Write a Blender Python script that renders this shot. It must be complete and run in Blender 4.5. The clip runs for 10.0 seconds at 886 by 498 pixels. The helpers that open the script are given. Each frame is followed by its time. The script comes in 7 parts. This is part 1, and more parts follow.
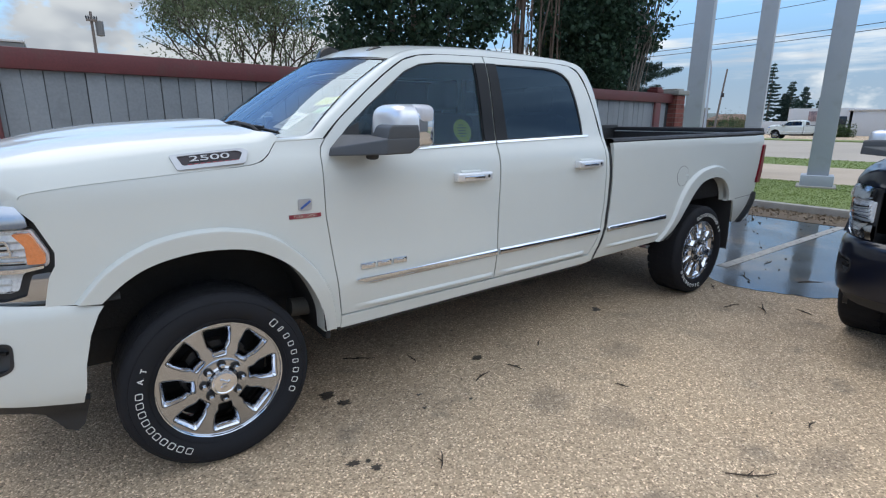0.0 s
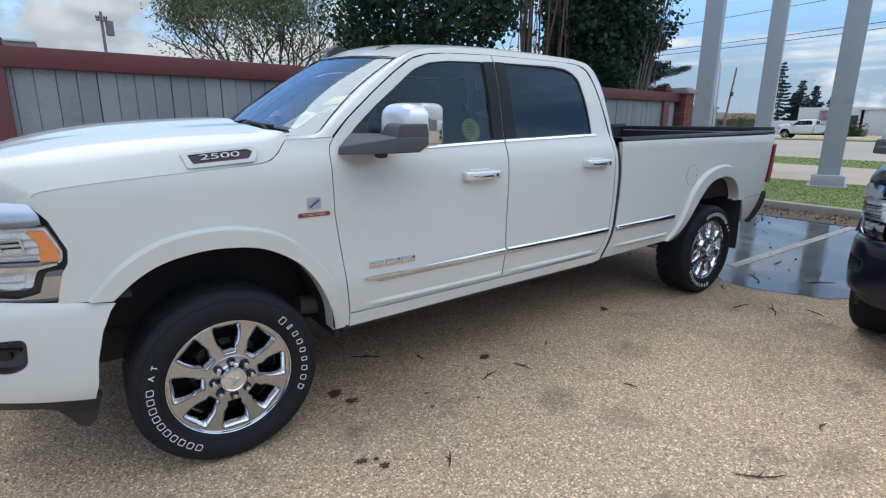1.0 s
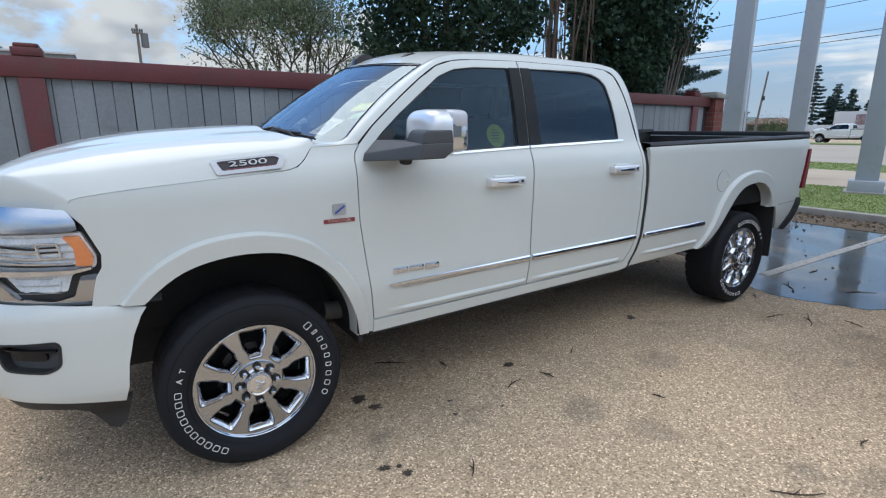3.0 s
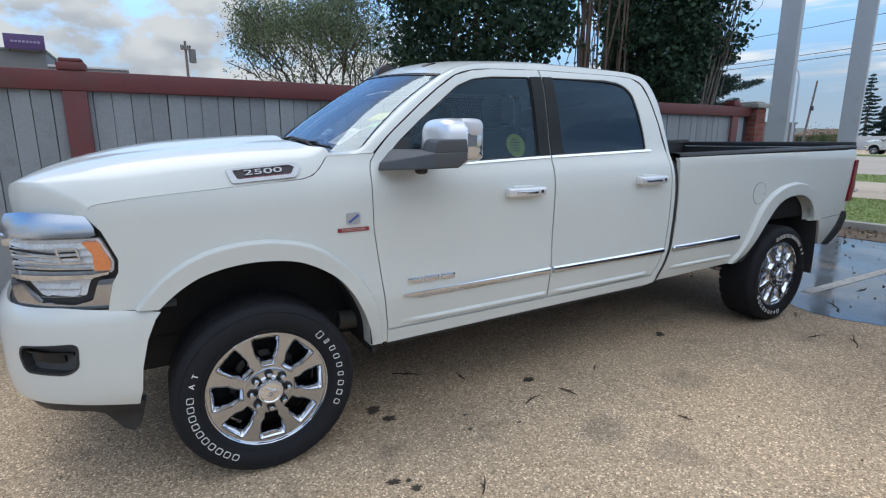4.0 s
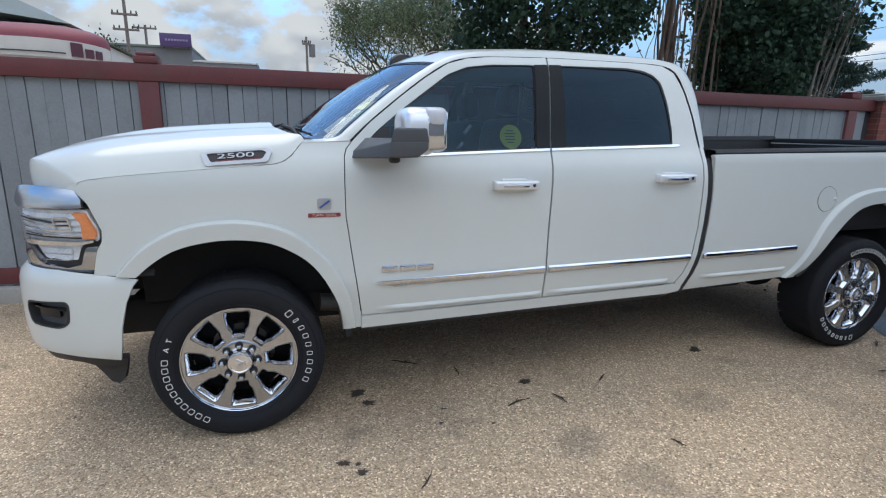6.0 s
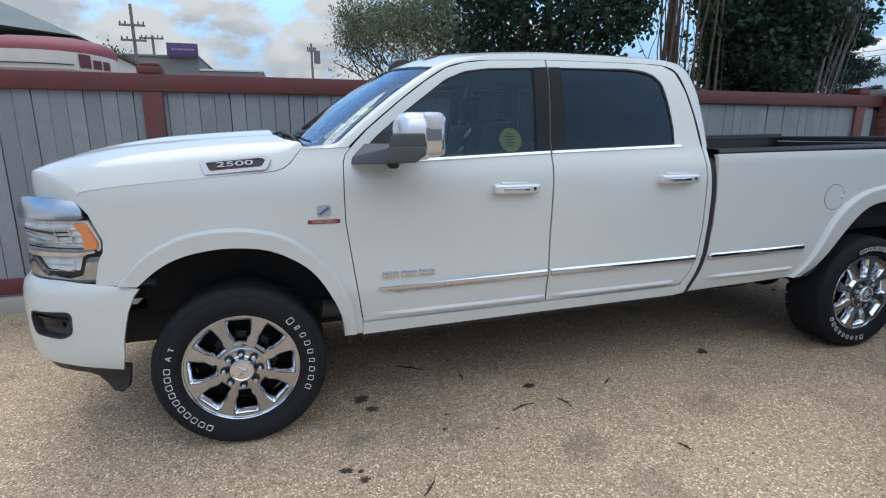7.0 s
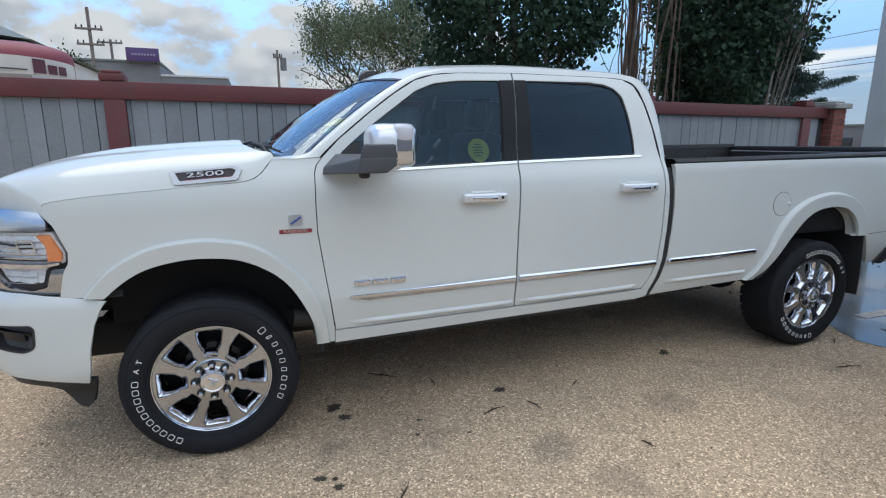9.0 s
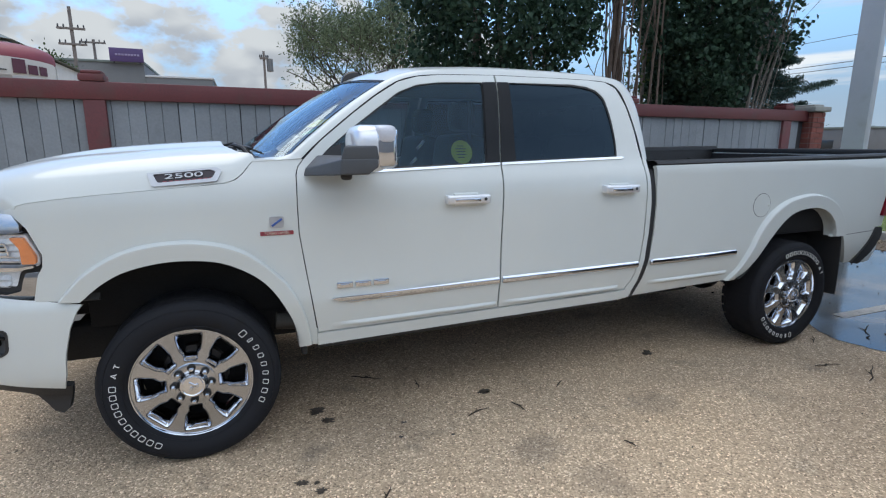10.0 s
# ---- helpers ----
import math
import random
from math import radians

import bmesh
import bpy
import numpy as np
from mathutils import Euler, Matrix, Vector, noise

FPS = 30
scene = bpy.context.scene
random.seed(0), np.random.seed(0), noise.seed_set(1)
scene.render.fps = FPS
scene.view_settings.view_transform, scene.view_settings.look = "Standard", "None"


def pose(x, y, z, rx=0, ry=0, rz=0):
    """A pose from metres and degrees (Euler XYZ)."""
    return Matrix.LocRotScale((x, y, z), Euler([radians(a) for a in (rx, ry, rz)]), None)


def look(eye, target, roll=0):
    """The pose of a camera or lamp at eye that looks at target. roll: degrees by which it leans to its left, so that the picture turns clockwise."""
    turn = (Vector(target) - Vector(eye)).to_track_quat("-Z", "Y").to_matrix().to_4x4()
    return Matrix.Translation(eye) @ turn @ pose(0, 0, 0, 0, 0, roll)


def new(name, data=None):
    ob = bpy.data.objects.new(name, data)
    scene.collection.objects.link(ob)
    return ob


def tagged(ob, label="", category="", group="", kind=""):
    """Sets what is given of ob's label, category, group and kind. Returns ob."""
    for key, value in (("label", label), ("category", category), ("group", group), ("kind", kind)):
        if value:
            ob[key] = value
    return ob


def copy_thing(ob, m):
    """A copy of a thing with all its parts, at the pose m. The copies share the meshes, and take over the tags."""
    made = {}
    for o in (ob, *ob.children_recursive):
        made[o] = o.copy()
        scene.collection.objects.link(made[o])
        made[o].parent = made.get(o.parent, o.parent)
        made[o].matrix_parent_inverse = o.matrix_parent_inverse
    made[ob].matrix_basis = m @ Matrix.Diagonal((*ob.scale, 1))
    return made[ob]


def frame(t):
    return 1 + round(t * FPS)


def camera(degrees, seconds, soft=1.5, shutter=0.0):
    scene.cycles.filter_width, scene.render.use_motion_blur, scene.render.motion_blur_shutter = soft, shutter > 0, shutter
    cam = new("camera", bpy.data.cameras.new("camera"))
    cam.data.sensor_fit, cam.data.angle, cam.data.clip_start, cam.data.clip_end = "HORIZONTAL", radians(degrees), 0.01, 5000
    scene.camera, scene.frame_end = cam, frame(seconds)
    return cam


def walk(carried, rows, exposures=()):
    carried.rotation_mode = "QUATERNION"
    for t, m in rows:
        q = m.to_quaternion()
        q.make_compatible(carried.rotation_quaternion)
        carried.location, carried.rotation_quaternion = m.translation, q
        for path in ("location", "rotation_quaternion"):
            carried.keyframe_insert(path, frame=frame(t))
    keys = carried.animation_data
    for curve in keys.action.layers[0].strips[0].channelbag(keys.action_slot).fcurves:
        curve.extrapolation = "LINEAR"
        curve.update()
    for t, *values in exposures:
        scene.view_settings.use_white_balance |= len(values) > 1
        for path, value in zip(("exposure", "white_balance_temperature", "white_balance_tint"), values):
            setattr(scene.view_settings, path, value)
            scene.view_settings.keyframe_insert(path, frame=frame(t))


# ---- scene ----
cam = camera(82.1, 10.0, soft=1.2)
PATH = [
    (0, (-0.453, -2.298, 1.6), (0.697, -0.735, 1.117), 0.2),
    (0.5, (-0.46, -2.295, 1.594), (0.68, -0.724, 1.111), 0.2),
    (1, (-0.462, -2.293, 1.598), (0.667, -0.716, 1.112), 0.2),
    (1.5, (-0.46, -2.286, 1.599), (0.658, -0.701, 1.111), 0.2),
    (2, (-0.459, -2.281, 1.593), (0.645, -0.685, 1.111), 0.1),
    (2.5, (-0.463, -2.28, 1.597), (0.621, -0.668, 1.121), -0.0),
    (4, (-0.356, -2.301, 1.584), (0.591, -0.59, 1.165), -0.2),
    (4.5, (-0.17, -2.328, 1.578), (0.676, -0.564, 1.164), 0.3),
    (5, (0.051, -2.408, 1.576), (0.788, -0.598, 1.151), 0.9),
    (5.5, (0.227, -2.513, 1.559), (0.867, -0.67, 1.118), 1.1),
    (6, (0.27, -2.536, 1.572), (0.846, -0.674, 1.124), 0.8),
    (7.5, (0.318, -2.533, 1.579), (0.87, -0.659, 1.153), -0.5),
    (8, (0.298, -2.555, 1.585), (0.884, -0.689, 1.166), -0.4),
    (8.5, (0.288, -2.579, 1.592), (0.913, -0.725, 1.178), -0.3),
    (9, (0.285, -2.585, 1.593), (0.949, -0.743, 1.185), -0.1),
    (9.5, (0.3, -2.589, 1.589), (0.993, -0.757, 1.186), 0.0),
    (10, (0.314, -2.592, 1.591), (1.021, -0.764, 1.19), -0.0),
]
walk(cam, [(t, look(eye, target, roll)) for t, eye, target, roll in PATH], exposures=[(0, 0.42, 6540, 10), (10, 0.42, 6540, 10)])
# ---- world and light ----
world = bpy.data.worlds.new("world")
scene.world = world
world.use_nodes = True
wn, wl = world.node_tree.nodes, world.node_tree.links
wn.clear()
SUN_UP, SUN_ROUND = 65.0, -12
sky = wn.new("ShaderNodeTexSky")
sky.sky_type, sky.sun_disc = "NISHITA", False
sky.sun_elevation, sky.sun_rotation = radians(SUN_UP), radians(SUN_ROUND)
sky.air_density, sky.dust_density, sky.ozone_density = 1.0, 0.6, 2.0
geo = wn.new("ShaderNodeTexCoord")
cover = wn.new("ShaderNodeValToRGB")
cover.color_ramp.elements[0].position, cover.color_ramp.elements[1].position = 0.45, 0.56
up = wn.new("ShaderNodeSeparateXYZ")
wl.new(geo.outputs["Generated"], up.inputs[0])


def sky_range(source, lo, hi, a, b):
    r = wn.new("ShaderNodeMapRange")
    r.interpolation_type = "SMOOTHSTEP"
    for k, v in (("From Min", lo), ("From Max", hi), ("To Min", a), ("To Max", b)):
        r.inputs[k].default_value = v
    wl.new(source, r.inputs["Value"])
    return r.outputs["Result"]


def sky_math(kind, a, b):
    m = wn.new("ShaderNodeMath")
    m.operation = kind
    for i, v in enumerate((a, b)):
        if isinstance(v, float):
            m.inputs[i].default_value = v
        else:
            wl.new(v, m.inputs[i])
    return m.outputs[0]


def heap(lift, fine=7.0):
    """How thick the heaped clouds are, looked up some way above each direction."""
    flat = wn.new("ShaderNodeMapping")
    flat.inputs["Scale"].default_value = (1, 1, 1.7)
    flat.inputs["Location"].default_value = (3.3, 0.75, 0.2 + lift)
    wl.new(geo.outputs["Generated"], flat.inputs["Vector"])
    mass, puff = wn.new("ShaderNodeTexNoise"), wn.new("ShaderNodeTexVoronoi")
    mass.inputs["Scale"].default_value, mass.inputs["Detail"].default_value = 3.4, fine
    mass.inputs["Roughness"].default_value, mass.inputs["Distortion"].default_value = 0.52, 0.1
    puff.inputs["Scale"].default_value, puff.inputs["Detail"].default_value = 10.0, fine * 0.5
    puff.inputs["Roughness"].default_value, puff.inputs["Lacunarity"].default_value = 0.55, 2.3
    wl.new(flat.outputs["Vector"], mass.inputs["Vector"]), wl.new(flat.outputs["Vector"], puff.inputs["Vector"])
    round_ = sky_math("MULTIPLY", sky_math("SUBTRACT", 0.62, puff.outputs["Distance"]), 0.22)
    return sky_math("ADD", mass.outputs["Fac"], round_)


# heaped clouds one way, thinning to blue the other, an even veil overhead and behind
thin = sky_math("ADD", sky_range(up.outputs["X"], 0.30, 0.75, 0.135, -0.25), sky_math("ADD", sky_range(up.outputs["Z"], 0.05, 0.30, 0.13, -0.03), sky_range(up.outputs["Z"], 0.27, 0.38, 0.0, -0.4)))
here, near, above = heap(0.0), heap(-0.02, 2.5), heap(0.05, 2.5)
wl.new(sky_math("ADD", here, thin), cover.inputs["Fac"])
veil = sky_math("MAXIMUM", sky_math("MULTIPLY", sky_range(up.outputs["Y"], 0.05, -0.40, 0.0, 0.9), sky_range(up.outputs["Z"], 0.20, 0.50, 0.15, 1.0)), sky_range(up.outputs["Z"], 0.57, 0.72, 0.0, 1.0))
streaked = wn.new("ShaderNodeMapping")
streaked.inputs["Scale"].default_value = (1.1, 1.1, 13)
streaked.inputs["Location"].default_value = (0.4, 2.2, 0.35)
wl.new(geo.outputs["Generated"], streaked.inputs["Vector"])
wisp = wn.new("ShaderNodeTexNoise")
wisp.inputs["Scale"].default_value, wisp.inputs["Detail"].default_value, wisp.inputs["Roughness"].default_value = 1.6, 8, 0.6
wl.new(streaked.outputs["Vector"], wisp.inputs["Vector"])
wisps = sky_math("MULTIPLY", sky_range(wisp.outputs["Fac"], 0.49, 0.64, 0.0, 0.95), sky_range(up.outputs["X"], 0.35, 0.75, 0.0, 1.0))
heaps = sky_math("MAXIMUM", cover.outputs["Color"], wisps)
covered = wn.new("ShaderNodeMix")
wl.new(veil, covered.inputs["Factor"]), wl.new(heaps, covered.inputs["A"])
covered.inputs["B"].default_value = 0.66
shade = wn.new("ShaderNodeValToRGB")
# tops that thin out upward are lit, the bodies below them grey
shade.color_ramp.elements[0].position, shade.color_ramp.elements[1].position = 0.0, 1.0
shade.color_ramp.elements[0].color, shade.color_ramp.elements[1].color = (3.25, 3.6, 4.05, 1), (4.8, 5.15, 5.4, 1)
wl.new(sky_range(sky_math("SUBTRACT", near, above), -0.15, 0.09, 0.0, 1.0), shade.inputs["Fac"])
gain = wn.new("ShaderNodeMapRange")
gain.inputs["From Min"].default_value, gain.inputs["From Max"].default_value = 0.52, 0.80
gain.inputs["To Min"].default_value, gain.inputs["To Max"].default_value = 0.67, 0.78
wl.new(up.outputs["Z"], gain.inputs["Value"])
lit = wn.new("ShaderNodeVectorMath")
lit.operation = "SCALE"
even = wn.new("ShaderNodeMix")
even.data_type = "RGBA"
wl.new(sky_math("MULTIPLY", veil, 0.85), even.inputs["Factor"]), wl.new(shade.outputs["Color"], even.inputs["A"])
even.inputs["B"].default_value = (4.15, 4.45, 4.8, 1)
south = sky_math("MULTIPLY", sky_range(up.outputs["Y"], 0.1, -0.5, 0.0, 1.0), sky_range(up.outputs["Z"], 0.18, 0.50, 0.05, 1.0))
bright = sky_math("MULTIPLY", sky_math("ADD", gain.outputs["Result"], sky_range(up.outputs["X"], 0.40, 0.75, 0.0, 0.22)), sky_math("ADD", 1.0, sky_math("MULTIPLY", south, 2.35)))
wl.new(even.outputs["Result"], lit.inputs[0]), wl.new(bright, lit.inputs["Scale"])
blue = wn.new("ShaderNodeHueSaturation")
blue.inputs["Saturation"].default_value, blue.inputs["Value"].default_value = 1.2, 1.25
wl.new(sky.outputs["Color"], blue.inputs["Color"])
mixed = wn.new("ShaderNodeMix")
mixed.data_type = "RGBA"
wl.new(covered.outputs["Result"], mixed.inputs["Factor"])
low = wn.new("ShaderNodeMix")
low.data_type = "RGBA"
wl.new(sky_range(up.outputs["Z"], 0.30, 0.02, 0.0, 0.92), low.inputs["Factor"])
wl.new(blue.outputs["Color"], low.inputs["A"])
low.inputs["B"].default_value = (0.60, 1.34, 2.65, 1)
hazy = wn.new("ShaderNodeMix")
hazy.data_type = "RGBA"
wl.new(sky_range(up.outputs["Z"], 0.16, 0.0, 0.0, 0.75), hazy.inputs["Factor"])
wl.new(low.outputs["Result"], hazy.inputs["A"])
hazy.inputs["B"].default_value = (2.3, 2.9, 3.4, 1)
wl.new(hazy.outputs["Result"], mixed.inputs["A"])
wl.new(lit.outputs["Vector"], mixed.inputs["B"])
back = wn.new("ShaderNodeBackground")
back.inputs["Strength"].default_value = 0.15
wl.new(mixed.outputs["Result"], back.inputs["Color"])
wout = wn.new("ShaderNodeOutputWorld")
wl.new(back.outputs["Background"], wout.inputs["Surface"])

sun = new("sun", bpy.data.lights.new("sun", "SUN"))
sun.data.energy, sun.data.angle, sun.data.color = 0.92, radians(46), (1.0, 0.99, 0.955)
sa, se = radians(SUN_ROUND), radians(SUN_UP)
sun.matrix_world = look((0, 0, 30), (-math.sin(sa) * math.cos(se), -math.cos(sa) * math.cos(se), 30 - math.sin(se)))


# ---- materials ----
def rgb(c):
    return (*c, 1.0)


def surface(name, a, b=None, rough=0.5, metal=0.0, scale=8.0, fine=120.0, bump=0.0, coat=0.0, rough2=None, spec=0.5, dirt=None, shift=0.0):
    """Two tones mixed by noise of two sizes, with relief of the finer one."""
    m = bpy.data.materials.new(name)
    m.use_nodes = True
    n, l = m.node_tree.nodes, m.node_tree.links
    p = n["Principled BSDF"]
    b = b or tuple(v * 0.85 for v in a)
    tc = n.new("ShaderNodeTexCoord")
    n1, n2 = n.new("ShaderNodeTexNoise"), n.new("ShaderNodeTexNoise")
    n1.inputs["Scale"].default_value, n1.inputs["Detail"].default_value = scale, 5
    n2.inputs["Scale"].default_value, n2.inputs["Detail"].default_value = fine, 3
    l.new(tc.outputs["Object"], n1.inputs["Vector"]), l.new(tc.outputs["Object"], n2.inputs["Vector"])
    add = n.new("ShaderNodeMath")
    add.operation = "MULTIPLY_ADD"
    l.new(n2.outputs["Fac"], add.inputs[0])
    add.inputs[1].default_value = 0.5
    half = n.new("ShaderNodeMath")
    half.operation = "MULTIPLY"
    half.inputs[1].default_value = 0.5
    l.new(n1.outputs["Fac"], half.inputs[0]), l.new(half.outputs[0], add.inputs[2])
    ramp = n.new("ShaderNodeValToRGB")
    ramp.color_ramp.elements[0].position, ramp.color_ramp.elements[1].position = 0.36, 0.64
    ramp.color_ramp.elements[0].color, ramp.color_ramp.elements[1].color = rgb(b), rgb(a)
    l.new(add.outputs[0], ramp.inputs["Fac"])
    colour = ramp.outputs["Color"]
    if dirt:
        n3 = n.new("ShaderNodeTexNoise")
        n3.inputs["Scale"].default_value, n3.inputs["Detail"].default_value = dirt[1], 6
        l.new(tc.outputs["Object"], n3.inputs["Vector"])
        r3 = n.new("ShaderNodeValToRGB")
        r3.color_ramp.elements[0].position, r3.color_ramp.elements[1].position = dirt[2], dirt[3]
        l.new(n3.outputs["Fac"], r3.inputs["Fac"])
        mx = n.new("ShaderNodeMix")
        mx.data_type = "RGBA"
        l.new(r3.outputs["Color"], mx.inputs["Factor"]), l.new(colour, mx.inputs["A"])
        mx.inputs["B"].default_value = rgb(dirt[0])
        colour = mx.outputs["Result"]
    if shift:
        oi, hsv, mr = n.new("ShaderNodeObjectInfo"), n.new("ShaderNodeHueSaturation"), n.new("ShaderNodeMapRange")
        mr.inputs["To Min"].default_value, mr.inputs["To Max"].default_value = 1 - shift, 1 + shift
        l.new(oi.outputs["Random"], mr.inputs["Value"]), l.new(mr.outputs["Result"], hsv.inputs["Value"])
        l.new(colour, hsv.inputs["Color"])
        colour = hsv.outputs["Color"]
    l.new(colour, p.inputs["Base Color"])
    p.inputs["Metallic"].default_value, p.inputs["Roughness"].default_value = metal, rough
    p.inputs["Specular IOR Level"].default_value = spec
    if rough2 is not None:
        mr2 = n.new("ShaderNodeMapRange")
        mr2.inputs["From Min"].default_value, mr2.inputs["From Max"].default_value = 0.35, 0.65
        mr2.inputs["To Min"].default_value, mr2.inputs["To Max"].default_value = rough, rough2
        l.new(n1.outputs["Fac"], mr2.inputs["Value"]), l.new(mr2.outputs["Result"], p.inputs["Roughness"])
    if coat:
        p.inputs["Coat Weight"].default_value, p.inputs["Coat Roughness"].default_value = coat, 0.03
    if bump:
        bp = n.new("ShaderNodeBump")
        bp.inputs["Strength"].default_value, bp.inputs["Distance"].default_value = bump, 0.004
        l.new(n2.outputs["Fac"], bp.inputs["Height"]), l.new(bp.outputs["Normal"], p.inputs["Normal"])
    return m


def glass(name, tint, gloss=0.02, ior=1.5, sheen=(1, 1, 1)):
    """A tinted pane: clear through, with a mirror sheen by Fresnel."""
    m = bpy.data.materials.new(name)
    m.use_nodes = True
    n, l = m.node_tree.nodes, m.node_tree.links
    n.clear()
    out, mix = n.new("ShaderNodeOutputMaterial"), n.new("ShaderNodeMixShader")
    tr, gl, fr = n.new("ShaderNodeBsdfTransparent"), n.new("ShaderNodeBsdfGlossy"), n.new("ShaderNodeFresnel")
    tr.inputs["Color"].default_value = rgb(tint)
    gl.inputs["Roughness"].default_value, gl.inputs["Color"].default_value = gloss, rgb(sheen)
    fr.inputs["IOR"].default_value = ior
    l.new(fr.outputs[0], mix.inputs[0]), l.new(tr.outputs[0], mix.inputs[1]), l.new(gl.outputs[0], mix.inputs[2])
    l.new(mix.outputs[0], out.inputs[0])
    return m


PAINT = surface("white_paint", (0.618, 0.645, 0.618), (0.596, 0.622, 0.596), rough=0.32, scale=3, fine=900, coat=0.8, rough2=0.42, spec=0.2)
NAVY = surface("navy_paint", (0.005, 0.0075, 0.017), (0.004, 0.006, 0.014), rough=0.3, scale=3, fine=900, coat=0.8, spec=0.2)
# blue in the base colour offsets the warm ground light it mirrors
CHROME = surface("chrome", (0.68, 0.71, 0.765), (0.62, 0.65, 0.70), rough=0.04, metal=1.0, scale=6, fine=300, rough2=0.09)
# chrome darkened in colour to stand for the dark ground it reflects
CHINCHROME = surface("dark_reflection_chrome", (0.50, 0.525, 0.57), (0.44, 0.46, 0.50), rough=0.08, metal=1.0, scale=6, fine=300, rough2=0.13)
POLISHED = surface("polished_alloy", (0.50, 0.52, 0.555), (0.44, 0.46, 0.49), rough=0.16, metal=1.0, scale=20, fine=500, rough2=0.24)
BLACK = surface("black_plastic", (0.024, 0.0245, 0.026), (0.017, 0.0175, 0.019), rough=0.5, scale=10, fine=600, bump=0.15, rough2=0.62)
GLOSSBLACK = surface("gloss_black", (0.014, 0.0145, 0.016), rough=0.25, scale=6, fine=200, spec=0.3)
RUBBER = surface("tyre_rubber", (0.020, 0.021, 0.025), (0.015, 0.016, 0.019), rough=0.62, scale=14, fine=400, bump=0.2, rough2=0.8, dirt=((0.018, 0.017, 0.015), 9, 0.58, 0.8), spec=0.15)
WHITELETTER = surface("white_rubber", (0.80, 0.80, 0.78), (0.7, 0.7, 0.68), rough=0.6, scale=60)
LINER = surface("bed_liner", (0.012, 0.012, 0.013), (0.008, 0.008, 0.009), rough=0.6, scale=12, fine=260, bump=0.6)
UNDER = surface("underbody", (0.018, 0.0182, 0.019), (0.012, 0.012, 0.013), rough=0.75, scale=9, fine=90, bump=0.4)
AMBER = surface("amber_lens", (0.95, 0.33, 0.11), (0.82, 0.26, 0.08), rough=0.08, scale=40, fine=200, coat=1.0)
REDLENS = surface("red_lens", (0.20, 0.006, 0.018), (0.15, 0.004, 0.012), rough=0.4, scale=40, fine=200, spec=0.2)
REDBADGE = surface("red_badge", (0.26, 0.035, 0.05), rough=0.3, scale=40)
LAMP = surface("lamp_reflector", (0.90, 0.93, 0.95), (0.66, 0.70, 0.74), rough=0.16, metal=0.0, scale=26, fine=90, rough2=0.28, coat=0.6)
SEAT = surface("seat_leather", (0.03, 0.028, 0.027), (0.02, 0.019, 0.018), rough=0.5, scale=9, fine=300, bump=0.2)
DASH = surface("dash_vinyl", (0.035, 0.034, 0.034), rough=0.6, scale=8, fine=400, bump=0.2)
PAPER = surface("paper", (0.86, 0.86, 0.85), (0.80, 0.80, 0.79), rough=0.7, scale=12)
YELLOW = surface("yellow_sticker", (0.55, 0.58, 0.07), (0.48, 0.51, 0.05), rough=0.5, scale=20)
GREENTAG = surface("green_tag", (0.12, 0.42, 0.2), rough=0.5, scale=20)
INK = surface("ink", (0.05, 0.05, 0.04), rough=0.6, scale=30)
WINDSHIELD = glass("windshield_glass", (0.80, 0.86, 0.83), ior=2.3, sheen=(0.76, 0.90, 1.0))
SIDEGLASS = glass("side_glass", (0.38, 0.45, 0.48), ior=1.47, sheen=(0.50, 0.76, 1.0))
PRIVACY = glass("privacy_glass", (0.06, 0.065, 0.072), ior=1.42, sheen=(0.46, 0.72, 1.0))
LENS = glass("clear_lens", (0.97, 0.98, 0.99), ior=1.22)
MIRROR = surface("mirror_glass", (0.9, 0.9, 0.9), (0.88, 0.88, 0.88), rough=0.02, metal=1.0)


# ---- mesh helpers ----
def finish(name, bm, material, parent=None, label="", smooth=True, angle=40):
    me = bpy.data.meshes.new(name)
    bmesh.ops.recalc_face_normals(bm, faces=bm.faces)
    for f in bm.faces:
        f.smooth = smooth
    if smooth:
        for e in bm.edges:
            if len(e.link_faces) == 2 and e.calc_face_angle(0) > radians(angle):
                e.smooth = False
    bm.to_mesh(me)
    bm.free()
    for mt in material if isinstance(material, (list, tuple)) else [material]:
        me.materials.append(mt)
    ob = new(name, me)
    ob.parent = parent
    return tagged(ob, label)


def part(name, bm, material, parent, label=""):
    return finish(name, bm, material, parent, label)


def thing(name, label, category, group="", at=(0, 0, 0)):
    ob = new(name)
    ob.empty_display_size = 0.2
    ob.location = at
    return tagged(ob, label, category, group)


def smoothline(xs, ys):
    """A monotone cubic through the given stations."""
    xs, ys = np.array(xs, float), np.array(ys, float)
    h, d = np.diff(xs), np.diff(ys) / np.diff(xs)
    m = np.zeros(len(xs))
    m[0], m[-1] = d[0], d[-1]
    for i in range(1, len(xs) - 1):
        if d[i - 1] * d[i] > 0:
            w1, w2 = 2 * h[i] + h[i - 1], h[i] + 2 * h[i - 1]
            m[i] = (w1 + w2) / (w1 / d[i - 1] + w2 / d[i])

    def f(x):
        x = min(max(x, xs[0]), xs[-1])
        i = min(int(np.searchsorted(xs, x, "right")) - 1, len(xs) - 2)
        s = (x - xs[i]) / h[i]
        return float((1 + 2 * s) * (1 - s) ** 2 * ys[i] + s * (1 - s) ** 2 * h[i] * m[i] + s * s * (3 - 2 * s) * ys[i + 1] + s * s * (s - 1) * h[i] * m[i + 1])
    return f


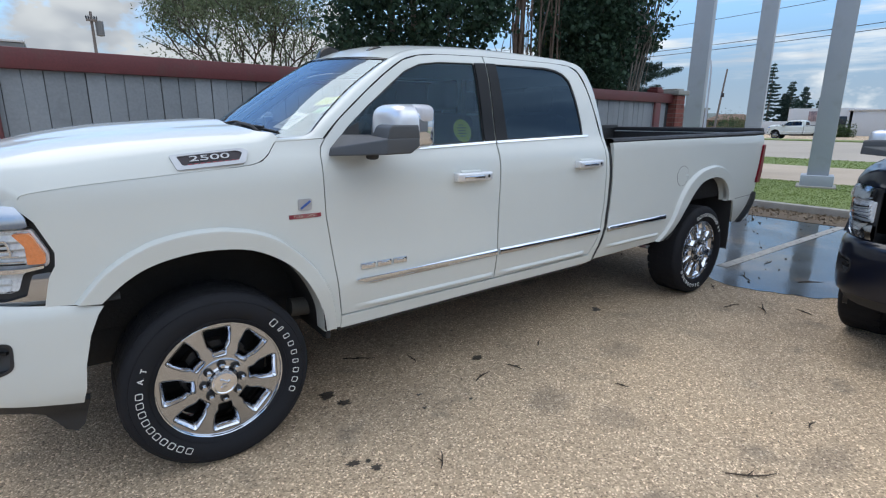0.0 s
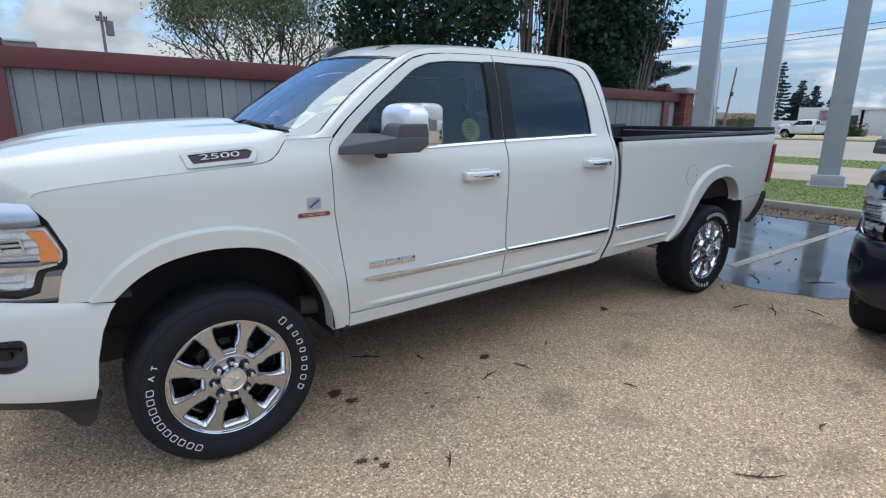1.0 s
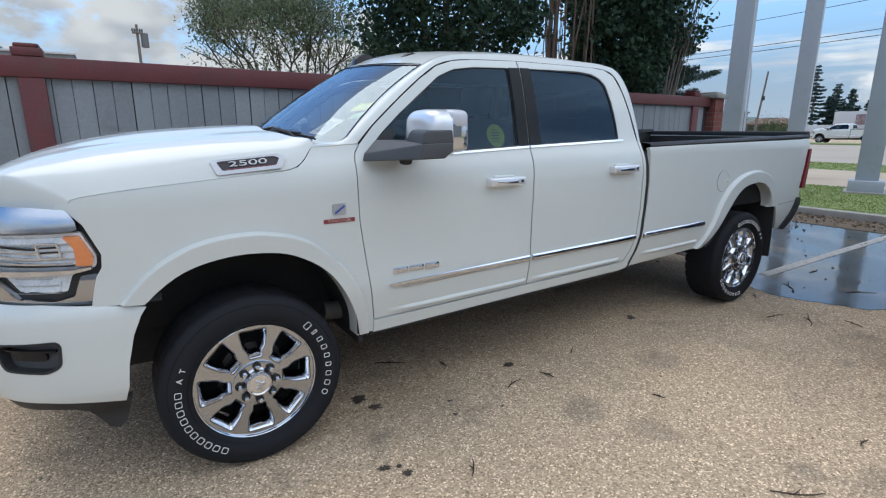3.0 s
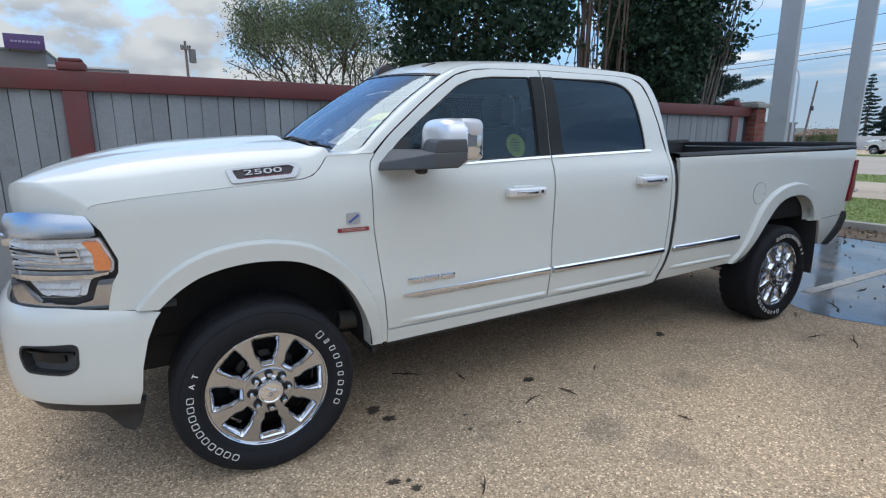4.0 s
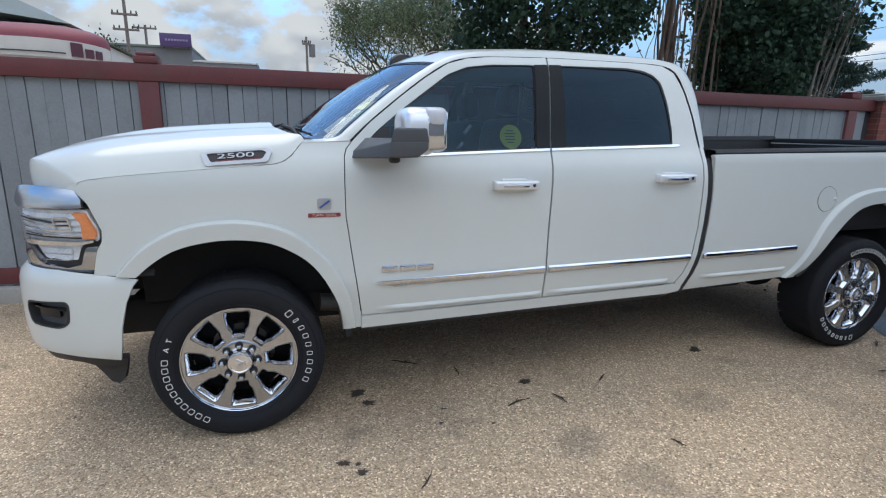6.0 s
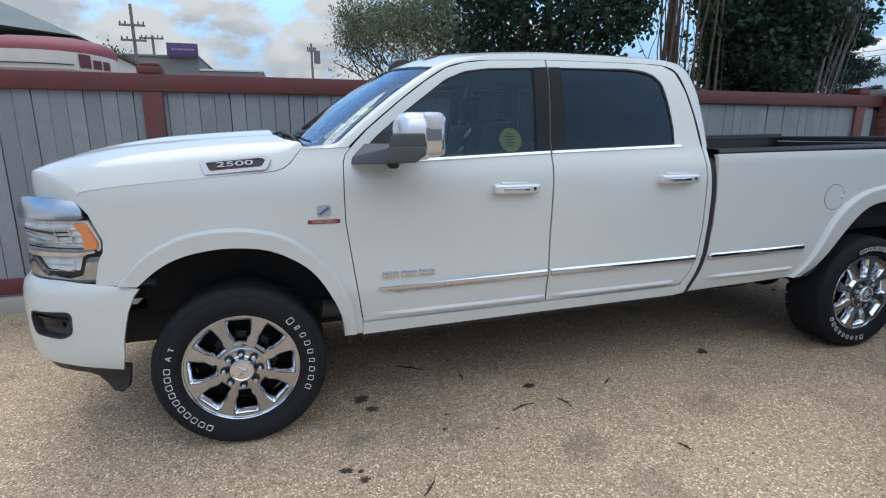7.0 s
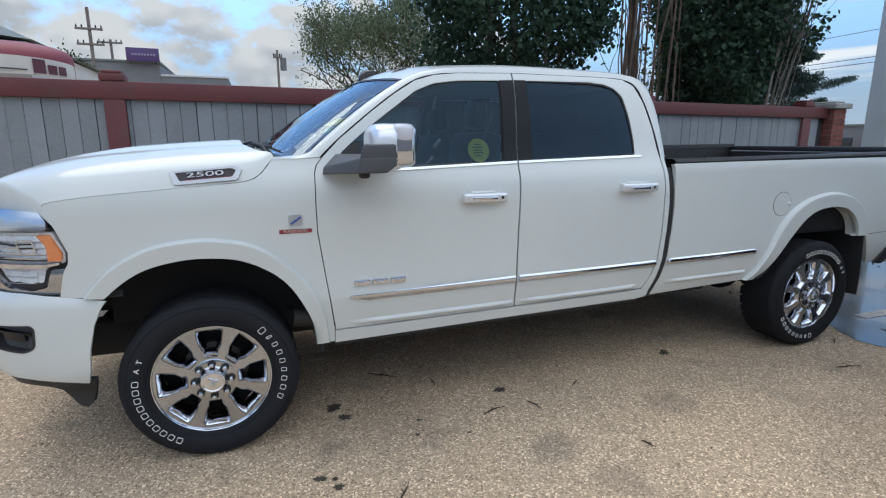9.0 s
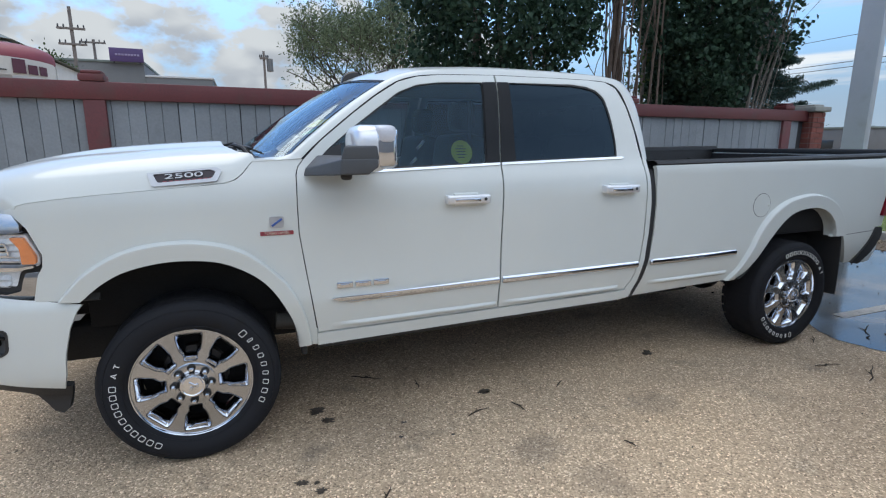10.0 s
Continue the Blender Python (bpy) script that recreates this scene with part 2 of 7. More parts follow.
def box(bm, x0, x1, y0, y1, z0, z1, bevel=0.0, seg=2, m=None):
    r = bmesh.ops.create_cube(bm, size=1.0)
    vs = r["verts"]
    for v in vs:
        v.co = Vector(((x0 + x1) / 2 + v.co.x * (x1 - x0), (y0 + y1) / 2 + v.co.y * (y1 - y0), (z0 + z1) / 2 + v.co.z * (z1 - z0)))
    if m is not None:
        bmesh.ops.transform(bm, matrix=m, verts=vs)
    if bevel:
        es = list({e for v in vs for e in v.link_edges})
        bmesh.ops.bevel(bm, geom=es, offset=bevel, segments=seg, profile=0.5, affect="EDGES")
    return bm


def boxed(x0, x1, y0, y1, z0, z1, bevel=0.0, seg=2):
    return box(bmesh.new(), x0, x1, y0, y1, z0, z1, bevel, seg)


def lathe(bm, profile, seg=48, centre=(0, 0, 0), axis="y", closed=False):
    """Turn (radius, along) pairs round an axis."""
    rings = []
    c = Vector(centre)
    for i in range(seg):
        a = 2 * math.pi * i / seg
        ring = []
        for r, h in profile:
            p = (r * math.cos(a), h, r * math.sin(a)) if axis == "y" else (r * math.cos(a), r * math.sin(a), h) if axis == "z" else (h, r * math.cos(a), r * math.sin(a))
            ring.append(bm.verts.new(c + Vector(p)))
        rings.append(ring)
    k = len(profile)
    for i in range(seg):
        a, b = rings[i], rings[(i + 1) % seg]
        for j in range(k if closed else k - 1):
            bm.faces.new((a[j], a[(j + 1) % k], b[(j + 1) % k], b[j]))
    return bm


def tube(bm, pts, radii, seg=8, cap=True):
    """A round rod through points, with a radius at each."""
    pts = [Vector(p) for p in pts]
    if not isinstance(radii, (list, tuple)):
        radii = [radii] * len(pts)
    rings, side = [], None
    for i, p in enumerate(pts):
        d = (pts[min(i + 1, len(pts) - 1)] - pts[max(i - 1, 0)]).normalized()
        if side is None:
            side = d.orthogonal().normalized()
        side = (side - d * side.dot(d)).normalized()
        up = d.cross(side)
        rings.append([bm.verts.new(p + radii[i] * (math.cos(2 * math.pi * k / seg) * side + math.sin(2 * math.pi * k / seg) * up)) for k in range(seg)])
    for a, b in zip(rings, rings[1:]):
        for k in range(seg):
            bm.faces.new((a[k], a[(k + 1) % seg], b[(k + 1) % seg], b[k]))
    if cap:
        bm.faces.new(rings[0][::-1]), bm.faces.new(rings[-1])
    return bm


def grid(bm, nu, nv, f, thick=0.0, heart=(2.2, 1.01, 1.0)):
    """A sheet of nu by nv faces; with a thickness it is doubled on the side that faces the heart."""
    P = [[Vector(f(i / nu, j / nv)) for j in range(nv + 1)] for i in range(nu + 1)]
    vs = [[bm.verts.new(p) for p in row] for row in P]
    for i in range(nu):
        for j in range(nv):
            bm.faces.new((vs[i][j], vs[i + 1][j], vs[i + 1][j + 1], vs[i][j + 1]))
    if thick:
        h = Vector(heart)
        ws = []
        for i in range(nu + 1):
            row = []
            for j in range(nv + 1):
                a = P[min(i + 1, nu)][j] - P[max(i - 1, 0)][j]
                b = P[i][min(j + 1, nv)] - P[i][max(j - 1, 0)]
                n = a.cross(b)
                n = n.normalized() if n.length > 1e-9 else Vector((0, 0, 1))
                if n.dot(P[i][j] - h) < 0:
                    n = -n
                row.append(bm.verts.new(P[i][j] - n * thick))
            ws.append(row)
        for i in range(nu):
            for j in range(nv):
                bm.faces.new((ws[i][j], ws[i][j + 1], ws[i + 1][j + 1], ws[i + 1][j]))
        for i in range(nu):
            bm.faces.new((vs[i][0], ws[i][0], ws[i + 1][0], vs[i + 1][0]))
            bm.faces.new((vs[i][nv], vs[i + 1][nv], ws[i + 1][nv], ws[i][nv]))
        for j in range(nv):
            bm.faces.new((vs[0][j], vs[0][j + 1], ws[0][j + 1], ws[0][j]))
            bm.faces.new((vs[nu][j], ws[nu][j], ws[nu][j + 1], vs[nu][j + 1]))
    return bm


def rounded(pts, r=0.02, n=4):
    """The outline with its corners rounded."""
    out = []
    for i, p in enumerate(pts):
        a, b, c = Vector(pts[i - 1]), Vector(p), Vector(pts[(i + 1) % len(pts)])
        d1, d2 = a - b, c - b
        k = min(r, d1.length * 0.45, d2.length * 0.45)
        p1, p2 = b + d1.normalized() * k, b + d2.normalized() * k
        for j in range(n + 1):
            s = j / n
            q = p1 * (1 - s) ** 2 + b * 2 * s * (1 - s) + p2 * s * s
            out.append((q.x, q.y))
    return out


def arcline(pts, n=6):
    """A smooth open line through points (Catmull-Rom)."""
    out = []
    P = [Vector(p) for p in pts]
    for i in range(len(P) - 1):
        a, b, c, d = P[max(i - 1, 0)], P[i], P[i + 1], P[min(i + 2, len(P) - 1)]
        for j in range(n):
            s = j / n
            q = 0.5 * (2 * b + (c - a) * s + (2 * a - 5 * b + 4 * c - d) * s * s + (3 * b - a - 3 * c + d) * s ** 3)
            out.append(tuple(q))
    return out + [tuple(P[-1])]


WIDE = 2.02


def panel(name, outline, shape, material, parent, label="", thick=0.02, step=0.06, far=False, holes=()):
    """A sheet whose outline is drawn in (along, height), bent by shape(along, height) to its place, with its rim turned inward."""
    bm = bmesh.new()
    edges = []
    for loop in (outline, *holes):
        vs = [bm.verts.new((p[0], 0, p[1])) for p in loop]
        edges += [bm.edges.new((vs[i], vs[(i + 1) % len(vs)])) for i in range(len(vs))]
    bmesh.ops.triangle_fill(bm, use_beauty=True, use_dissolve=False, edges=edges, normal=(0, -1, 0))
    xs, zs = [p[0] for p in outline], [p[1] for p in outline]
    for axis, lo, hi in ((0, min(xs), max(xs)), (2, min(zs), max(zs))):
        k = max(1, math.ceil((hi - lo) / step))
        for i in range(1, k):
            co, no = [0, 0, 0], [0, 0, 0]
            co[axis], no[axis] = lo + (hi - lo) * i / k + 1e-5, 1
            bmesh.ops.bisect_plane(bm, geom=bm.verts[:] + bm.edges[:] + bm.faces[:], dist=1e-6, plane_co=co, plane_no=no)
    if thick:
        rim = [e for e in bm.edges if len(e.link_faces) == 1]
        front = set(bm.faces)
        r = bmesh.ops.extrude_edge_only(bm, edges=rim)
        moved = {g for g in r["geom"] if isinstance(g, bmesh.types.BMVert)}
    else:
        front, moved = set(bm.faces), set()
    h = 0.004
    flatco = {v: (v.co.x, v.co.z) for v in bm.verts}

    def nrm(u, z):
        p = Vector(shape(u, z))
        n = (Vector(shape(u + h, z)) - Vector(shape(u - h, z))).cross(Vector(shape(u, z + h)) - Vector(shape(u, z - h)))
        if n.x * (p.x - min(max(p.x, 0.6), 5.0)) + n.y * (p.y - 1.01) < 0:
            n = -n
        return p, n.normalized()
    data = {}
    for v in bm.verts:
        p, n = nrm(*flatco[v])
        if v in moved:
            p = p - n * thick
        if far:
            p, n = Vector((p.x, WIDE - p.y, p.z)), Vector((n.x, -n.y, n.z))
        v.co = p
        data[v] = n
    bm.normal_update()
    for f in bm.faces:
        f.smooth = True
        if f in front:
            want = data[f.verts[0]]
            if f.normal.dot(want) < 0:
                f.normal_flip()
    bmesh.ops.recalc_face_normals(bm, faces=[f for f in bm.faces if f not in front])
    bm.verts.index_update()
    bm.faces.index_update()
    normals = []
    for f in bm.faces:
        for lp in f.loops:
            normals.append(tuple(data[lp.vert]) if f in front else tuple(f.normal))
    me = bpy.data.meshes.new(name)
    bm.to_mesh(me)
    bm.free()
    me.normals_split_custom_set(normals)
    me.materials.append(material)
    ob = new(name, me)
    ob.parent = parent
    return tagged(ob, label)


def letters(text, size, depth=0.002, font_shear=0.0):
    """Raised letters as a bmesh, standing in the x-z plane and facing -y."""
    cu = bpy.data.curves.new("letters", "FONT")
    cu.body, cu.size, cu.extrude, cu.shear = text, size, depth, font_shear
    cu.align_x, cu.align_y = "CENTER", "CENTER"
    ob = bpy.data.objects.new("letters", cu)
    scene.collection.objects.link(ob)
    me = bpy.data.meshes.new_from_object(ob)
    bm = bmesh.new()
    bm.from_mesh(me)
    bpy.data.objects.remove(ob)
    bpy.data.curves.remove(cu)
    bpy.data.meshes.remove(me)
    bmesh.ops.transform(bm, matrix=Matrix.Rotation(radians(90), 4, "X"), verts=bm.verts)
    return bm
# ---- the white pickup: front hub over the origin, its length along x, near side at y = 0 ----
flank_y = smoothline([0.30, 0.50, 0.60, 0.70, 0.76, 0.80, 0.86, 1.0, 1.15, 1.28, 1.36, 1.42, 1.47, 1.50, 1.75, 1.95, 2.0, 2.1],
                     [0.12, 0.095, 0.075, 0.055, 0.045, 0.040, 0.042, 0.045, 0.044, 0.046, 0.055, 0.073, 0.10, 0.115, 0.195, 0.275, 0.31, 0.42])
nose_y = smoothline([-1.0, -0.9, -0.82, -0.72, -0.62, -0.53, -0.40], [0.50, 0.27, 0.155, 0.075, 0.03, 0.008, 0.0])


def flank(x, z):
    y = flank_y(z) + (nose_y(x) if x < -0.4 else 0.0)
    if x > 4.9:
        y += 0.35 * (x - 4.9) ** 2
    return (x, y, z)


def bed_flank(x, z):
    """The box side is straighter than the doors, and turns in at the tail."""
    y = 0.048 + 0.55 * max(0.0, 0.86 - z) ** 2 * 1.2 + 0.9 * max(0.0, z - 1.40) ** 2 * 2
    if x > 5.15:
        y += 0.30 * (x - 5.15) ** 2
    return (x, y, z)


def raised(shape, out):
    """The same surface, moved outward by some metres."""
    def f(x, z):
        x0, y0, z0 = shape(x, z)
        return (x0, y0 - out, z0)
    return f


class Plan:
    """A line in plan, walked by its length: the nose from the wheel side round to the middle."""

    def __init__(self, pts):
        self.p = [Vector(q) for q in arcline(pts, 8)]
        self.s = [0.0]
        for a, b in zip(self.p, self.p[1:]):
            self.s.append(self.s[-1] + (b - a).length)

    def at(self, s):
        if s <= 0:
            d = (self.p[1] - self.p[0]).normalized()
            return self.p[0] + d * s
        if s >= self.s[-1]:
            d = (self.p[-1] - self.p[-2]).normalized()
            return self.p[-1] + d * (s - self.s[-1])
        i = int(np.searchsorted(self.s, s, "right")) - 1
        i = min(i, len(self.p) - 2)
        k = (s - self.s[i]) / (self.s[i + 1] - self.s[i])
        return self.p[i].lerp(self.p[i + 1], k)


NOSE = Plan([(-0.50, 0.052), (-0.62, 0.075), (-0.725, 0.115), (-0.825, 0.175), (-0.908, 0.260), (-0.966, 0.37), (-1.0, 0.54), (-1.02, 0.78), (-1.028, 1.01)])
BUMP = Plan([(-0.38, 0.028), (-0.53, 0.04), (-0.70, 0.082), (-0.845, 0.157), (-0.950, 0.27), (-1.015, 0.43), (-1.06, 0.72), (-1.075, 1.01)])


def nose(out=0.0, lean=0.0):
    def f(s, z):
        # the outward normal in plan lies to the near side of the line
        a, b = NOSE.at(s - 0.01), NOSE.at(s + 0.01)
        d = (b - a).normalized()
        p = NOSE.at(s) + Vector((d.y, -d.x)) * -out + Vector((d.y, -d.x)) * (-lean * (z - 1.1))
        return (p.x, p.y, z)
    return f


def swollen(z0, z1, out, swell):
    """The nose surface with a convex strip between two heights."""
    def f(s, z):
        t = (2 * z - z0 - z1) / (z1 - z0)
        return nose(out + swell * (1 - t * t), 0.15)(s, z)
    return f


bump_bow = smoothline([0.44, 0.50, 0.56, 0.66, 0.78, 0.86, 0.90, 0.945], [-0.05, -0.015, 0.004, 0.012, 0.012, 0.008, -0.004, -0.050])


def bumper_face(out=0.0):
    def f(s, z):
        a, b = BUMP.at(s - 0.01), BUMP.at(s + 0.01)
        d = (b - a).normalized()
        p = BUMP.at(s) + Vector((d.y, -d.x)) * -(out + bump_bow(z))
        return (p.x, p.y, z)
    return f


def both(fn):
    """Make a part on the near side and its twin on the far side."""
    return [fn(False), fn(True)]


def flip(bm):
    bmesh.ops.transform(bm, matrix=Matrix.Translation((0, WIDE, 0)) @ Matrix.Scale(-1, 4, (0, 1, 0)), verts=bm.verts)
    return bm


truck = thing("pickup_truck", "white crew cab pickup truck with chrome trim, parked on worn asphalt", "pickup truck")

GRAINED = surface("grained_plastic", (0.072, 0.076, 0.082), (0.058, 0.062, 0.067), rough=0.55, scale=10, fine=700, bump=0.15, rough2=0.65)
PILLARBLACK = surface("pillar_black", (0.014, 0.0155, 0.018), (0.011, 0.0125, 0.015), rough=0.38, scale=8, fine=500, spec=0.15)
SATIN = surface("satin_chrome", (0.80, 0.81, 0.83), (0.72, 0.73, 0.76), rough=0.20, metal=1.0, scale=6, fine=300, rough2=0.26)
BROW = surface("brushed_grey_chrome", (0.52, 0.55, 0.60), (0.45, 0.48, 0.53), rough=0.14, metal=1.0, scale=6, fine=300, rough2=0.2)
SILVER = surface("silver_plastic", (0.47, 0.485, 0.51), (0.41, 0.425, 0.45), rough=0.28, metal=0.45, scale=30, fine=300, coat=0.5)
CAPCHROME = surface("brushed_chrome", (0.80, 0.81, 0.83), (0.74, 0.75, 0.77), rough=0.30, metal=0.55, scale=6, fine=300, coat=0.8)
FROSTED = surface("frosted_lens", (0.58, 0.59, 0.63), (0.50, 0.51, 0.55), rough=0.35, scale=20, fine=200, coat=0.6)

# outlines in (x, z)
DOOR_TOP = [(0.558, 1.444), (0.570, 1.482), (0.602, 1.521), (0.696, 1.613), (0.874, 1.754), (1.018, 1.858), (1.149, 1.937), (1.266, 1.972), (1.415, 1.990), (1.765, 2.004)]
REAR_TOP = [(1.775, 2.004), (2.124, 2.006), (2.45, 2.005), (2.58, 1.996), (2.65, 1.955), (2.700, 1.836), (2.738, 1.676), (2.762, 1.506)]
ARCH_F_OUT = arcline([(-0.500, 0.912), (-0.438, 0.984), (-0.378, 1.040), (-0.262, 1.108), (-0.148, 1.141), (-0.032, 1.152), (0.074, 1.148), (0.207, 1.119), (0.305, 1.072), (0.405, 0.987), (0.482, 0.900), (0.540, 0.790), (0.575, 0.680), (0.594, 0.540)], 4)
ARCH_F_IN = arcline([(-0.412, 0.900), (-0.330, 0.968), (-0.235, 1.019), (-0.110, 1.048), (0.022, 1.054), (0.180, 1.030), (0.322, 0.954), (0.410, 0.862), (0.477, 0.738), (0.508, 0.644), (0.520, 0.535)], 4)
ARCH_R_OUT = arcline([(3.600, 0.598), (3.684, 0.690), (3.774, 0.841), (3.852, 0.984), (3.963, 1.105), (4.101, 1.178), (4.248, 1.214), (4.404, 1.224), (4.540, 1.202), (4.666, 1.149), (4.761, 1.068), (4.825, 0.955), (4.842, 0.870)], 4)
ARCH_R_IN = arcline([(3.690, 0.598), (3.780, 0.655), (3.868, 0.770), (3.965, 0.892), (4.093, 1.022), (4.204, 1.086), (4.326, 1.108), (4.454, 1.109), (4.575, 1.077), (4.665, 1.004), (4.705, 0.930), (4.715, 0.870)], 4)
GAP_X = smoothline([0.50, 0.567, 0.688, 0.84, 1.02, 1.2, 1.433, 1.5], [2.715, 2.735, 2.786, 2.822, 2.842, 2.845, 2.828, 2.82])


def front_fender(far):
    out = [(-0.590, 0.915), (-0.572, 0.99), (-0.560, 1.032), (-0.538, 1.069), (-0.532, 1.121), (-0.577, 1.239), (-0.614, 1.284), (-0.66, 1.300),
           (-0.567, 1.343), (-0.35, 1.365), (-0.10, 1.385), (0.10, 1.3995), (0.224, 1.410), (0.270, 1.424), (0.306, 1.452), (0.345, 1.500), (0.362, 1.521),
           (0.46, 1.522), (0.540, 1.519), (0.596, 1.520), (0.565, 1.483), (0.553, 1.444), (0.548, 1.30), (0.549, 1.15), (0.579, 0.912), (0.620, 0.600), (0.620, 0.530)]
    out += [p for p in ARCH_F_IN[::-1]]
    return panel("front_fender", out, flank, PAINT, truck, thick=0.03, step=0.05, far=far)


def flare(name, outer, inner, base):
    """A wheel flare: a lip that swells from the side to the edge of the arch."""
    def make(far):
        bm = bmesh.new()
        n, k = 40, 6
        po = [Vector(outer[int(i * (len(outer) - 1) / n)]) for i in range(n + 1)]
        pi = [Vector(inner[int(i * (len(inner) - 1) / n)]) for i in range(n + 1)]

        def pos(u, v):
            i = u * n
            a = po[round(i)].lerp(pi[round(i)], min(v / 0.8, 1.0))
            y0 = base(a.x, a.y)[1]
            if v <= 0.8:
                s = v / 0.8
                lip = math.sin(math.pi / 2 * min(1, s / 0.16))
                y = y0 + 0.002 - 0.034 * lip + 0.010 * max(0.0, s - 0.16)
            else:
                y = y0 - 0.024 + (v - 0.8) / 0.2 * 0.10
            return Vector((a.x, y, a.y))
        grid(bm, n, 28, pos)
        if far:
            flip(bm)
        return part(name, bm, PAINT, truck)
    return make


FGLASS = [(0.640, 1.470), (0.700, 1.545), (0.743, 1.584), (0.868, 1.684), (1.008, 1.785), (1.142, 1.880), (1.258, 1.926), (1.404, 1.946), (1.678, 1.957), (1.640, 1.487), (0.987, 1.462)]
RGLASS = [(1.840, 1.962), (2.304, 1.971), (2.42, 1.960), (2.491, 1.935), (2.539, 1.886), (2.565, 1.768), (2.580, 1.60), (2.572, 1.512), (1.815, 1.494)]


def front_door(far):
    out = [(0.626, 0.604), (0.584, 0.912), (0.554, 1.15), (0.553, 1.30)] + DOOR_TOP + [(1.716, 1.47), (1.702, 1.085), (1.696, 0.821), (1.695, 0.70), (1.699, 0.618)]
    hole = rounded(FGLASS, 0.02)
    door = panel("front_door", out, flank, PAINT, truck, thick=0.03, step=0.05, far=far, holes=[hole])
    g = panel("window_glass", [(x, z) for x, z in rounded(FGLASS, 0.02)], raised(flank, -0.010), SIDEGLASS, door, "dark tinted side window", thick=0.004, step=0.1, far=far)
    g.visible_shadow = False
    panel("window_seal", rounded(FGLASS, 0.02), raised(flank, -0.004), BLACK, door, thick=0.006, step=0.1, far=far, holes=[rounded(inset(FGLASS, 0.012), 0.02)])
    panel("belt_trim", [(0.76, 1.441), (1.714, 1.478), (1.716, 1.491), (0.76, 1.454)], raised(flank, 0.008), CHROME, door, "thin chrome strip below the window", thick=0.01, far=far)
    panel("pillar_cover", [(1.672, 1.957), (1.762, 1.962), (1.717, 1.493), (1.634, 1.490)], raised(flank, 0.007), PILLARBLACK, door, thick=0.006, far=far)
    moulding(door, 0.700, 1.690, far, point=True)
    lower_step(door, 0.70, 1.69, far)
    handle(door, 1.345, 1.610, 1.292, far)
    if not far:
        for i, w in enumerate((0.052, 0.060, 0.062)):
            x0 = 0.728 + i * 0.099
            bm = boxed(x0, x0 + 0.086, 0.031, 0.046, 0.845, 0.877, 0.004)
            box(bm, x0 + 0.02, x0 + 0.066, 0.029, 0.04, 0.853, 0.868, 0.002)
            part("badge", bm, CHROME, door, "chrome raised maker's badge bar")
    return door


def inset(pts, d):
    c = Vector((sum(p[0] for p in pts) / len(pts), sum(p[1] for p in pts) / len(pts)))
    out = []
    for p in pts:
        v = Vector(p) - c
        out.append(tuple(c + v * (1 - d / v.length)))
    return out


def moulding(door, x0, x1, far, point=False, z=None):
    """The chrome spear along the lower door."""
    za = lambda x: 0.787 + 0.0102 * (x - 0.7)
    half = 0.021
    out = [(x0 + (0.10 if point else 0.0), za(x0) - half - 0.008)] if point else [(x0, za(x0) - half)]
    out += [(x1, za(x1) - half), (x1, za(x1) + half)]
    out += [(x0 + 0.02, za(x0) + 0.010), (x0, za(x0) + 0.004)] if point else [(x0, za(x0) + half)]

    def f(x, z):
        a, y, b = flank(x, z) if x < 2.85 else bed_flank(x, z)
        t = (z - za(x)) / half
        out = 0.006 + 0.010 * max(0.0, 1 - t ** 4)
        return (a, y - out, b)
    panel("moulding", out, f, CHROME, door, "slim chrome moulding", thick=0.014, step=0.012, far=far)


def lower_step(door, x0, x1, far):
    """The pressed swage above the sill."""
    bm = bmesh.new()
    zt = lambda x: 0.668 + 0.012 * (x - 0.7)

    def f(u, v):
        x = x0 + (x1 - x0) * u
        z = zt(x) - 0.02 - 0.035 * v
        bulge = 0.016 * math.sin(math.pi * v) * min(1, u * 6, (1 - u) * 60 + 0.0)
        return Vector((x, (flank if x < 2.8 else bed_flank)(x, z)[1] - bulge, z))
    grid(bm, 30, 8, f)
    if far:
        flip(bm)
    part("swage", bm, PAINT, door)


def handle(door, x0, x1, z, far):
    y = 0.046
    bm = bmesh.new()
    box(bm, x0, x1, y - 0.050, y - 0.024, z - 0.025, z + 0.025, 0.0125, 4)
    box(bm, x0 + 0.004, x0 + 0.05, y - 0.03, y + 0.01, z - 0.025, z + 0.025, 0.006)
    box(bm, x1 - 0.06, x1 - 0.003, y - 0.03, y + 0.01, z - 0.025, z + 0.025, 0.006)
    if far:
        flip(bm)
    h = part("handle", bm, CAPCHROME, door, "chrome pull handle")
    bm = boxed(x0 + 0.05, x1 - 0.06, y - 0.012, y + 0.012, z - 0.040, z + 0.036, 0.012, 3)
    if far:
        flip(bm)
    part("handle_cup", bm, PAINT, door)
    bm = bmesh.new()
    lathe(bm, [(0.0001, y - 0.0525), (0.009, y - 0.0525), (0.010, y - 0.045)], 16, (x1 - 0.035, 0, z))
    if far:
        flip(bm)
    part("lock", bm, BLACK, h)
    bm = boxed(x0 + 0.045, x1 - 0.065, y - 0.0535, y - 0.046, z - 0.011, z + 0.007, 0.0035, 2)
    if far:
        flip(bm)
    part("grip_strip", bm, CHROME, h, "bright chrome strip")


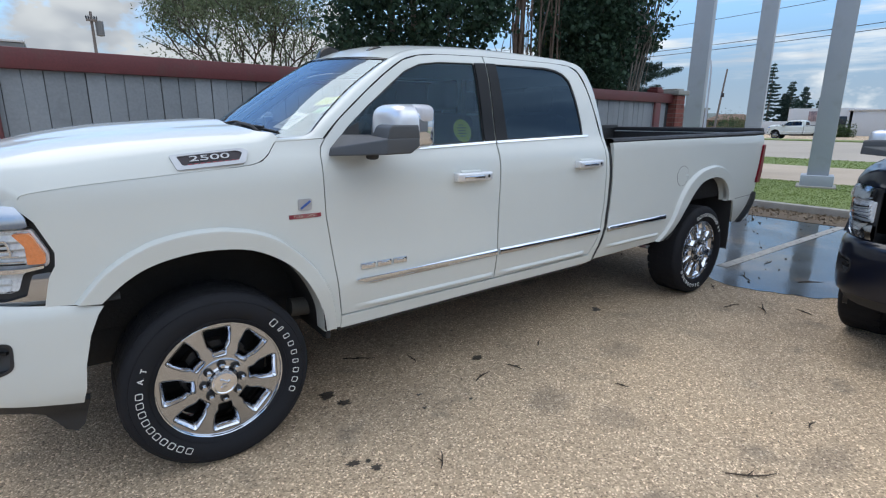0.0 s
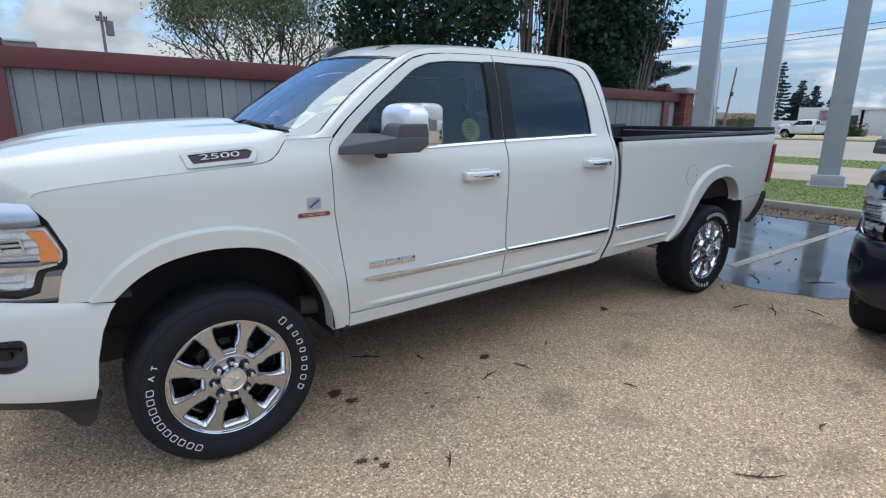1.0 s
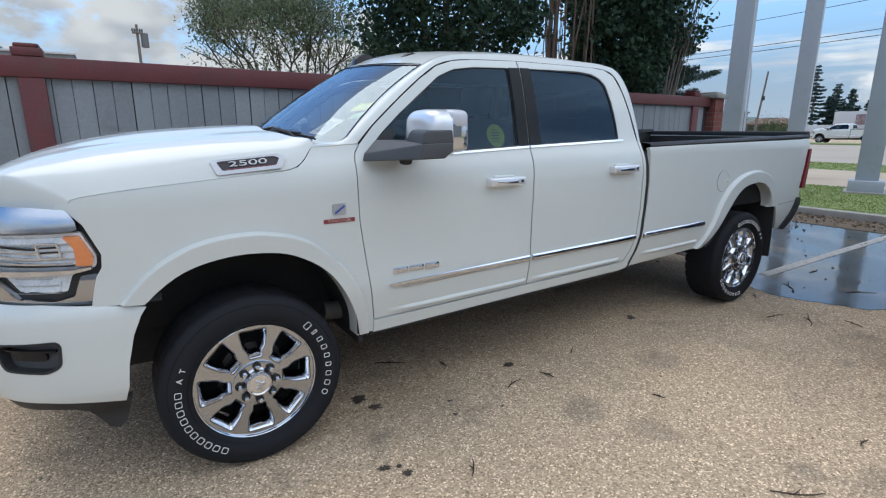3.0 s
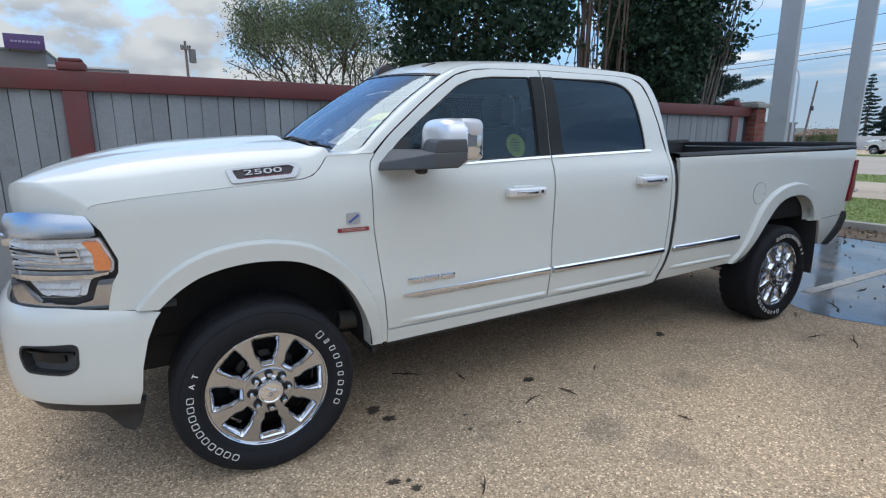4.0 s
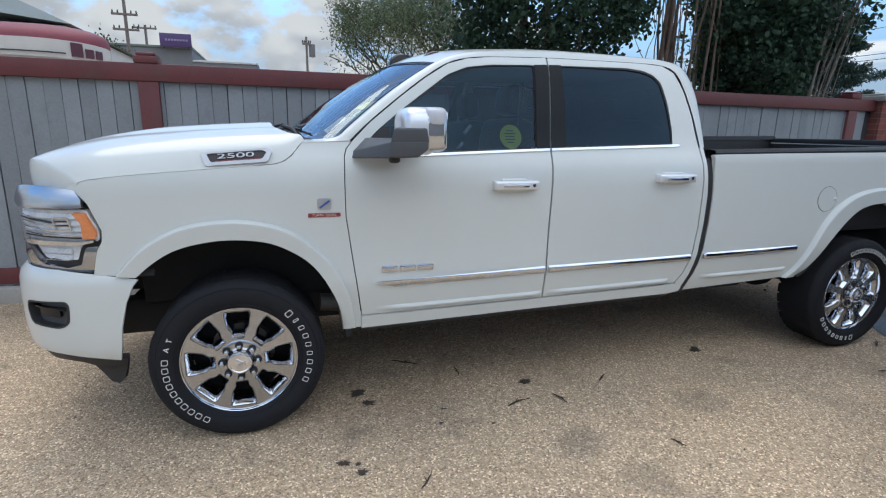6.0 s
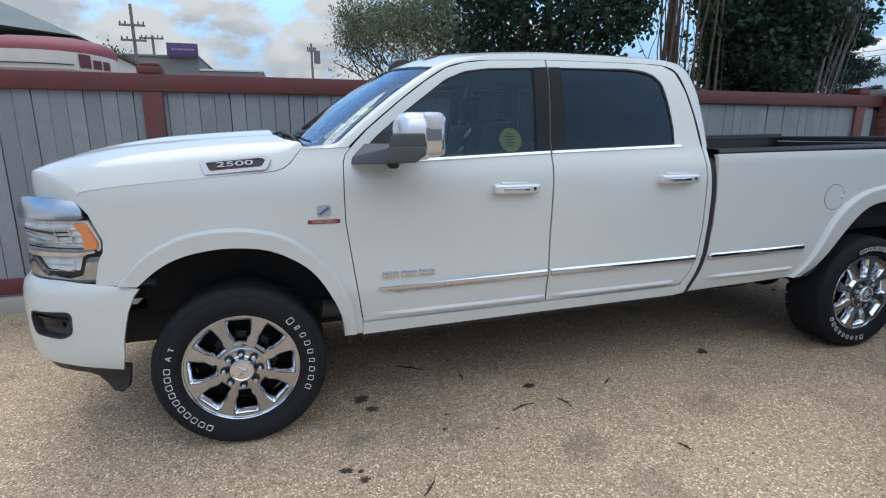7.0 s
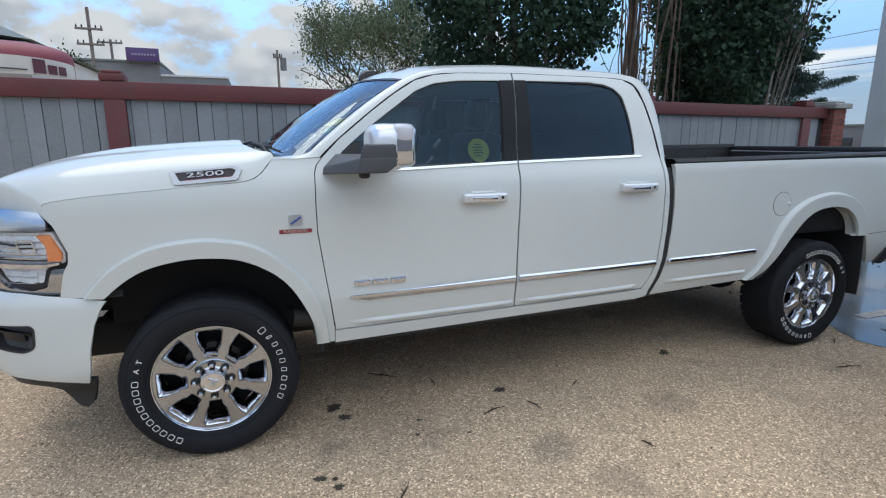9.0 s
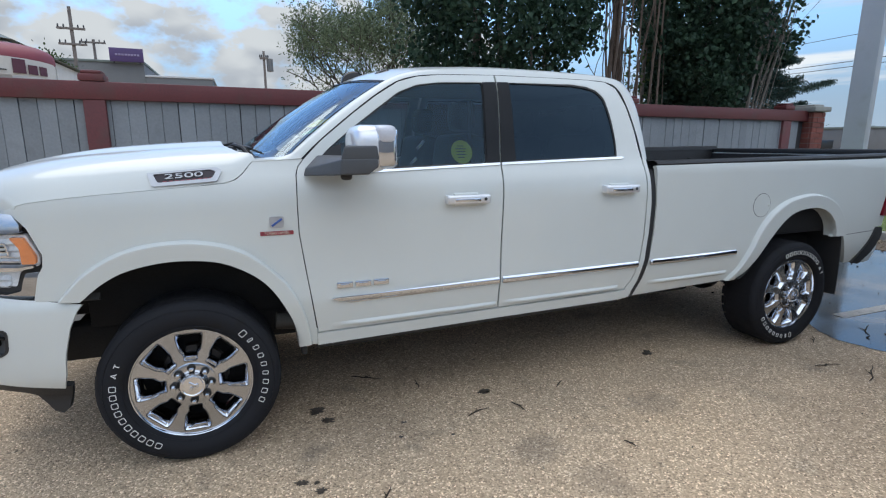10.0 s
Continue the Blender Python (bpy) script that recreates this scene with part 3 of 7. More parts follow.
def rear_door(far):
    out = [(1.709, 0.618), (1.705, 0.70), (1.706, 0.821), (1.712, 1.085), (1.726, 1.47)] + REAR_TOP + [(2.770, 1.30), (2.768, 1.00), (2.745, 0.84), (2.700, 0.70), (2.655, 0.636)]
    hole = rounded(RGLASS, 0.02)
    door = panel("rear_door", out, flank, PAINT, truck, thick=0.03, step=0.05, far=far, holes=[hole])
    g = panel("window_glass", rounded(RGLASS, 0.02), raised(flank, -0.010), PRIVACY, door, "near-black privacy glass", thick=0.004, step=0.1, far=far)
    g.visible_shadow = False
    panel("window_seal", rounded(RGLASS, 0.02), raised(flank, -0.004), BLACK, door, thick=0.006, step=0.1, far=far, holes=[rounded(inset(RGLASS, 0.012), 0.02)])
    panel("belt_trim", [(1.726, 1.478), (2.60, 1.504), (2.62, 1.512), (2.60, 1.518), (1.727, 1.491)], raised(flank, 0.008), CHROME, door, "thin chrome strip below the window", thick=0.01, far=far)
    panel("pillar_cover", [(1.772, 1.962), (1.848, 1.964), (1.824, 1.497), (1.727, 1.494)], raised(flank, 0.007), PILLARBLACK, door, thick=0.006, far=far)
    moulding(door, 1.714, 2.730, far)
    lower_step(door, 1.72, 2.60, far)
    handle(door, 2.410, 2.675, 1.318, far)
    return door


def cab_corner(far):
    out = [(2.664, 0.632), (2.709, 0.70), (2.754, 0.84), (2.777, 1.00), (2.779, 1.30), (2.771, 1.50), (2.80, 1.50)]
    out += [(GAP_X(z) - 0.030, z) for z in (1.433, 1.2, 1.02, 0.84, 0.688, 0.60)] + [(2.70, 0.60)]
    return panel("cab_corner", out, flank, PAINT, truck, thick=0.05, far=far)


def sill(far):
    out = [(0.622, 0.524), (1.707, 0.546), (2.634, 0.560), (2.705, 0.572), (2.72, 0.60), (2.66, 0.628), (2.617, 0.622), (1.698, 0.608), (0.622, 0.594)]
    return panel("sill", out, raised(flank, 0.004), PAINT, truck, thick=0.06, far=far)


both(front_fender)
both(lambda far: panel("sill_flange", [(0.625, 0.486), (2.66, 0.520), (2.69, 0.574), (0.625, 0.530)], raised(flank, -0.045), BLACK, truck, "black flange below the sill", thick=0.03, step=0.2, far=far))
# body-coloured strip added behind the hood gap so that its shade reads lighter
both(lambda far: panel("fender_ledge", [(-0.655, 1.292), (-0.567, 1.328), (-0.10, 1.368), (0.12, 1.386), (0.12, 1.410), (-0.10, 1.394), (-0.35, 1.374), (-0.567, 1.352), (-0.655, 1.315)], raised(flank, -0.004), PAINT, truck, thick=0.012, step=0.05, far=far))
both(flare("front_flare", ARCH_F_OUT, ARCH_F_IN, flank))
NEAR_DOOR = both(front_door)[0]
both(rear_door)
both(cab_corner)
both(sill)


# -- box of the truck --
RAIL_Z = lambda x: 1.458 + 0.0150 * (x - 2.87)


def bed_side(far):
    out = [(GAP_X(z) + 0.018, z) for z in (0.567, 0.688, 0.84, 1.02, 1.2, 1.433)] + [(2.836, RAIL_Z(2.84))]
    out += [(x, RAIL_Z(x)) for x in (3.5, 4.3, 5.0, 5.37)] + [(5.415, 1.46), (5.425, 1.40), (5.375, 1.385), (5.345, 1.20), (5.285, 1.005), (5.31, 0.985), (5.315, 0.92), (5.25, 0.908), (5.17, 0.79), (5.04, 0.622), (4.965, 0.620), (4.90, 0.74), (4.845, 0.86)]
    out += [(4.70, 0.865)] + ARCH_R_IN[::-1][1:] + [(3.65, 0.600)]
    side = panel("bed_side", out, bed_flank, PAINT, truck, thick=0.03, step=0.05, far=far)
    moulding(side, 2.850, 3.640, far)
    lower_step(side, 2.86, 3.60, far)
    panel("bed_seam", [(4.86, 0.868), (5.24, 0.886), (5.24, 0.890), (4.86, 0.872)], raised(bed_flank, 0.001), BLACK, side, thick=0.002, far=far)
    if not far:
        ring = [(3.857 + 0.088 * math.cos(a), 1.155 + 0.088 * math.sin(a)) for a in [2 * math.pi * i / 32 for i in range(32)]]
        hole = [(3.857 + 0.085 * math.cos(a), 1.155 + 0.085 * math.sin(a)) for a in [2 * math.pi * i / 32 for i in range(32)]]
        panel("fuel_gap", ring, raised(bed_flank, 0.0012), BLACK, side, thick=0.002, holes=[hole])
        cap = panel("fuel_door", hole, raised(bed_flank, 0.002), PAINT, side, "round white fuel flap", thick=0.004)
        bm = bmesh.new()
        bmesh.ops.create_uvsphere(bm, u_segments=12, v_segments=8, radius=0.011, matrix=Matrix.Translation((3.925, bed_flank(3.92, 1.15)[1] - 0.004, 1.155)))
        part("bumpstop", bm, PAINT, cap)
    # the rail cap along the top
    bm = bmesh.new()
    prof = [(0.060, -0.012), (0.052, 0.010), (0.060, 0.024), (0.085, 0.030), (0.140, 0.030), (0.160, 0.022), (0.165, -0.01)]

    def f(u, v):
        x = 2.845 + 2.56 * u
        i = v * (len(prof) - 1)
        y, dz = prof[round(i)]
        return Vector((x, y + (0.30 * max(0, x - 5.15) ** 2), RAIL_Z(x) + dz + (0.055 if far else 0.0)))
    grid(bm, 12, len(prof) - 1, f)
    if far:
        flip(bm)
    part("rail_cap", bm, BLACK, truck, "black plastic bed rail cap")
    return side


both(bed_side)
both(lambda far: panel("cab_seal", [(GAP_X(z) - 0.034, z) for z in (0.56, 0.70, 0.86, 1.02, 1.2, 1.433)] + [(GAP_X(z) + 0.014, z) for z in (1.433, 1.2, 1.02, 0.86, 0.70, 0.56)], raised(flank, -0.010), BLACK, truck, "black rubber strip between cab and box", thick=0.05, step=0.05, far=far))
both(flare("rear_flare", ARCH_R_OUT, ARCH_R_IN, bed_flank))

# inside of the box
liner = part("bed_liner", boxed(2.87, 5.40, 0.14, WIDE - 0.14, 0.90, 0.94, 0.004), LINER, truck, "dark textured spray-in bed liner")
part("liner_wall", boxed(2.87, 5.40, 0.13, 0.16, 0.92, 1.49, 0.008), LINER, liner)
part("liner_wall", boxed(2.87, 5.40, WIDE - 0.16, WIDE - 0.06, 0.92, 1.545, 0.008), LINER, liner)
part("bulkhead", boxed(2.86, 2.90, 0.13, WIDE - 0.13, 0.92, 1.455, 0.008), LINER, liner)
for i in range(9):
    part("floor_rib", boxed(2.92, 5.36, 0.22 + i * 0.19, 0.30 + i * 0.19, 0.94, 0.955, 0.005), LINER, liner)
for y0, y1 in ((0.14, 0.42), (WIDE - 0.42, WIDE - 0.14)):
    part("wheel_box", boxed(3.85, 4.75, y0, y1, 0.94, 1.18, 0.05, 3), LINER, liner)
for x in (3.05, 3.6, 4.3, 5.0):
    part("wall_rib", boxed(x, x + 0.07, WIDE - 0.185, WIDE - 0.15, 0.95, 1.45, 0.01), LINER, liner)
    part("wall_rib", boxed(x, x + 0.07, 0.15, 0.185, 0.95, 1.45, 0.01), LINER, liner)
bm = bmesh.new()
grid(bm, 24, 8, lambda u, v: Vector((5.425 + 0.04 * math.sin(math.pi * v) - 0.02 * abs(u - 0.5) ** 2, 0.10 + u * (WIDE - 0.20), 0.90 + 0.62 * v)), thick=0.05)
tailgate = part("tailgate", bm, PAINT, truck)
part("tailgate_lining", boxed(5.36, 5.39, 0.13, WIDE - 0.13, 0.93, 1.50, 0.008), LINER, tailgate)
part("tailgate_cap", boxed(5.37, 5.46, 0.10, WIDE - 0.10, 1.505, 1.555, 0.012), BLACK, tailgate)
part("tailgate_handle", boxed(5.455, 5.49, 0.86, 1.16, 1.28, 1.36, 0.015), CHROME, tailgate)


def tail_lamp(far):
    out = rounded([(5.30, 1.005), (5.352, 1.20), (5.382, 1.38), (5.455, 1.39), (5.44, 1.15), (5.40, 1.005)], 0.02)
    a = panel("tail_lamp", out, raised(bed_flank, 0.016), REDLENS, truck, "red tail lamp lens", thick=0.05, far=far)
    return a


both(tail_lamp)
bm = bmesh.new()
P_R = Plan([(5.14, 0.074), (5.30, 0.080), (5.40, 0.105), (5.49, 0.17), (5.56, 0.32), (5.60, 0.60), (5.61, 1.01)])


def rear_bump(u, v):
    s = u * 2
    q = P_R.at(P_R.s[-1] * (s if s <= 1 else 2 - s))
    y = q.y if s <= 1 else WIDE - q.y
    z0, z1 = 0.60, 0.905
    return Vector((q.x + 0.15 * v ** 1.4 * max(0.0, 1 - (q.x - 5.14) / 0.35) - 0.03 * (2 * v - 1) ** 2, y + 0.02 * (2 * v - 1) ** 2 * (1 if s <= 1 else -1), z0 + (z1 - z0) * v))


grid(bm, 48, 8, rear_bump, thick=0.03)
rear_bumper = part("rear_bumper", bm, PAINT, truck, "white painted rear bumper")
both(lambda far: panel("bumper_end", rounded([(5.035, 0.612), (5.15, 0.596), (5.255, 0.70), (5.345, 0.845), (5.335, 0.905), (5.25, 0.918), (5.18, 0.80)], 0.015), raised(bed_flank, 0.014), BLACK, rear_bumper, "black plastic bumper corner", thick=0.05, step=0.04, far=far))
part("bumper_step", boxed(5.42, 5.60, 0.35, WIDE - 0.35, 0.855, 0.89, 0.01), BLACK, rear_bumper)


def mud_flap(far):
    bm = bmesh.new()
    grid(bm, 6, 10, lambda u, v: Vector((4.788 + 0.045 * u + 0.085 * (1 - v) - 0.05 * (1 - v) ** 2, 0.055 + 0.30 * (1 - u), 0.36 + 0.52 * v)), thick=0.012)
    if far:
        flip(bm)
    part("mud_flap", bm, BLACK, truck, "black rubber mud flap")


both(mud_flap)

# -- hood --
hood_side = smoothline([-1.05, -0.85, -0.70, -0.567, -0.10, 0.18, 0.224, 0.27, 0.306, 0.345, 0.375], [1.262, 1.288, 1.304, 1.346, 1.388, 1.409, 1.414, 1.430, 1.458, 1.506, 1.532])
hood_top = smoothline([-1.05, -0.99, -0.95, -0.88, -0.80, -0.68, -0.50, -0.25, 0.0, 0.20, 0.42], [1.275, 1.330, 1.378, 1.435, 1.474, 1.511, 1.545, 1.572, 1.590, 1.600, 1.604])
hood_rise = smoothline([0.066, 0.080, 0.100, 0.130, 0.170, 0.220, 0.30, 0.40, 0.50, 0.60, 0.78, 1.01], [0.0, 0.16, 0.34, 0.50, 0.63, 0.74, 0.855, 0.92, 0.95, 0.965, 0.99, 1.0])
hood_front = smoothline([0.066, 0.13, 0.20, 0.30, 0.45, 0.70, 1.01], [-0.60, -0.715, -0.780, -0.850, -0.905, -0.945, -0.955])
hood_back = smoothline([0.066, 0.10, 0.15, 0.22, 0.30, 0.45, 0.60, 1.01], [0.366, 0.355, 0.330, 0.288, 0.252, 0.215, 0.19, 0.11])


def hood_at(x, y):
    yy = y if y <= 1.01 else WIDE - y
    a, b = hood_side(x), hood_top(x)
    z = a + (b - a) * hood_rise(yy)
    # the raised middle and the crease beside it
    z += 0.020 * max(0.0, min(1.0, (x + 0.85) / 0.5)) * (1 / (1 + math.exp(-(yy - 0.47) / 0.018)))
    return z


def hood_pos(u, v):
    k = 1 - abs(2 * v - 1)
    y0 = 0.066 + 0.944 * k ** 1.7
    x0, x1 = hood_front(y0), hood_back(y0)
    x = x0 + (x1 - x0) * (max(u, 0.0) ** 1.25)
    # the rim keeps to the line of the fender
    fade = max(0.0, 1 - (y0 - 0.066) / 0.22) ** 1.5
    y1 = y0 + (flank(max(x, -0.75), hood_side(x))[1] - 0.0655) * fade
    z = hood_at(x, y0)
    y = y1 if v <= 0.5 else WIDE - y1
    if u < 0.0:
        # the leading edge rolls down to the lamps
        k = -u / 0.10
        edge = Vector((x0, y, hood_at(x0, y0)))
        drop = max(0.004, edge.z - 1.272)
        return edge + Vector((-0.022 * math.sin(k * math.pi / 2) + 0.016 * k * k, 0.0, -drop * (1 - math.cos(k * math.pi / 2))))
    return Vector((x, y, z))


bm = bmesh.new()
grid(bm, 50, 72, lambda u, v: hood_pos(u * 1.10 - 0.10, v), thick=0.018)
hood = part("hood", bm, PAINT, truck, "white hood with a raised middle")
for far in (False, True):
    # model badge on the flank of the hood
    def on_hood(x, k, out=0.0):
        """A point on the steep flank of the hood: k runs up it."""
        y = 0.070 + 0.062 * k
        p = Vector((x, y, hood_at(x, y)))
        n = (Vector((x, y + 0.006, hood_at(x, y + 0.006))) - p).cross(Vector((x + 0.01, y, hood_at(x + 0.01, y))) - p).normalized()
        if n.z < 0:
            n = -n
        return p + n * out
    oval = [(x, w / 0.137) for x, w in rounded([(-0.084, 0.000), (-0.106, 0.070), (0.188, 0.076), (0.216, 0.052), (0.192, 0.000)], 0.012, 4)]
    bm = bmesh.new()
    lo = [bm.verts.new(on_hood(x, k, 0.0)) for x, k in oval]
    hi = [bm.verts.new(on_hood(x, k, 0.012)) for x, k in oval]
    inner = [(0.056 + (x - 0.056) * 0.83, 0.277 + (k - 0.277) * 0.62) for x, k in oval]
    inn = [bm.verts.new(on_hood(x, k, 0.013)) for x, k in inner]
    low = [bm.verts.new(on_hood(x, k, 0.004)) for x, k in inner]
    k = len(oval)
    for i in range(k):
        j = (i + 1) % k
        for a, b in ((lo, hi), (hi, inn), (inn, low)):
            bm.faces.new((a[i], a[j], b[j], b[i]))
    if far:
        flip(bm)
    bz = part("badge_bezel", bm, SILVER, hood, "chrome bezel round the model badge")
    bm = bmesh.new()
    rings = [[bm.verts.new(on_hood(0.056 + (x - 0.056) * f, 0.277 + (q - 0.277) * f, 0.007)) for x, q in inner] for f in (1.0, 0.75, 0.5, 0.25, 0.02)]
    for ra, rb in zip(rings, rings[1:]):
        for i in range(k):
            bm.faces.new((ra[i], ra[(i + 1) % k], rb[(i + 1) % k], rb[i]))
    if far:
        flip(bm)
    part("badge_plate", bm, surface("badge_plate", (0.028, 0.024, 0.03), (0.035, 0.02, 0.025), rough=0.5, scale=60), bz)
    if not far:
        bm = letters("2500", 0.062, 0.003)
        p0 = on_hood(0.050, 0.29, 0.011)
        ux = (on_hood(0.13, 0.28, 0.010) - on_hood(-0.02, 0.28, 0.010)).normalized()
        uz = (on_hood(0.055, 0.45, 0.010) - on_hood(0.055, 0.05, 0.010)).normalized()
        uy = uz.cross(ux)
        m = Matrix((ux, uy, uz)).transposed().to_4x4()
        bmesh.ops.transform(bm, matrix=Matrix.Translation(p0) @ m @ Matrix.Diagonal((1.36, 1, 0.56, 1)), verts=bm.verts)
        part("model_number", bm, SILVER, bz)
        bm = bmesh.new()
        for i in range(9):
            box(bm, -0.03 + i * 0.019, -0.017 + i * 0.019, -0.002, 0.002, -0.006, 0.006)
        bmesh.ops.transform(bm, matrix=Matrix.Translation(on_hood(0.0, 0.12, 0.009)) @ m @ Matrix.Diagonal((1.3, 1, 0.6, 1)), verts=bm.verts)
        part("badge_bars", bm, REDBADGE, bz)

GLASS_FOOT = arcline([(0.372, 0.30, 1.518), (0.405, 0.262, 1.520), (0.445, 0.225, 1.524), (0.500, 0.185, 1.531), (0.535, 0.168, 1.545), (0.557, 0.158, 1.561)], 5)


def fender_top(u, v):
    """The top of the fender, from its shoulder to the foot of the windshield."""
    i = round(u * (len(GLASS_FOOT) - 1))
    q, x = Vector(GLASS_FOOT[i]), 0.350 + 0.240 * u
    p = Vector((x, flank(x, 1.51)[1] - 0.001, 1.512 + 0.012 * u))
    return p.lerp(q, v) + Vector((0, 0, 0.010 * math.sin(math.pi * v)))


for far in (False, True):
    bm = bmesh.new()
    grid(bm, len(GLASS_FOOT) - 1, 8, fender_top, thick=0.01)
    if far:
        flip(bm)
    part("cowl_corner", bm, PAINT, truck)
# cowl and wipers
foot = smoothline([0.225, 0.33, 0.60, 1.01], [0.445, 0.395, 0.335, 0.285])


def cowl_pos(u, v):
    y = 0.225 + (WIDE - 0.45) * v
    yy = min(y, WIDE - y)
    a, b = hood_back(yy) - 0.05, foot(yy) + 0.012
    return Vector((a + (b - a) * u, y, 1.512 + 0.014 * min(1.0, (yy - 0.225) / 0.3) + 0.022 * u * min(1.0, (yy - 0.225) / 0.3)))


bm = bmesh.new()
grid(bm, 6, 48, cowl_pos, thick=0.02)
part("cowl", bm, BLACK, truck, "black plastic cowl")
for far in (False, True):
    # hinge cover and hose at the corner of the hood
    bm = bmesh.new()
    tube(bm, [(0.24, 0.44, 1.575), (0.275, 0.40, 1.590), (0.315, 0.34, 1.575), (0.345, 0.29, 1.535)], [0.009, 0.013, 0.012, 0.008], 8)
    tube(bm, [(0.22, 0.50, 1.590), (0.27, 0.46, 1.602), (0.33, 0.38, 1.578), (0.365, 0.31, 1.535)], 0.006, 6)
    box(bm, 0.235, 0.275, 0.36, 0.44, 1.530, 1.585, 0.010)
    if far:
        flip(bm)
    part("cowl_hinge", bm, BLACK, truck)
for y0, y1 in ((0.30, 0.98), (1.02, 1.62)):
    bm = bmesh.new()
    tube(bm, [(0.19, y0 + 0.62, 1.575), (0.26, y0 + 0.35, 1.594), (0.36, y0, 1.575)], [0.011, 0.008, 0.006])
    tube(bm, [(0.22, y1, 1.585), (0.29, (y0 + y1) / 2, 1.594), (0.40, y0 - 0.08, 1.553)], 0.006)
    tube(bm, [(0.24, y1, 1.581), (0.305, (y0 + y1) / 2, 1.588), (0.41, y0 - 0.08, 1.546)], 0.004)
    box(bm, 0.15, 0.22, y0 + 0.58, y0 + 0.66, 1.53, 1.575, 0.008)
    part("wiper", bm, BLACK, truck, "black wiper")

# -- windshield, pillars and roof --
WS_LOW = arcline([(0.555, 0.160, 1.562), (0.535, 0.168, 1.548), (0.500, 0.185, 1.534), (0.445, 0.225, 1.527), (0.395, 0.33, 1.530), (0.335, 0.60, 1.548), (0.285, 1.01, 1.560)], 8)
WS_TOP = arcline([(1.092, 0.338, 1.948), (1.072, 0.39, 1.953), (1.052, 0.44, 1.958), (1.03, 0.50, 1.963), (1.00, 0.60, 1.971), (0.963, 0.76, 1.979), (0.930, 1.01, 1.986)], 8)


def mirrored(line, v):
    k = v * 2 if v <= 0.5 else 2 - v * 2
    i = k * (len(line) - 1)
    a = Vector(line[int(i)]).lerp(Vector(line[min(int(i) + 1, len(line) - 1)]), i - int(i))
    return a if v <= 0.5 else Vector((a.x, WIDE - a.y, a.z))


def ws_pos(u, v):
    p = mirrored(WS_LOW, v).lerp(mirrored(WS_TOP, v), u)
    b = math.sin(math.pi * u)
    side = 1 - 2 * v
    return p + Vector((-b * 0.010, b * 0.035 * side, b * 0.014))


bm = bmesh.new()
grid(bm, 14, 40, ws_pos)
ws = part("windshield", bm, WINDSHIELD, truck, "raked windshield reflecting the sky")
ws.visible_shadow = False
bm = bmesh.new()
grid(bm, 2, 40, lambda u, v: ws_pos(0.975 + 0.025 * u, v) + Vector((-0.002, 0, 0.003)), thick=0.004)
part("sun_band", bm, GLOSSBLACK, ws)
for far in (False, True):
    bm = bmesh.new()
    grid(bm, 14, 2, lambda u, v: ws_pos(u, 0.005 * v) + Vector((-0.003, -0.002, 0.003)), thick=0.004)
    if far:
        flip(bm)
    part("glass_edge", bm, BLACK, ws)

RAIL_OUT = [(x, flank(x, z)[1] - 0.002, z - 0.007) for x, z in [(0.588, 1.530), (0.690, 1.624), (0.868, 1.765), (1.012, 1.869), (1.145, 1.948), (1.262, 1.983), (1.413, 2.000), (1.77, 2.014), (2.124, 2.016), (2.45, 2.015), (2.60, 2.004), (2.672, 1.958), (2.715, 1.836), (2.752, 1.676), (2.776, 1.506)]]
RAIL_IN = [tuple(ws_pos(k, 0) + Vector((0.002, -0.002, 0))) for k in (0.0, 0.18, 0.48, 0.74, 1.0)] + [(1.22, 0.375, 2.000), (1.40, 0.395, 2.032), (1.77, 0.41, 2.056), (2.124, 0.41, 2.058), (2.45, 0.405, 2.052), (2.64, 0.39, 2.040), (2.77, 0.355, 1.995), (2.825, 0.285, 1.86), (2.845, 0.225, 1.68), (2.850, 0.165, 1.490)]


def pillar_rail(far):
    a, b = arcline(RAIL_OUT, 6), arcline(RAIL_IN, 6)
    bm = bmesh.new()

    def f(u, v):
        i = round(u * (len(a) - 1))
        p, q = Vector(a[i]), Vector(b[i])
        mid = p.lerp(q, v)
        d = (q - p).length
        bulge = math.sin(math.pi * v) * 0.16 * d
        i0, i1 = max(i - 1, 0), min(i + 1, len(a) - 1)
        n = (q - p).cross(Vector(a[i1]) - Vector(a[i0])).normalized()
        if n.y > 0:
            n = -n
        return mid + n * bulge
    grid(bm, len(a) - 1, 8, f)
    if far:
        flip(bm)
    return part("roof_rail", bm, PAINT, truck)


both(pillar_rail)
for far in (False, True):
    # rubber seal in the gap above the doors
    bm = bmesh.new()
    tube(bm, [(x, flank(x, z)[1] + 0.026, z + 0.002) for x, z in arcline(DOOR_TOP[2:] + REAR_TOP[1:], 4)], 0.011, 6)
    if far:
        flip(bm)
    part("door_seal", bm, BLACK, truck)
ROOF = arcline(RAIL_IN[4:12], 4)


def roof_pos(u, v):
    i = u * (len(ROOF) - 1)
    e = Vector(ROOF[int(i)]).lerp(Vector(ROOF[min(int(i) + 1, len(ROOF) - 1)]), i - int(i))
    y = e.y + (WIDE - 2 * e.y) * v
    # ends follow the curve of the windshield top and of the back
    c = 1 - (2 * v - 1) ** 2
    x = e.x - 0.162 * c * max(0.0, 1 - u * 1.6) + 0.03 * c * max(0.0, u - 0.8) * 5
    z = e.z + (0.037 + 0.017 * min(1.0, u * 5)) * max(0.0, c) ** 0.75 * (1 - 0.3 * max(0, u - 0.85) * 6)
    return Vector((x, y, z))


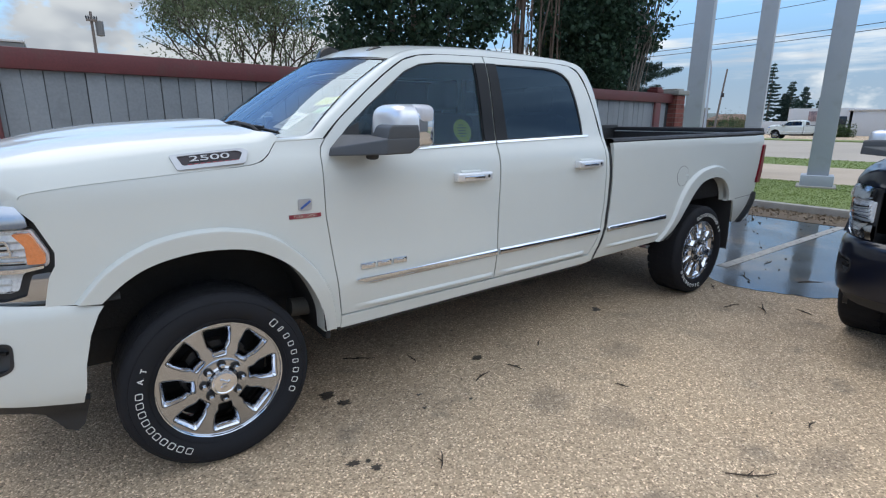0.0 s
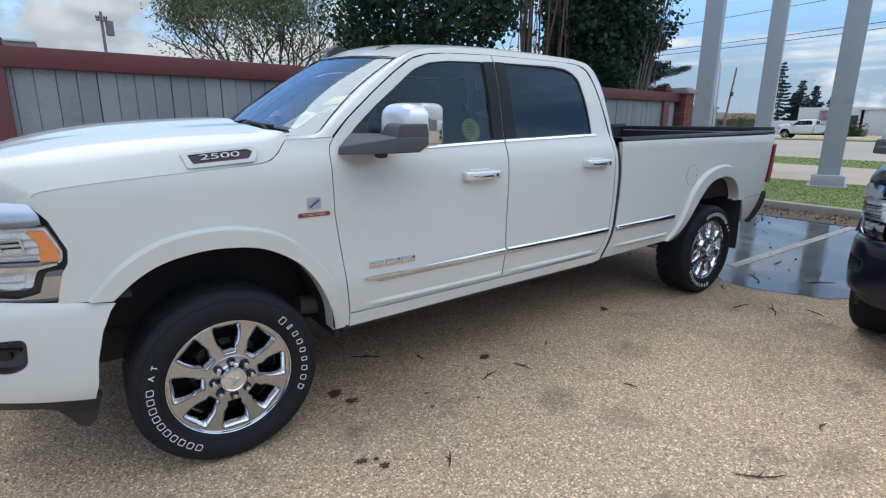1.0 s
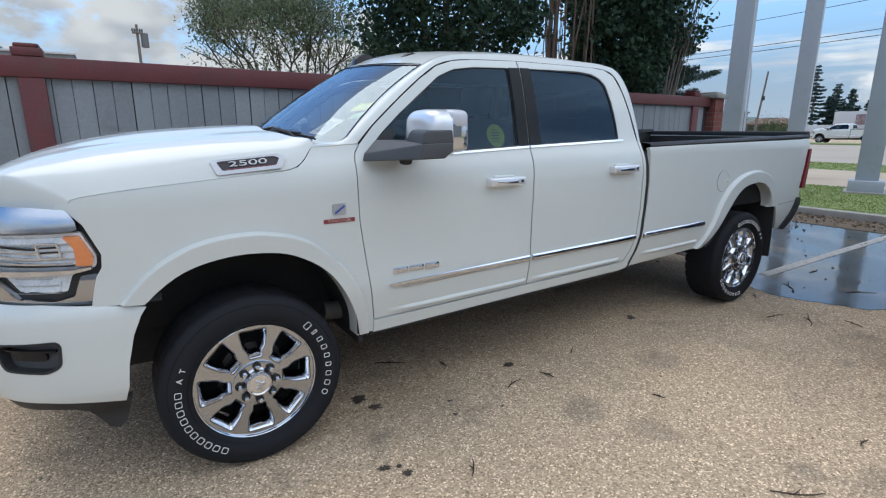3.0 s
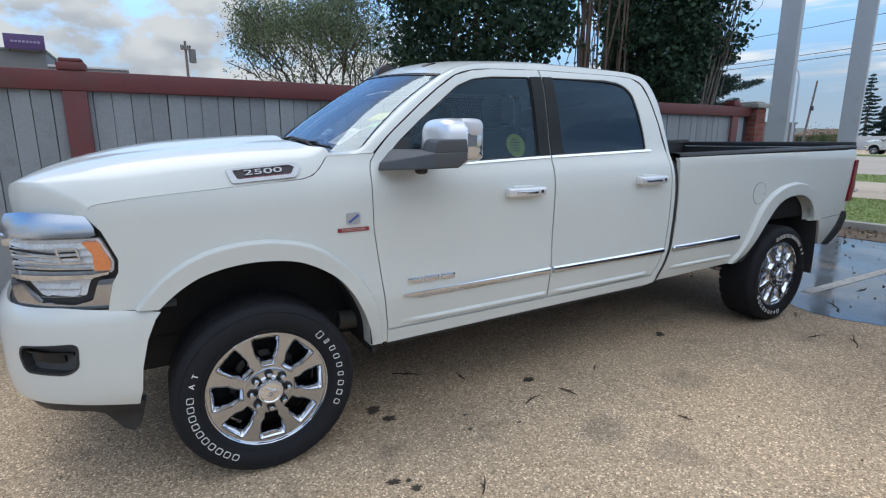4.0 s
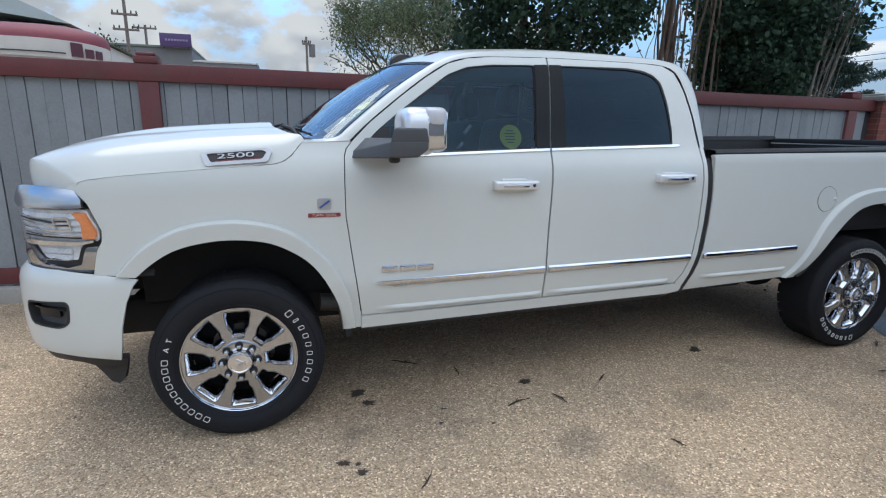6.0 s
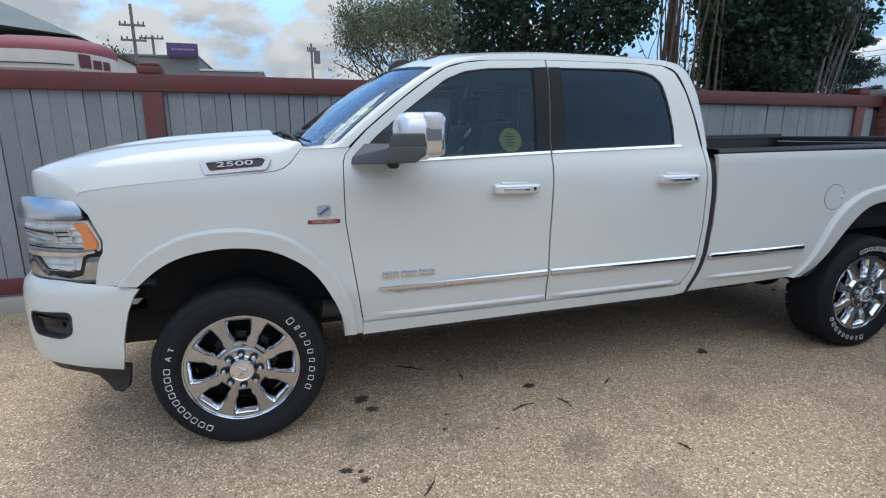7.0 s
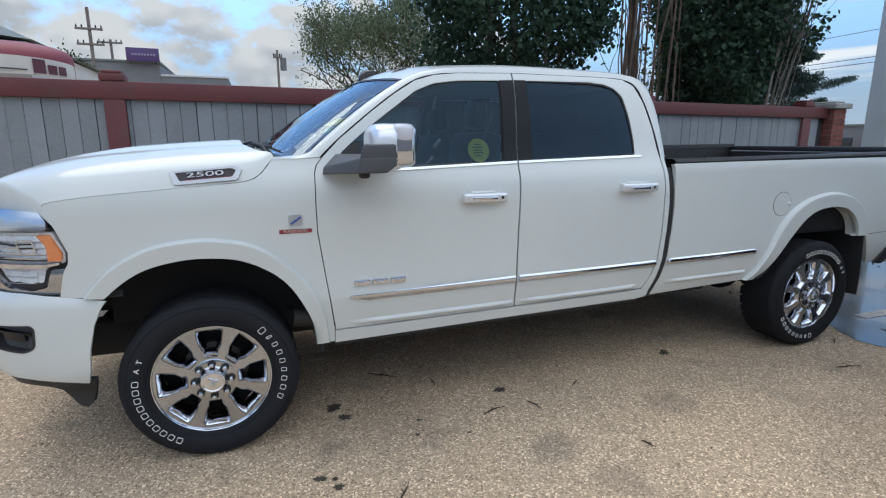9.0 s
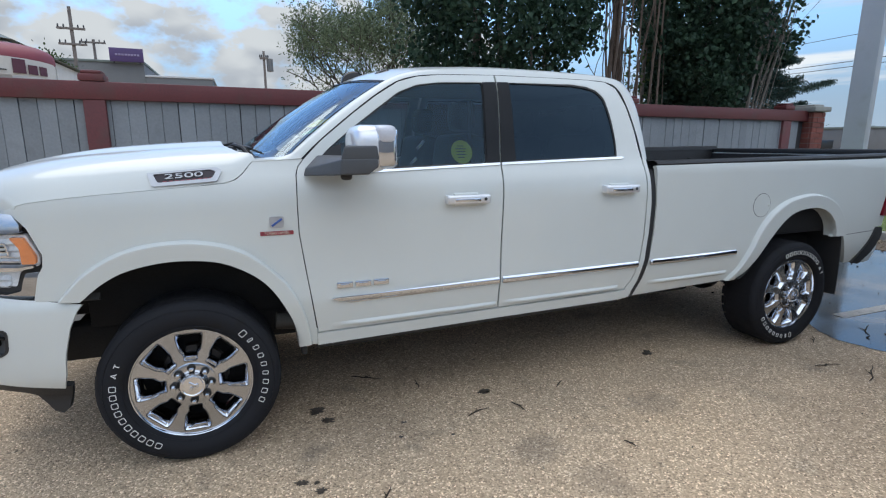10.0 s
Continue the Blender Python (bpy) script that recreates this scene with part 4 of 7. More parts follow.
bm = bmesh.new()
grid(bm, len(ROOF) * 2, 36, roof_pos)
part("roof", bm, PAINT, truck)
for y, x0, s in ((1.01, 0.99, 1.6), (0.575, 1.085, 0.55), (WIDE - 0.575, 1.085, 0.55)):
    v = (y - 0.35) / (WIDE - 0.70)
    p = min((roof_pos(u * 0.01, v) for u in range(40)), key=lambda q: abs(q.x - x0 - 0.05))
    bm = bmesh.new()
    grid(bm, 14, 12, lambda a, b: p + Vector(((-0.075 + 0.15 * a) * (0.45 + 0.34 * s), (-0.045 + 0.09 * b) * (0.45 + 0.34 * s), -0.032 + 0.038 * s * max(0.0, math.sin(math.pi * a ** 0.8) * math.sin(math.pi * b)) ** 0.5 + 0.045 * a)), thick=0.004)
    part("clearance_lamp", bm, GLOSSBLACK, truck, "smoked roof clearance lamp")

# back wall of the cab
bm = bmesh.new()


def cab_back(u, v):
    e = [Vector(q) for q in RAIL_IN[11:]]
    i = (1 - v) * (len(e) - 1)
    q = e[int(i)].lerp(e[min(int(i) + 1, len(e) - 1)], i - int(i))
    c = 1 - (2 * u - 1) ** 2
    return Vector((q.x + 0.03 * c, q.y + (WIDE - 2 * q.y) * u, q.z + 0.03 * c * v))


grid(bm, 20, 12, cab_back)
back_wall = part("cab_back", bm, PAINT, truck)
part("back_lower", boxed(2.74, 2.80, 0.12, WIDE - 0.12, 0.62, 1.50, 0.01), BLACK, truck)
bm = bmesh.new()
grid(bm, 12, 6, lambda u, v: cab_back(0.15 + 0.7 * u, 0.14 + 0.7 * v) + Vector((0.006, 0, 0)), thick=0.004)
part("back_window", bm, GLOSSBLACK, back_wall, "dark rear cab window")

# -- face: lamps, chrome, grille, bumper --
def brow(z0, z1, out, swell):
    """The nose surface laid well back, with a slight convex strip."""
    def f(s, z):
        t = (2 * z - z0 - z1) / (z1 - z0)
        return nose(out + swell * (1 - t * t), -0.28)(s, z)
    return f


both(lambda far: panel("lamp_crown", rounded([(0.125, 1.300), (0.098, 1.262), (0.092, 1.228), (0.110, 1.222), (0.42, 1.220), (0.46, 1.240), (0.46, 1.310), (0.38, 1.318), (0.25, 1.314)], 0.010), brow(1.215, 1.32, 0.056, 0.006), BROW, truck, "chrome brow above the headlight", thick=0.03, step=0.012, far=far))


def headlight(far):
    ob = panel("headlight", rounded([(0.092, 1.212), (0.052, 1.114), (0.060, 1.070), (0.12, 1.058), (0.15, 1.04), (0.175, 0.978), (0.215, 0.962), (0.36, 0.975), (0.42, 1.045), (0.475, 1.062), (0.475, 1.205), (0.30, 1.208)], 0.012), nose(-0.018, 0.1), LAMP, truck, "headlight unit with clear lens and amber marker", thick=0.04, step=0.03, far=far)

    def stepped(z0, z1, n):
        """Reflector steps that lean back, so that they catch the sky."""
        def f(s, z):
            k = ((z - z0) / (z1 - z0) * n) % 1.0
            x, y, zz = nose(-0.002 - 0.016 * k, 0.1)(s, z)
            return (x, y + 0.002 * math.sin(s * 70), zz)
        return f
    panel("reflector", rounded([(0.115, 1.200), (0.112, 1.09), (0.30, 1.080), (0.46, 1.085), (0.46, 1.198)], 0.015), stepped(1.080, 1.200, 4), LAMP, ob, "silver stepped reflector", thick=0.02, step=0.0075, far=far)
    panel("reflector", rounded([(0.185, 1.030), (0.20, 0.975), (0.34, 0.985), (0.38, 1.035)], 0.02), stepped(0.975, 1.035, 2), LAMP, ob, "silver stepped reflector", thick=0.02, step=0.0075, far=far)
    # framed projector lens beside the marker, and blades that sweep in from the grille
    for s0, s1, z0, z1 in ((0.158, 0.238, 1.118, 1.178),):
        box_out = rounded([(s0, z0), (s1, z0 - 0.004), (s1 + 0.008, z1), (s0 + 0.008, z1)], 0.012)
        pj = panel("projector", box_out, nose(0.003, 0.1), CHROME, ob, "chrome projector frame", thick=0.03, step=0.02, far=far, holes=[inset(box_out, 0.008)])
        panel("projector_lens", inset(box_out, 0.008), nose(-0.006, 0.1), LAMP, pj, "bright projector lens", thick=0.01, step=0.02, far=far)
        for k in (0.35, 0.66):
            z = z0 + (z1 - z0) * k
            panel("lens_rib", [(s0 + 0.012, z), (s1 - 0.006, z - 0.002), (s1 - 0.006, z + 0.004), (s0 + 0.012, z + 0.006)], nose(0.001, 0.1), GLOSSBLACK, pj, thick=0.006, step=0.03, far=far)
    for k in range(4):
        za, zb = 1.092 + 0.021 * k, 1.100 + 0.026 * k
        panel("light_blade", [(0.130 + 0.012 * k, za), (0.26, za - 0.002), (0.45, zb), (0.45, zb + 0.007), (0.26, za + 0.005), (0.130 + 0.012 * k, za + 0.004)], nose(0.001 - 0.002 * k, 0.1), CHROME, ob, "chrome light blade", thick=0.010, step=0.03, far=far)
    panel("dark_slot", [(0.25, 1.150), (0.45, 1.168), (0.45, 1.176), (0.25, 1.156)], nose(0.001, 0.1), GLOSSBLACK, ob, thick=0.006, step=0.03, far=far)
    panel("dark_slot", [(0.125, 1.082), (0.45, 1.086), (0.45, 1.091), (0.125, 1.086)], nose(0.002, 0.1), GLOSSBLACK, ob, thick=0.006, step=0.03, far=far)
    panel("amber_marker", rounded([(0.150, 1.200), (0.096, 1.199), (0.061, 1.113), (0.066, 1.080), (0.122, 1.080), (0.118, 1.150)], 0.008), nose(-0.002, 0.1), AMBER, ob, "orange side marker", thick=0.02, step=0.02, far=far)
    panel("light_rim", [(0.070, 1.076), (0.13, 1.068), (0.47, 1.068), (0.47, 1.055), (0.40, 1.046), (0.14, 1.052), (0.072, 1.066)], nose(0.010, 0.1), CHROME, ob, "chrome divider", thick=0.02, step=0.03, far=far)
    g = panel("lens", rounded([(0.092, 1.210), (0.052, 1.115), (0.060, 1.071), (0.145, 1.052), (0.178, 0.978), (0.36, 0.978), (0.42, 1.045), (0.47, 1.062), (0.47, 1.205)], 0.012), nose(0.009, 0.1), LENS, ob, "clear lens", thick=0.004, step=0.03, far=far)
    g.visible_shadow = False
    return ob


both(headlight)
both(lambda far: panel("lamp_gap", [(0.120, 1.300), (0.070, 1.245), (0.022, 1.120), (0.030, 1.060), (0.055, 1.030), (0.075, 0.905), (0.50, 0.90), (0.50, 1.30)], nose(-0.030, 0.0), BLACK, truck, thick=0.01, step=0.05, far=far))
both(lambda far: panel("lamp_chin", rounded([(0.052, 1.046), (0.112, 1.042), (0.142, 0.960), (0.22, 0.940), (0.36, 0.952), (0.43, 1.03), (0.50, 1.05), (0.50, 0.93), (0.30, 0.905), (0.09, 0.910)], 0.012), swollen(0.90, 1.055, 0.0, 0.016), CHINCHROME, truck, "chrome chin below the headlight, dark reflection put into its colour", thick=0.03, step=0.015, far=far))
bm = bmesh.new()
grid(bm, 20, 24, lambda u, v: Vector((-0.93 - 0.03 * math.sin(math.pi * u), 0.44 + (WIDE - 0.88) * u, 0.91 + 0.37 * v)), thick=0.03)
grille = part("grille", bm, BLACK, truck, "black grille with chrome bars")
for i in range(6):
    z = 0.95 + i * 0.058
    bm = bmesh.new()
    tube(bm, [(-0.945 - 0.035 * math.sin(math.pi * k / 10), 0.50 + (WIDE - 1.0) * k / 10, z) for k in range(11)], 0.014, 6)
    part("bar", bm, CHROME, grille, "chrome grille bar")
part("grille_emblem", boxed(-1.05, -1.0, 0.80, 1.22, 1.09, 1.16, 0.012), CHROME, grille)

LEN_B = BUMP.s[-1]
bm_out = [(0.028, 0.890), (0.08, 0.900), (0.20, 0.915), (0.40, 0.930), (LEN_B, 0.935), (LEN_B, 0.54), (0.62, 0.535), (0.42, 0.525), (0.25, 0.505), (0.150, 0.490), (0.128, 0.56), (0.115, 0.66), (0.085, 0.78), (0.05, 0.86)]
FOG = rounded([(0.328, 0.794), (0.338, 0.684), (0.39, 0.658), (0.568, 0.668), (0.588, 0.742), (0.57, 0.782)], 0.034)
front_bumper = thing("front_bumper", "", "")
front_bumper.parent = truck
for far in (False, True):
    panel("bumper_shell", bm_out, bumper_face(), PAINT, front_bumper, "white painted steel bumper", thick=0.015, step=0.04, far=far, holes=[FOG])
    fl = panel("fog_recess", FOG, bumper_face(-0.035), GRAINED, front_bumper, "dark grey fog light recess", thick=0.02, step=0.04, far=far)
    panel("fog_rim", FOG, bumper_face(0.003), BLACK, front_bumper, thick=0.04, step=0.05, far=far, holes=[inset(FOG, 0.012)])
    panel("fog_lens", rounded([(0.40, 0.705), (0.53, 0.71), (0.54, 0.745), (0.40, 0.74)], 0.012), bumper_face(-0.02), GLOSSBLACK, fl, "small fog lamp", thick=0.02, step=0.04, far=far)
    panel("fog_blade", [(0.36, 0.742), (0.56, 0.748), (0.56, 0.756), (0.36, 0.750)], bumper_face(-0.01), GLOSSBLACK, fl, thick=0.02, far=far)
    panel("air_dam", [(0.13, 0.49), (0.25, 0.51), (0.42, 0.53), (0.62, 0.54), (LEN_B, 0.545), (LEN_B, 0.46), (0.62, 0.46), (0.45, 0.470), (0.36, 0.462), (0.31, 0.44), (0.27, 0.40), (0.24, 0.36), (0.20, 0.345), (0.172, 0.37)], bumper_face(-0.02), BLACK, front_bumper, "black plastic air dam", thick=0.03, far=far)
    panel("bumper_gap", [(-0.03, 0.90), (LEN_B, 0.90), (LEN_B, 0.935), (-0.03, 0.925)], bumper_face(-0.03), BLACK, front_bumper, thick=0.02, far=far)

# -- mirrors --
for far in (False, True):
    def mpart(name, bm, mat, parent, label=""):
        if far:
            flip(bm)
        return part(name, bm, mat, parent, label)

    def shell(x0, x1, y0, y1, z0, z1, k=2.6, front=1.0):
        """A rounded housing."""
        bm = bmesh.new()

        def f(u, v):
            a, b = (u - 0.5) * math.pi, v * 2 * math.pi
            sq = lambda t: math.copysign(abs(t) ** (2 / k), t)
            return Vector(((x0 + x1) / 2 + (x1 - x0) / 2 * sq(math.cos(a)) * sq(math.cos(b)), (y0 + y1) / 2 + (y1 - y0) / 2 * sq(math.cos(a)) * sq(math.sin(b)), (z0 + z1) / 2 + (z1 - z0) / 2 * sq(math.sin(a))))
        grid(bm, 18, 36, f)
        bmesh.ops.remove_doubles(bm, verts=bm.verts, dist=0.0004)
        return bm
    def wedge(near, back, y0, y1, bevel=0.012):
        """A moulded block: an outline in (x, z) at y0 drawn back to another at y1."""
        bm = bmesh.new()
        f = [bm.verts.new((x, y0, z)) for x, z in near]
        g = [bm.verts.new((x, y1, z)) for x, z in back]
        bm.faces.new(f), bm.faces.new(g[::-1])
        for i in range(len(f)):
            j = (i + 1) % len(f)
            bm.faces.new((f[i], g[i], g[j], f[j]))
        bmesh.ops.recalc_face_normals(bm, faces=bm.faces)
        bmesh.ops.bevel(bm, geom=list(bm.edges), offset=bevel, segments=3, affect="EDGES", profile=0.6)
        return bm
    base = mpart("mirror_arm", wedge([(0.712, 1.458), (0.722, 1.530), (0.890, 1.532), (0.892, 1.492), (0.845, 1.460)], [(0.590, 1.437), (0.598, 1.474), (0.66, 1.540), (0.82, 1.540), (0.80, 1.436)], -0.292, 0.075, 0.009), GRAINED, truck, "black plastic tow mirror arm")
    mpart("mirror_housing", wedge([(0.718, 1.524), (0.730, 1.574), (0.742, 1.586), (0.886, 1.588), (0.895, 1.524)], [(0.800, 1.524), (0.805, 1.585), (0.815, 1.596), (0.888, 1.598), (0.893, 1.524)], -0.2895, 0.02, 0.009), GRAINED, base, "black lower mirror housing")
    mpart("mirror_cap", shell(0.782, 0.955, -0.283, 0.020, 1.462, 1.684, 3.6), CAPCHROME, base, "chrome mirror cap")
    mpart("mirror_back", shell(0.872, 0.994, -0.286, 0.015, 1.480, 1.672, 5.0), CHROME, base, "chrome mirror edge")
    mpart("turn_signal", shell(0.878, 0.990, -0.291, 0.010, 1.585, 1.684, 4.0), FROSTED, base, "frosted grey signal lens")
    mpart("mirror_pane", boxed(0.972, 0.988, -0.265, -0.01, 1.50, 1.66, 0.005), MIRROR, base, "mirror pane")
    mpart("puddle_lamp", shell(0.765, 0.82, -0.04, 0.03, 1.417, 1.46, 3.0), BLACK, base)
    panel("sail", [(0.605, 1.458), (0.64, 1.462), (0.78, 1.463), (0.80, 1.60), (0.745, 1.578), (0.66, 1.505)], raised(flank, 0.003), BLACK, base, thick=0.01, far=far)

# -- badges on the fender --
panel("diesel_badge", rounded([(0.365, 1.150), (0.524, 1.150), (0.524, 1.170), (0.365, 1.170)], 0.004), raised(flank, 0.004), REDBADGE, truck, "small red engine badge", thick=0.004)
bm = letters("TURBO DIESEL", 0.0185, 0.0006)
bmesh.ops.transform(bm, matrix=Matrix.Translation((0.4445, 0.0395, 1.160)), verts=bm.verts)
part("badge_words", bm, CHROME, truck, "small silver badge words")
emblem = panel("engine_emblem", rounded([(0.412, 1.186), (0.478, 1.186), (0.482, 1.243), (0.412, 1.243)], 0.012), raised(flank, 0.006), SILVER, truck, "silver square engine emblem", thick=0.006)
bm = bmesh.new()
box(bm, -0.030, 0.030, -0.002, 0.002, -0.005, 0.005, 0.001, m=Matrix.Translation((0.447, 0.036, 1.214)) @ Matrix.Rotation(radians(-35), 4, "Y"))
part("emblem_stroke", bm, surface("blue_enamel", (0.05, 0.12, 0.4), rough=0.3), emblem)

# -- cab inside --
bm = bmesh.new()
grid(bm, 12, 20, lambda u, v: Vector((0.42 + 0.55 * u, 0.20 + (WIDE - 0.40) * v, 1.515 + 0.03 * math.sin(math.pi * u) - 0.28 * max(0, u - 0.75) * 2)), thick=0.08)
part("dashboard", bm, DASH, truck, "dark vinyl dashboard")
part("dash_front", boxed(0.80, 0.95, 0.20, WIDE - 0.20, 0.95, 1.45, 0.03), DASH, truck)
bm = bmesh.new()
ring = [(1.10 + 0.19 * 0.42 * math.sin(2 * math.pi * i / 28), 0.58 + 0.19 * math.cos(2 * math.pi * i / 28), 1.36 + 0.19 * 0.9 * math.sin(2 * math.pi * i / 28)) for i in range(29)]
tube(bm, ring, 0.016, 8, False)
tube(bm, [(0.95, 0.58, 1.30), (1.10, 0.58, 1.36)], [0.03, 0.05])
for a in (200, 340, 90):
    tube(bm, [(1.10, 0.58, 1.36), (1.10 + 0.08 * math.sin(radians(a)), 0.58 + 0.19 * math.cos(radians(a)), 1.36 + 0.17 * math.sin(radians(a)))], 0.013)
part("steering_wheel", bm, BLACK, truck, "black steering wheel")
for x in (1.50, 2.42):
    for y in (0.34, 1.14):
        bm = bmesh.new()
        box(bm, x - 0.45, x + 0.08, y, y + 0.54, 0.98, 1.14, 0.06, 3)
        box(bm, x - 0.02, x + 0.16, y, y + 0.54, 1.05, 1.68, 0.06, 3, Matrix.Translation((x, y, 1.05)) @ Matrix.Rotation(radians(10), 4, "Y") @ Matrix.Translation((-x, -y, -1.05)))
        s = part("seat", bm, SEAT, truck, "dark leather seat")
        part("headrest", boxed(x + 0.12, x + 0.24, y + 0.14, y + 0.40, 1.68, 1.87, 0.05, 3), SEAT, s)
part("seat_belt", boxed(1.60, 1.604, 0.26, 0.31, 1.0, 1.85, 0.001), SEAT, truck)
for x, z, w2, a in ((1.365, 1.590, 0.034, -48), (1.318, 1.488, 0.030, -48)):
    bm = boxed(-w2, w2, -0.004, 0.004, -0.011, 0.011, 0.003)
    bmesh.ops.transform(bm, matrix=Matrix.Translation((x, 0.52, z)) @ Matrix.Rotation(radians(a), 4, "Y"), verts=bm.verts)
    part("wheel_trim", bm, SATIN, truck, "silver trim on the steering column")
bm = boxed(0.60, 2.80, 0.16, WIDE - 0.16, 0.60, 0.95, 0.03)
part("cab_floor", bm, DASH, truck)
part("headliner", boxed(1.15, 2.75, 0.42, WIDE - 0.42, 1.975, 2.0, 0.01), surface("headliner", (0.3, 0.29, 0.27), rough=0.9), truck)
for far in (False, True):
    bm = boxed(0.70, 2.74, 0.13, 0.19, 0.65, 1.40, 0.02)
    if far:
        flip(bm)
    part("door_trim", bm, DASH, truck)

# -- chassis, liners and axles --
chassis = part("chassis", boxed(0.70, 2.6, 0.62, 1.40, 0.40, 0.58, 0.05, 2), UNDER, truck, "dark steel chassis and underbody")
for y in (0.46, WIDE - 0.58):
    part("frame_rail", boxed(-0.85, 5.45, y, y + 0.12, 0.47, 0.66, 0.015), UNDER, chassis)
for x in (-0.6, 0.9, 2.2, 3.4, 5.2):
    part("cross_member", boxed(x, x + 0.1, 0.55, WIDE - 0.55, 0.52, 0.64, 0.01), UNDER, chassis)
for y0, y1 in ((0.18, 0.52), (WIDE - 0.52, WIDE - 0.18)):
    part("floor_pan", boxed(0.66, 2.66, y0, y1, 0.50, 0.62, 0.03, 2), UNDER, chassis)
    part("body_mount", boxed(0.72, 1.10, y0 + 0.08, y1, 0.42, 0.56, 0.03, 2), UNDER, chassis)
part("fuel_tank", boxed(1.55, 2.72, 0.34, 0.66, 0.43, 0.66, 0.05, 3), UNDER, chassis)
part("fluid_tank", boxed(2.82, 3.58, 0.36, 0.62, 0.45, 0.80, 0.05, 3), UNDER, chassis)
part("bed_floor", boxed(2.7, 5.3, 0.30, WIDE - 0.30, 0.62, 0.86, 0.03), UNDER, chassis)
bm = bmesh.new()
for x in (0.0, 4.305):
    tube(bm, [(x, 0.30, 0.425), (x, WIDE - 0.30, 0.425)], 0.055, 12)
    bmesh.ops.create_uvsphere(bm, u_segments=16, v_segments=10, radius=0.17, matrix=Matrix.Translation((x, 0.9, 0.425)))
tube(bm, [(0.2, 0.95, 0.45), (4.2, 0.95, 0.43)], 0.05, 10)
tube(bm, [(1.0, 1.5, 0.40), (3.2, 1.5, 0.42), (4.0, 1.55, 0.62), (5.1, 1.6, 0.55)], 0.05, 10)
lathe(bm, [(0.10, 0.46), (0.38, 0.46), (0.41, 0.50), (0.41, 0.66), (0.38, 0.70), (0.10, 0.70)], 32, (4.98, 1.01, 0), "z")
part("axles", bm, UNDER, truck, "axles and shafts")
for far in (False, True):
    for arch, z_in in ((ARCH_F_IN, 0.45), (ARCH_R_IN, 0.42)):
        bm = bmesh.new()
        n = len(arch) - 1
        grid(bm, n, 6, lambda u, v: Vector((arch[round(u * n)][0], 0.034 + z_in * v, arch[round(u * n)][1] + 0.012)))
        if far:
            flip(bm)
        part("wheel_liner", bm, UNDER, truck, "dark wheel arch liner")
for y in (0.46, WIDE - 0.50):
    part("inner_fender", boxed(-0.50, 0.60, y, y + 0.04, 0.62, 1.25, 0.01), UNDER, truck)
    part("inner_fender", boxed(3.60, 4.80, y, y + 0.04, 0.62, 1.10, 0.01), UNDER, truck)
for y0, y1 in ((0.09, 0.50), (WIDE - 0.50, WIDE - 0.09)):
    part("splash_liner", boxed(0.535, 0.565, y0, y1, 0.475, 0.74, 0.01), UNDER, truck)
part("engine_bay", boxed(-0.80, 0.70, 0.51, WIDE - 0.51, 0.70, 1.28, 0.03), UNDER, truck)
bm = bmesh.new()
tube(bm, [(0.42, 0.30, 0.62), (0.60, 0.30, 0.60)], 0.05, 12)
part("exhaust_canister", bm, surface("dull_steel", (0.10, 0.095, 0.085), rough=0.6, metal=0.4), truck)


# -- wheels --
def rim_window(k, grow=0.0):
    """The outline of the window between two spokes, in (x, z), for the k-th of eight."""
    half = [(0.0575 + grow, 0.238), (0.054 + grow, 0.251 + grow), (-0.054 - grow, 0.251 + grow), (-0.0575 - grow, 0.238), (-0.0455 - grow, 0.172), (-0.026 - grow, 0.146), (-0.029 - grow * 0.7, 0.122 - grow * 0.6), (0.029 + grow * 0.7, 0.122 - grow * 0.6), (0.026 + grow, 0.146), (0.0455 + grow, 0.172)]
    pts = rounded(half, 0.010, 2)
    a = math.pi / 2 - 2 * math.pi * k / 8
    ux, uz = math.cos(a), math.sin(a)
    return [(r * ux + t * uz, r * uz - t * ux) for t, r in pts]


def dish(r):
    """How deep the rim face lies at radius r."""
    return 0.030 - 0.018 * math.cos(min(r / 0.25, 1.0) * math.pi) * 0.5 + 0.012 * max(0, 1 - r / 0.09)


DARKMETAL = surface("recess_shade_metal", (0.035, 0.034, 0.033), rough=0.4, metal=0.5, scale=30)


